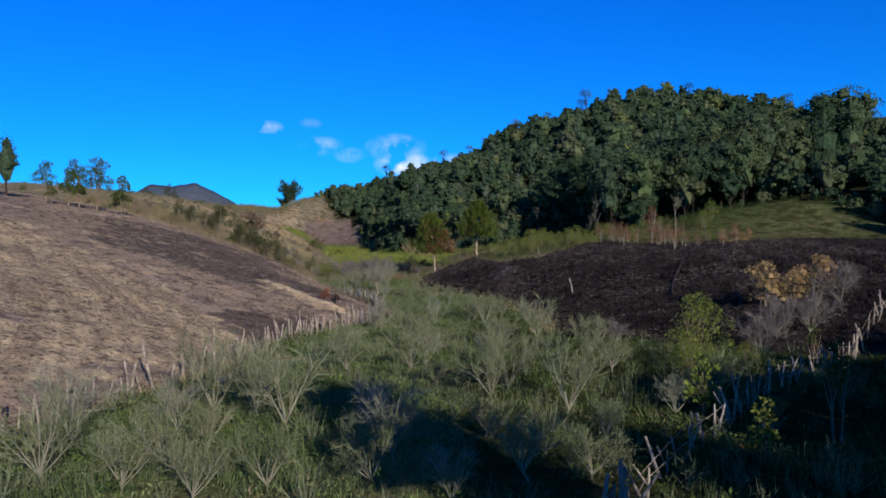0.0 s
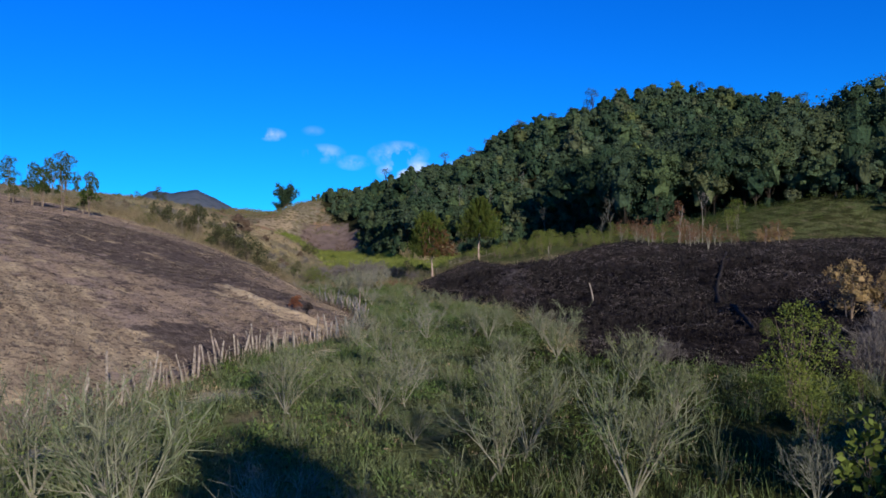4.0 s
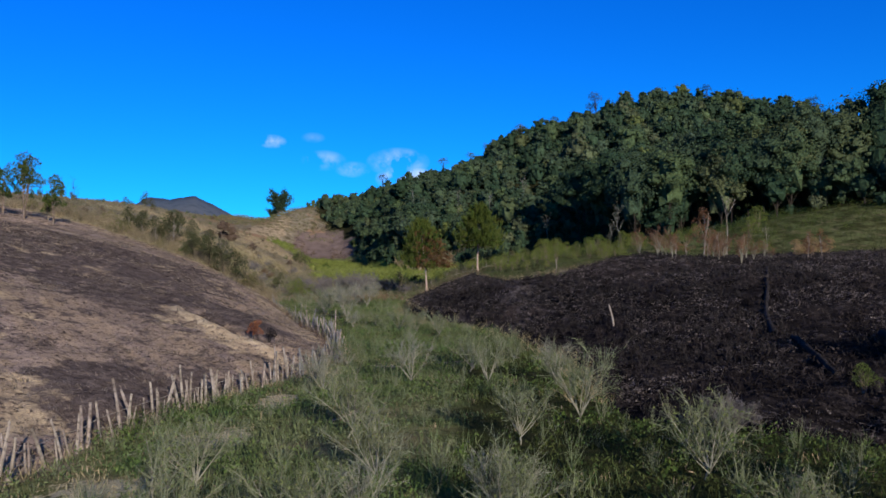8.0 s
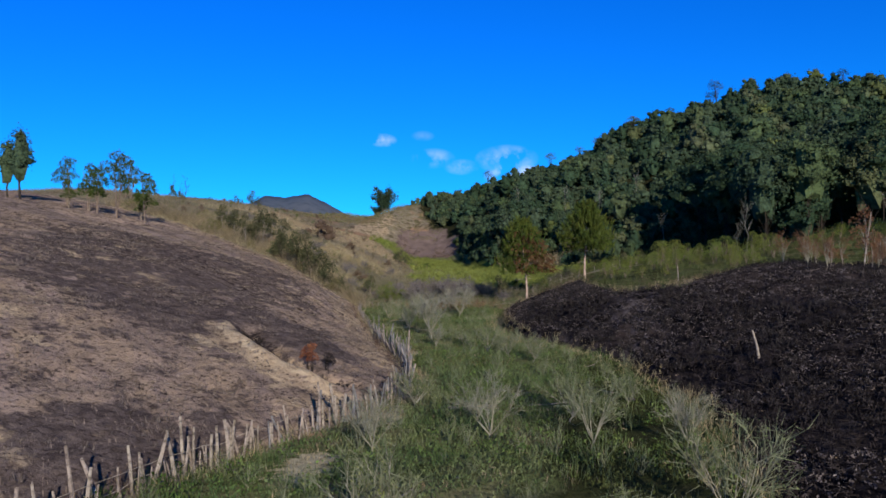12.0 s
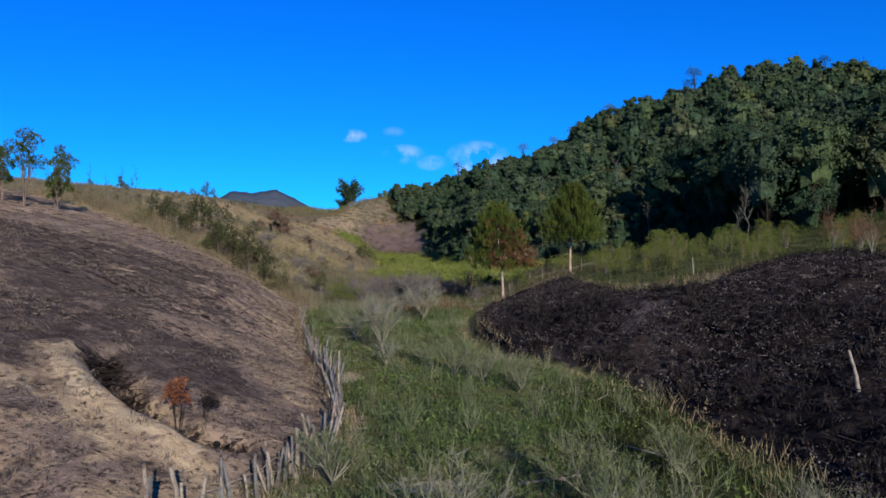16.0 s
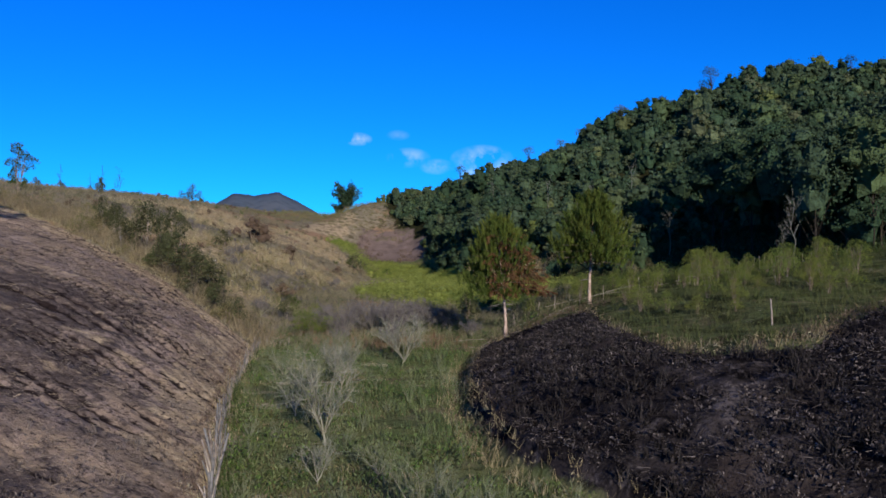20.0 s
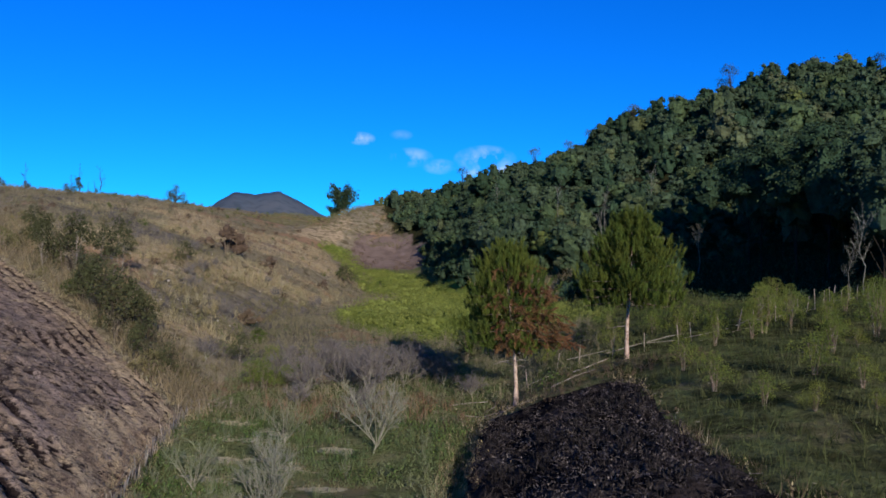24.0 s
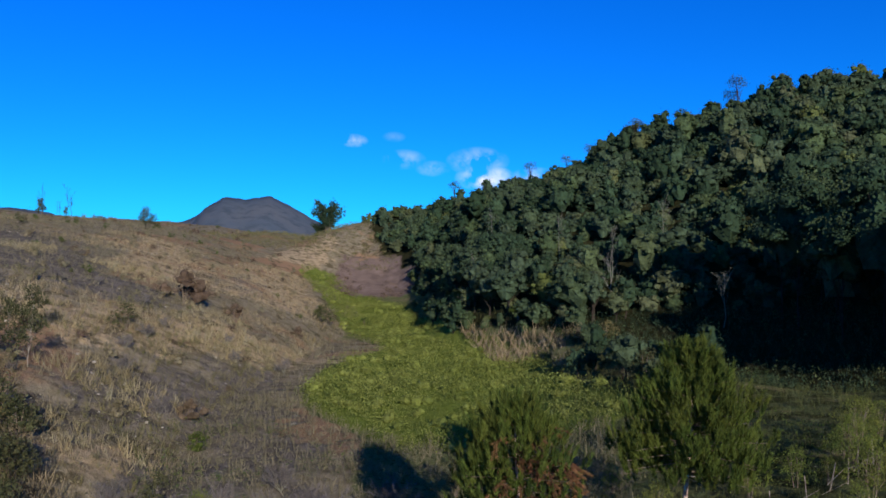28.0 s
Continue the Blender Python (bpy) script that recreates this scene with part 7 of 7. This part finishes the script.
# shelf above the eastern burn
shelf = lambda x, y: (x > east_x(y) + 2) & (y > burn_border_east(x) + 0.6) & (x < wood_x(y) + 2) & (x < 62)
p, r = spread(61, -6, 62, 82, 150, 0.75, shelf)
scatter("shelf_scrub", [herb(25, 20, 0.6, 0.3, 0.11, 0.4), tuft(26, 14, 0.5, 0.5, 0.045), tuft(27, 14, 0.7, 0.5, 0.04)], p, M_SHELF, "green and tan weeds on the shelf above the burnt mound", "weeds", r.uniform(0.6, 1.3, len(p)), r.uniform(0, 6.28, len(p)))
p, r = spread(62, 4, 62, 108, 150, 1.5, lambda x, y: shelf(x, y) & (noise2(x, y, 9, 51) > 0.1) & (y > 112))
scatter("shelf_brush", [herb(28, 60, 1.0, 1.3, 0.14, 0.5), herb(29, 50, 0.9, 1.0, 0.14, 0.5)], p, M_LEAF, "light green brush in front of the forest", "brush", r.uniform(0.6, 1.25, len(p)), r.uniform(0, 6.28, len(p)))
# corner beyond the second fence: the weeds' dark colour deepens its shade
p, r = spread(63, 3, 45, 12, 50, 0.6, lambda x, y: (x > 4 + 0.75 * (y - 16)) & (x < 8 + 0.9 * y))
scatter("corner_weeds", [herb(30, 8, 0.5, 0.25, 0.15, 0.5), tuft(31, 8, 0.5, 0.4, 0.05)], p, M_FOREST, "weeds in the corner beyond the fence, coloured dark for its shade", "weeds", r.uniform(0.6, 1.3, len(p)), r.uniform(0, 6.28, len(p)))

# ---- what the fires left ----
def bits(seed, n, wide, ln, thick, lift):
    rng = np.random.default_rng(seed)
    b = Build()
    for k in range(n):
        c = rng.normal(0, wide, 3) * [1, 1, 0] + [0, 0, rng.uniform(0.01, lift)]
        w = unit(rng.normal(size=3) * [1, 1, 0.35])
        b.tube([c - w * ln * 0.5, c + w * ln * 0.5], [thick, thick * 0.6], 3, False)
    return b.arrays()


burn_w = lambda x, y: (x < west_x(y) - 0.4) & (y < burn_border_west(x) - 0.5)
burn_e = lambda x, y: (x > east_x(y) + 0.6) & (y < burn_border_east(x) - 0.5) & (y > 42) & (x < 42)
p, r = spread(64, -42, -8, 22, 122, 0.62, lambda x, y: burn_w(x, y) & (noise2(x, y, 3.5, 52) + 0.5 * noise2(x, y, 1.2, 65) > 0.15))
scatter("burnt_stalks", [bits(32, 5, 0.26, 0.22, 0.007, 0.08), bits(33, 5, 0.3, 0.16, 0.007, 0.12)], p, M_CHAFF, "pale burnt stalks strewn over the western slope", "burnt stalks", r.uniform(0.7, 1.3, len(p)), r.uniform(0, 6.28, len(p)))
p, r = spread(65, -42, -8, 22, 122, 0.75, lambda x, y: burn_w(x, y) & (noise2(x, y, 2.5, 53) + 0.5 * noise2(x, y, 1.1, 66) > 0.15))
scatter("charred_clods", [bits(34, 5, 0.25, 0.16, 0.009, 0.06), bits(35, 4, 0.25, 0.2, 0.009, 0.1)], p, M_ASH, "charred clods and stubble on the western slope", "charred stubble", r.uniform(0.6, 1.4, len(p)), r.uniform(0, 6.28, len(p)))
p, r = spread(91, -36, -8, 40, 112, 0.8, lambda x, y: burn_w(x, y) & (noise2(x, y, 4, 98) + 0.6 * noise2(x, y, 1.4, 99) + 0.25 * (step01(y, 48, 54) - step01(y, 78, 86)) > 0.12))
scatter("burnt_tussocks", [tuft(100, 16, 0.26, 0.45, 0.12), herb(101, 16, 0.45, 0.18, 0.11, 0.4), tuft(102, 14, 0.2, 0.5, 0.14)], p, M_STUB, "dark brown burnt tussocks on the western slope", "burnt stubble", r.uniform(0.6, 1.3, len(p)), r.uniform(0, 6.28, len(p)))
def in_ditch(x, y):
    u, side = scar_place(x, y)
    return (u > 0.04) & (u < 0.92) & (side > 0.5) & (side < 1.5)


# dark stalks added to blacken the ditch where shade would lie
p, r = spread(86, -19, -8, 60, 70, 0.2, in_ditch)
scatter("ditch_char", [bits(88, 6, 0.14, 0.45, 0.014, 0.35), clods(89, 3, 0.14, 0.10)], p, M_ASH, "dark stalks filling the eroded ditch to stand for its shade", "charred brush", r.uniform(0.7, 1.3, len(p)), r.uniform(0, 6.28, len(p)))
p, r = spread(66, -6, 40, 42, 106, 0.48, burn_e)
scatter("charred_debris", [tuft(36, 14, 0.26, 0.36, 0.16), bits(37, 7, 0.3, 0.3, 0.011, 0.15), herb(38, 14, 0.3, 0.24, 0.12, 0.45)], p, M_ASH, "charred brush and clods covering the eastern mound", "charred brush", r.uniform(0.6, 1.4, len(p)), r.uniform(0, 6.28, len(p)))
p, r = spread(71, -6, 42, 44, 106, 1.7, lambda x, y: burn_e(x, y) & (noise2(x, y, 4, 63) > -0.25))
scatter("charred_heaps", [herb(50, 30, 0.6, 0.4, 0.13, 0.45), herb(51, 34, 0.8, 0.3, 0.12, 0.5), bits(52, 14, 0.4, 0.5, 0.011, 0.35)], p, M_ASH, "low heaps of charred brush on the eastern mound", "charred brush", r.uniform(0.6, 1.3, len(p)), r.uniform(0, 6.28, len(p)))
# reddish dead growth along the mound's rim
p, r = spread(72, -8, 24, 82, 116, 0.55, lambda x, y: (np.abs(y - burn_border_east(x) - 0.9) < 1.3 + 0.6 * noise2(x, y, 3, 64)) | ((np.abs(x - east_x(y) + 0.1) < 0.8) & (y > 74) & (y < 113)) | ((np.hypot((x + 0.4) / 5.0, (y - 109.6) / 3.2) < 1 + 0.4 * noise2(x, y, 2, 95)) & (y > 105)))
scatter("rim_deadgrowth", [herb(53, 14, 0.45, 0.4, 0.12, 0.35), wisp(54, 12, 0.6), tuft(55, 8, 0.5, 0.4, 0.05)], p, M_BROWN, "reddish-brown dead growth round the burnt mound's rim", "dead plants", r.uniform(0.6, 1.2, len(p)), r.uniform(0, 6.28, len(p)))
p, r = spread(82, -6, 36, 44, 106, 0.4, lambda x, y: burn_e(x, y) & (noise2(x, y, 2.2, 78) + 0.4 * noise2(x, y, 6, 79) > 0.25 - 0.5 * step01(y, 58, 72)))
scatter("ash_flakes", [herb(81, 14, 0.34, 0.16, 0.10, 0.55), herb(82, 12, 0.3, 0.24, 0.09, 0.5), bits(83, 5, 0.25, 0.26, 0.008, 0.2)], p, M_GREYASH, "pale grey ash flakes over the burnt mound", "ash", r.uniform(0.6, 1.4, len(p)), r.uniform(0, 6.28, len(p)))
p, r = spread(67, -6, 42, 42, 106, 2.2, lambda x, y: burn_e(x, y) & (noise2(x, y, 5, 54) > -0.1))
scatter("ash_stalks", [bits(39, 3, 0.3, 0.16, 0.006, 0.10), herb(40, 5, 0.3, 0.10, 0.09, 0.4)], p, M_CHAFF, "pale unburnt stalks among the charcoal", "burnt stalks", r.uniform(0.6, 1.3, len(p)), r.uniform(0, 6.28, len(p)))
# blackened tussocks
p, r = spread(90, -6, 34, 44, 106, 0.72, lambda x, y: burn_e(x, y) & (noise2(x, y, 3, 96) + 0.5 * noise2(x, y, 1.3, 97) > 0.0))
scatter("charred_tussocks", [tuft(97, 24, 0.5, 0.36, 0.12), tuft(98, 22, 0.42, 0.4, 0.14), herb(99, 26, 0.36, 0.45, 0.14, 0.4)], p, M_CHAR, "blackened tussocks standing over the burnt mound", "charred brush", r.uniform(0.6, 1.3, len(p)), r.uniform(0, 6.28, len(p)))


# ---- stumps and logs on the eastern mound ----
def log(label, pts, radius, mat, name="charred_log"):
    ob = thing(name, label, "log", "logs and stumps")
    b = Build()
    line = np.array([(x, y, float(ground_z(x, y)) + z) for x, y, z in pts])
    origin = line[0].copy()
    fine = np.linspace(0, len(line) - 1, 4 * len(line))
    line = np.stack([np.interp(fine, np.arange(len(line)), line[:, k]) for k in range(3)], 1)
    rng = np.random.default_rng(int(radius * 1000) + len(pts))
    line += rng.normal(0, min(0.03, 0.14 * radius), line.shape)
    b.tube(line - origin, np.linspace(radius, radius * 0.55, len(line)) * rng.uniform(0.8, 1.2, len(line)), 7)
    part("stem", b.mesh("stem", mat, True), ob)
    ob.location = origin
    return ob


log("long charred fallen trunk lying up the burnt mound", [(15.6, 58.9, 0.12), (16.8, 63, 0.15), (18.6, 67.5, 0.15), (20.9, 73.4, 0.3)], 0.17, M_CHAR)
log("charred log at the foot of the burnt mound", [(15.9, 57.4, 0.2), (15.2, 53.6, 0.16), (14.6, 50.4, 0.1)], 0.16, M_CHAR)
log("thick charred log in the burnt brush", [(19.4, 56.2, 0.25), (18.9, 53.5, 0.3), (18.0, 51.0, 0.15)], 0.2, M_CHAR)
log("pale standing broken stump on the burnt mound", [(9.3, 67.4, -0.1), (9.18, 67.4, 0.7), (9.0, 67.4, 1.5)], 0.075, M_PALE, "tree_stump")
log("thin white post on the burnt mound's crest", [(8.6, 91.4, -0.1), (8.55, 91.4, 1.2)], 0.05, M_PALE, "tree_stump")
for k, (x, y) in enumerate(((13.5, 62.5), (11.8, 71.5), (6.2, 84.5), (17.6, 78.5))):
    log("small charred stump on the burnt mound", [(x, y, -0.1), (x + 0.05, y, 0.35)], 0.12, M_CHAR, "tree_stump")
for k, (x, y, a) in enumerate(((-1.3, 61.0, 0.4), (3.2, 63, 2.0), (-4.5, 47, 1.0), (24, 100.2, 0.3), (-8.5, 112.4, 0.2), (-2.6, 110.9, 0.1), (-1.4, 112.6, 0.35), (-6.8, 109.6, 0.5), (-7.4, 110.6, -0.4), (-6.2, 111.2, 1.2), (-3.6, 108.6, 2.6), (15.5, 97.5, 0.1), (1.2, 70.5, 1.1))):
    log("weathered fallen branch in the grass", [(x, y, 0.06), (x + 1.2 * math.cos(a), y + 1.2 * math.sin(a), 0.12), (x + 2.4 * math.cos(a + 0.2), y + 2.4 * math.sin(a + 0.2), 0.1)], 0.04, M_PALE, "fallen_branch")
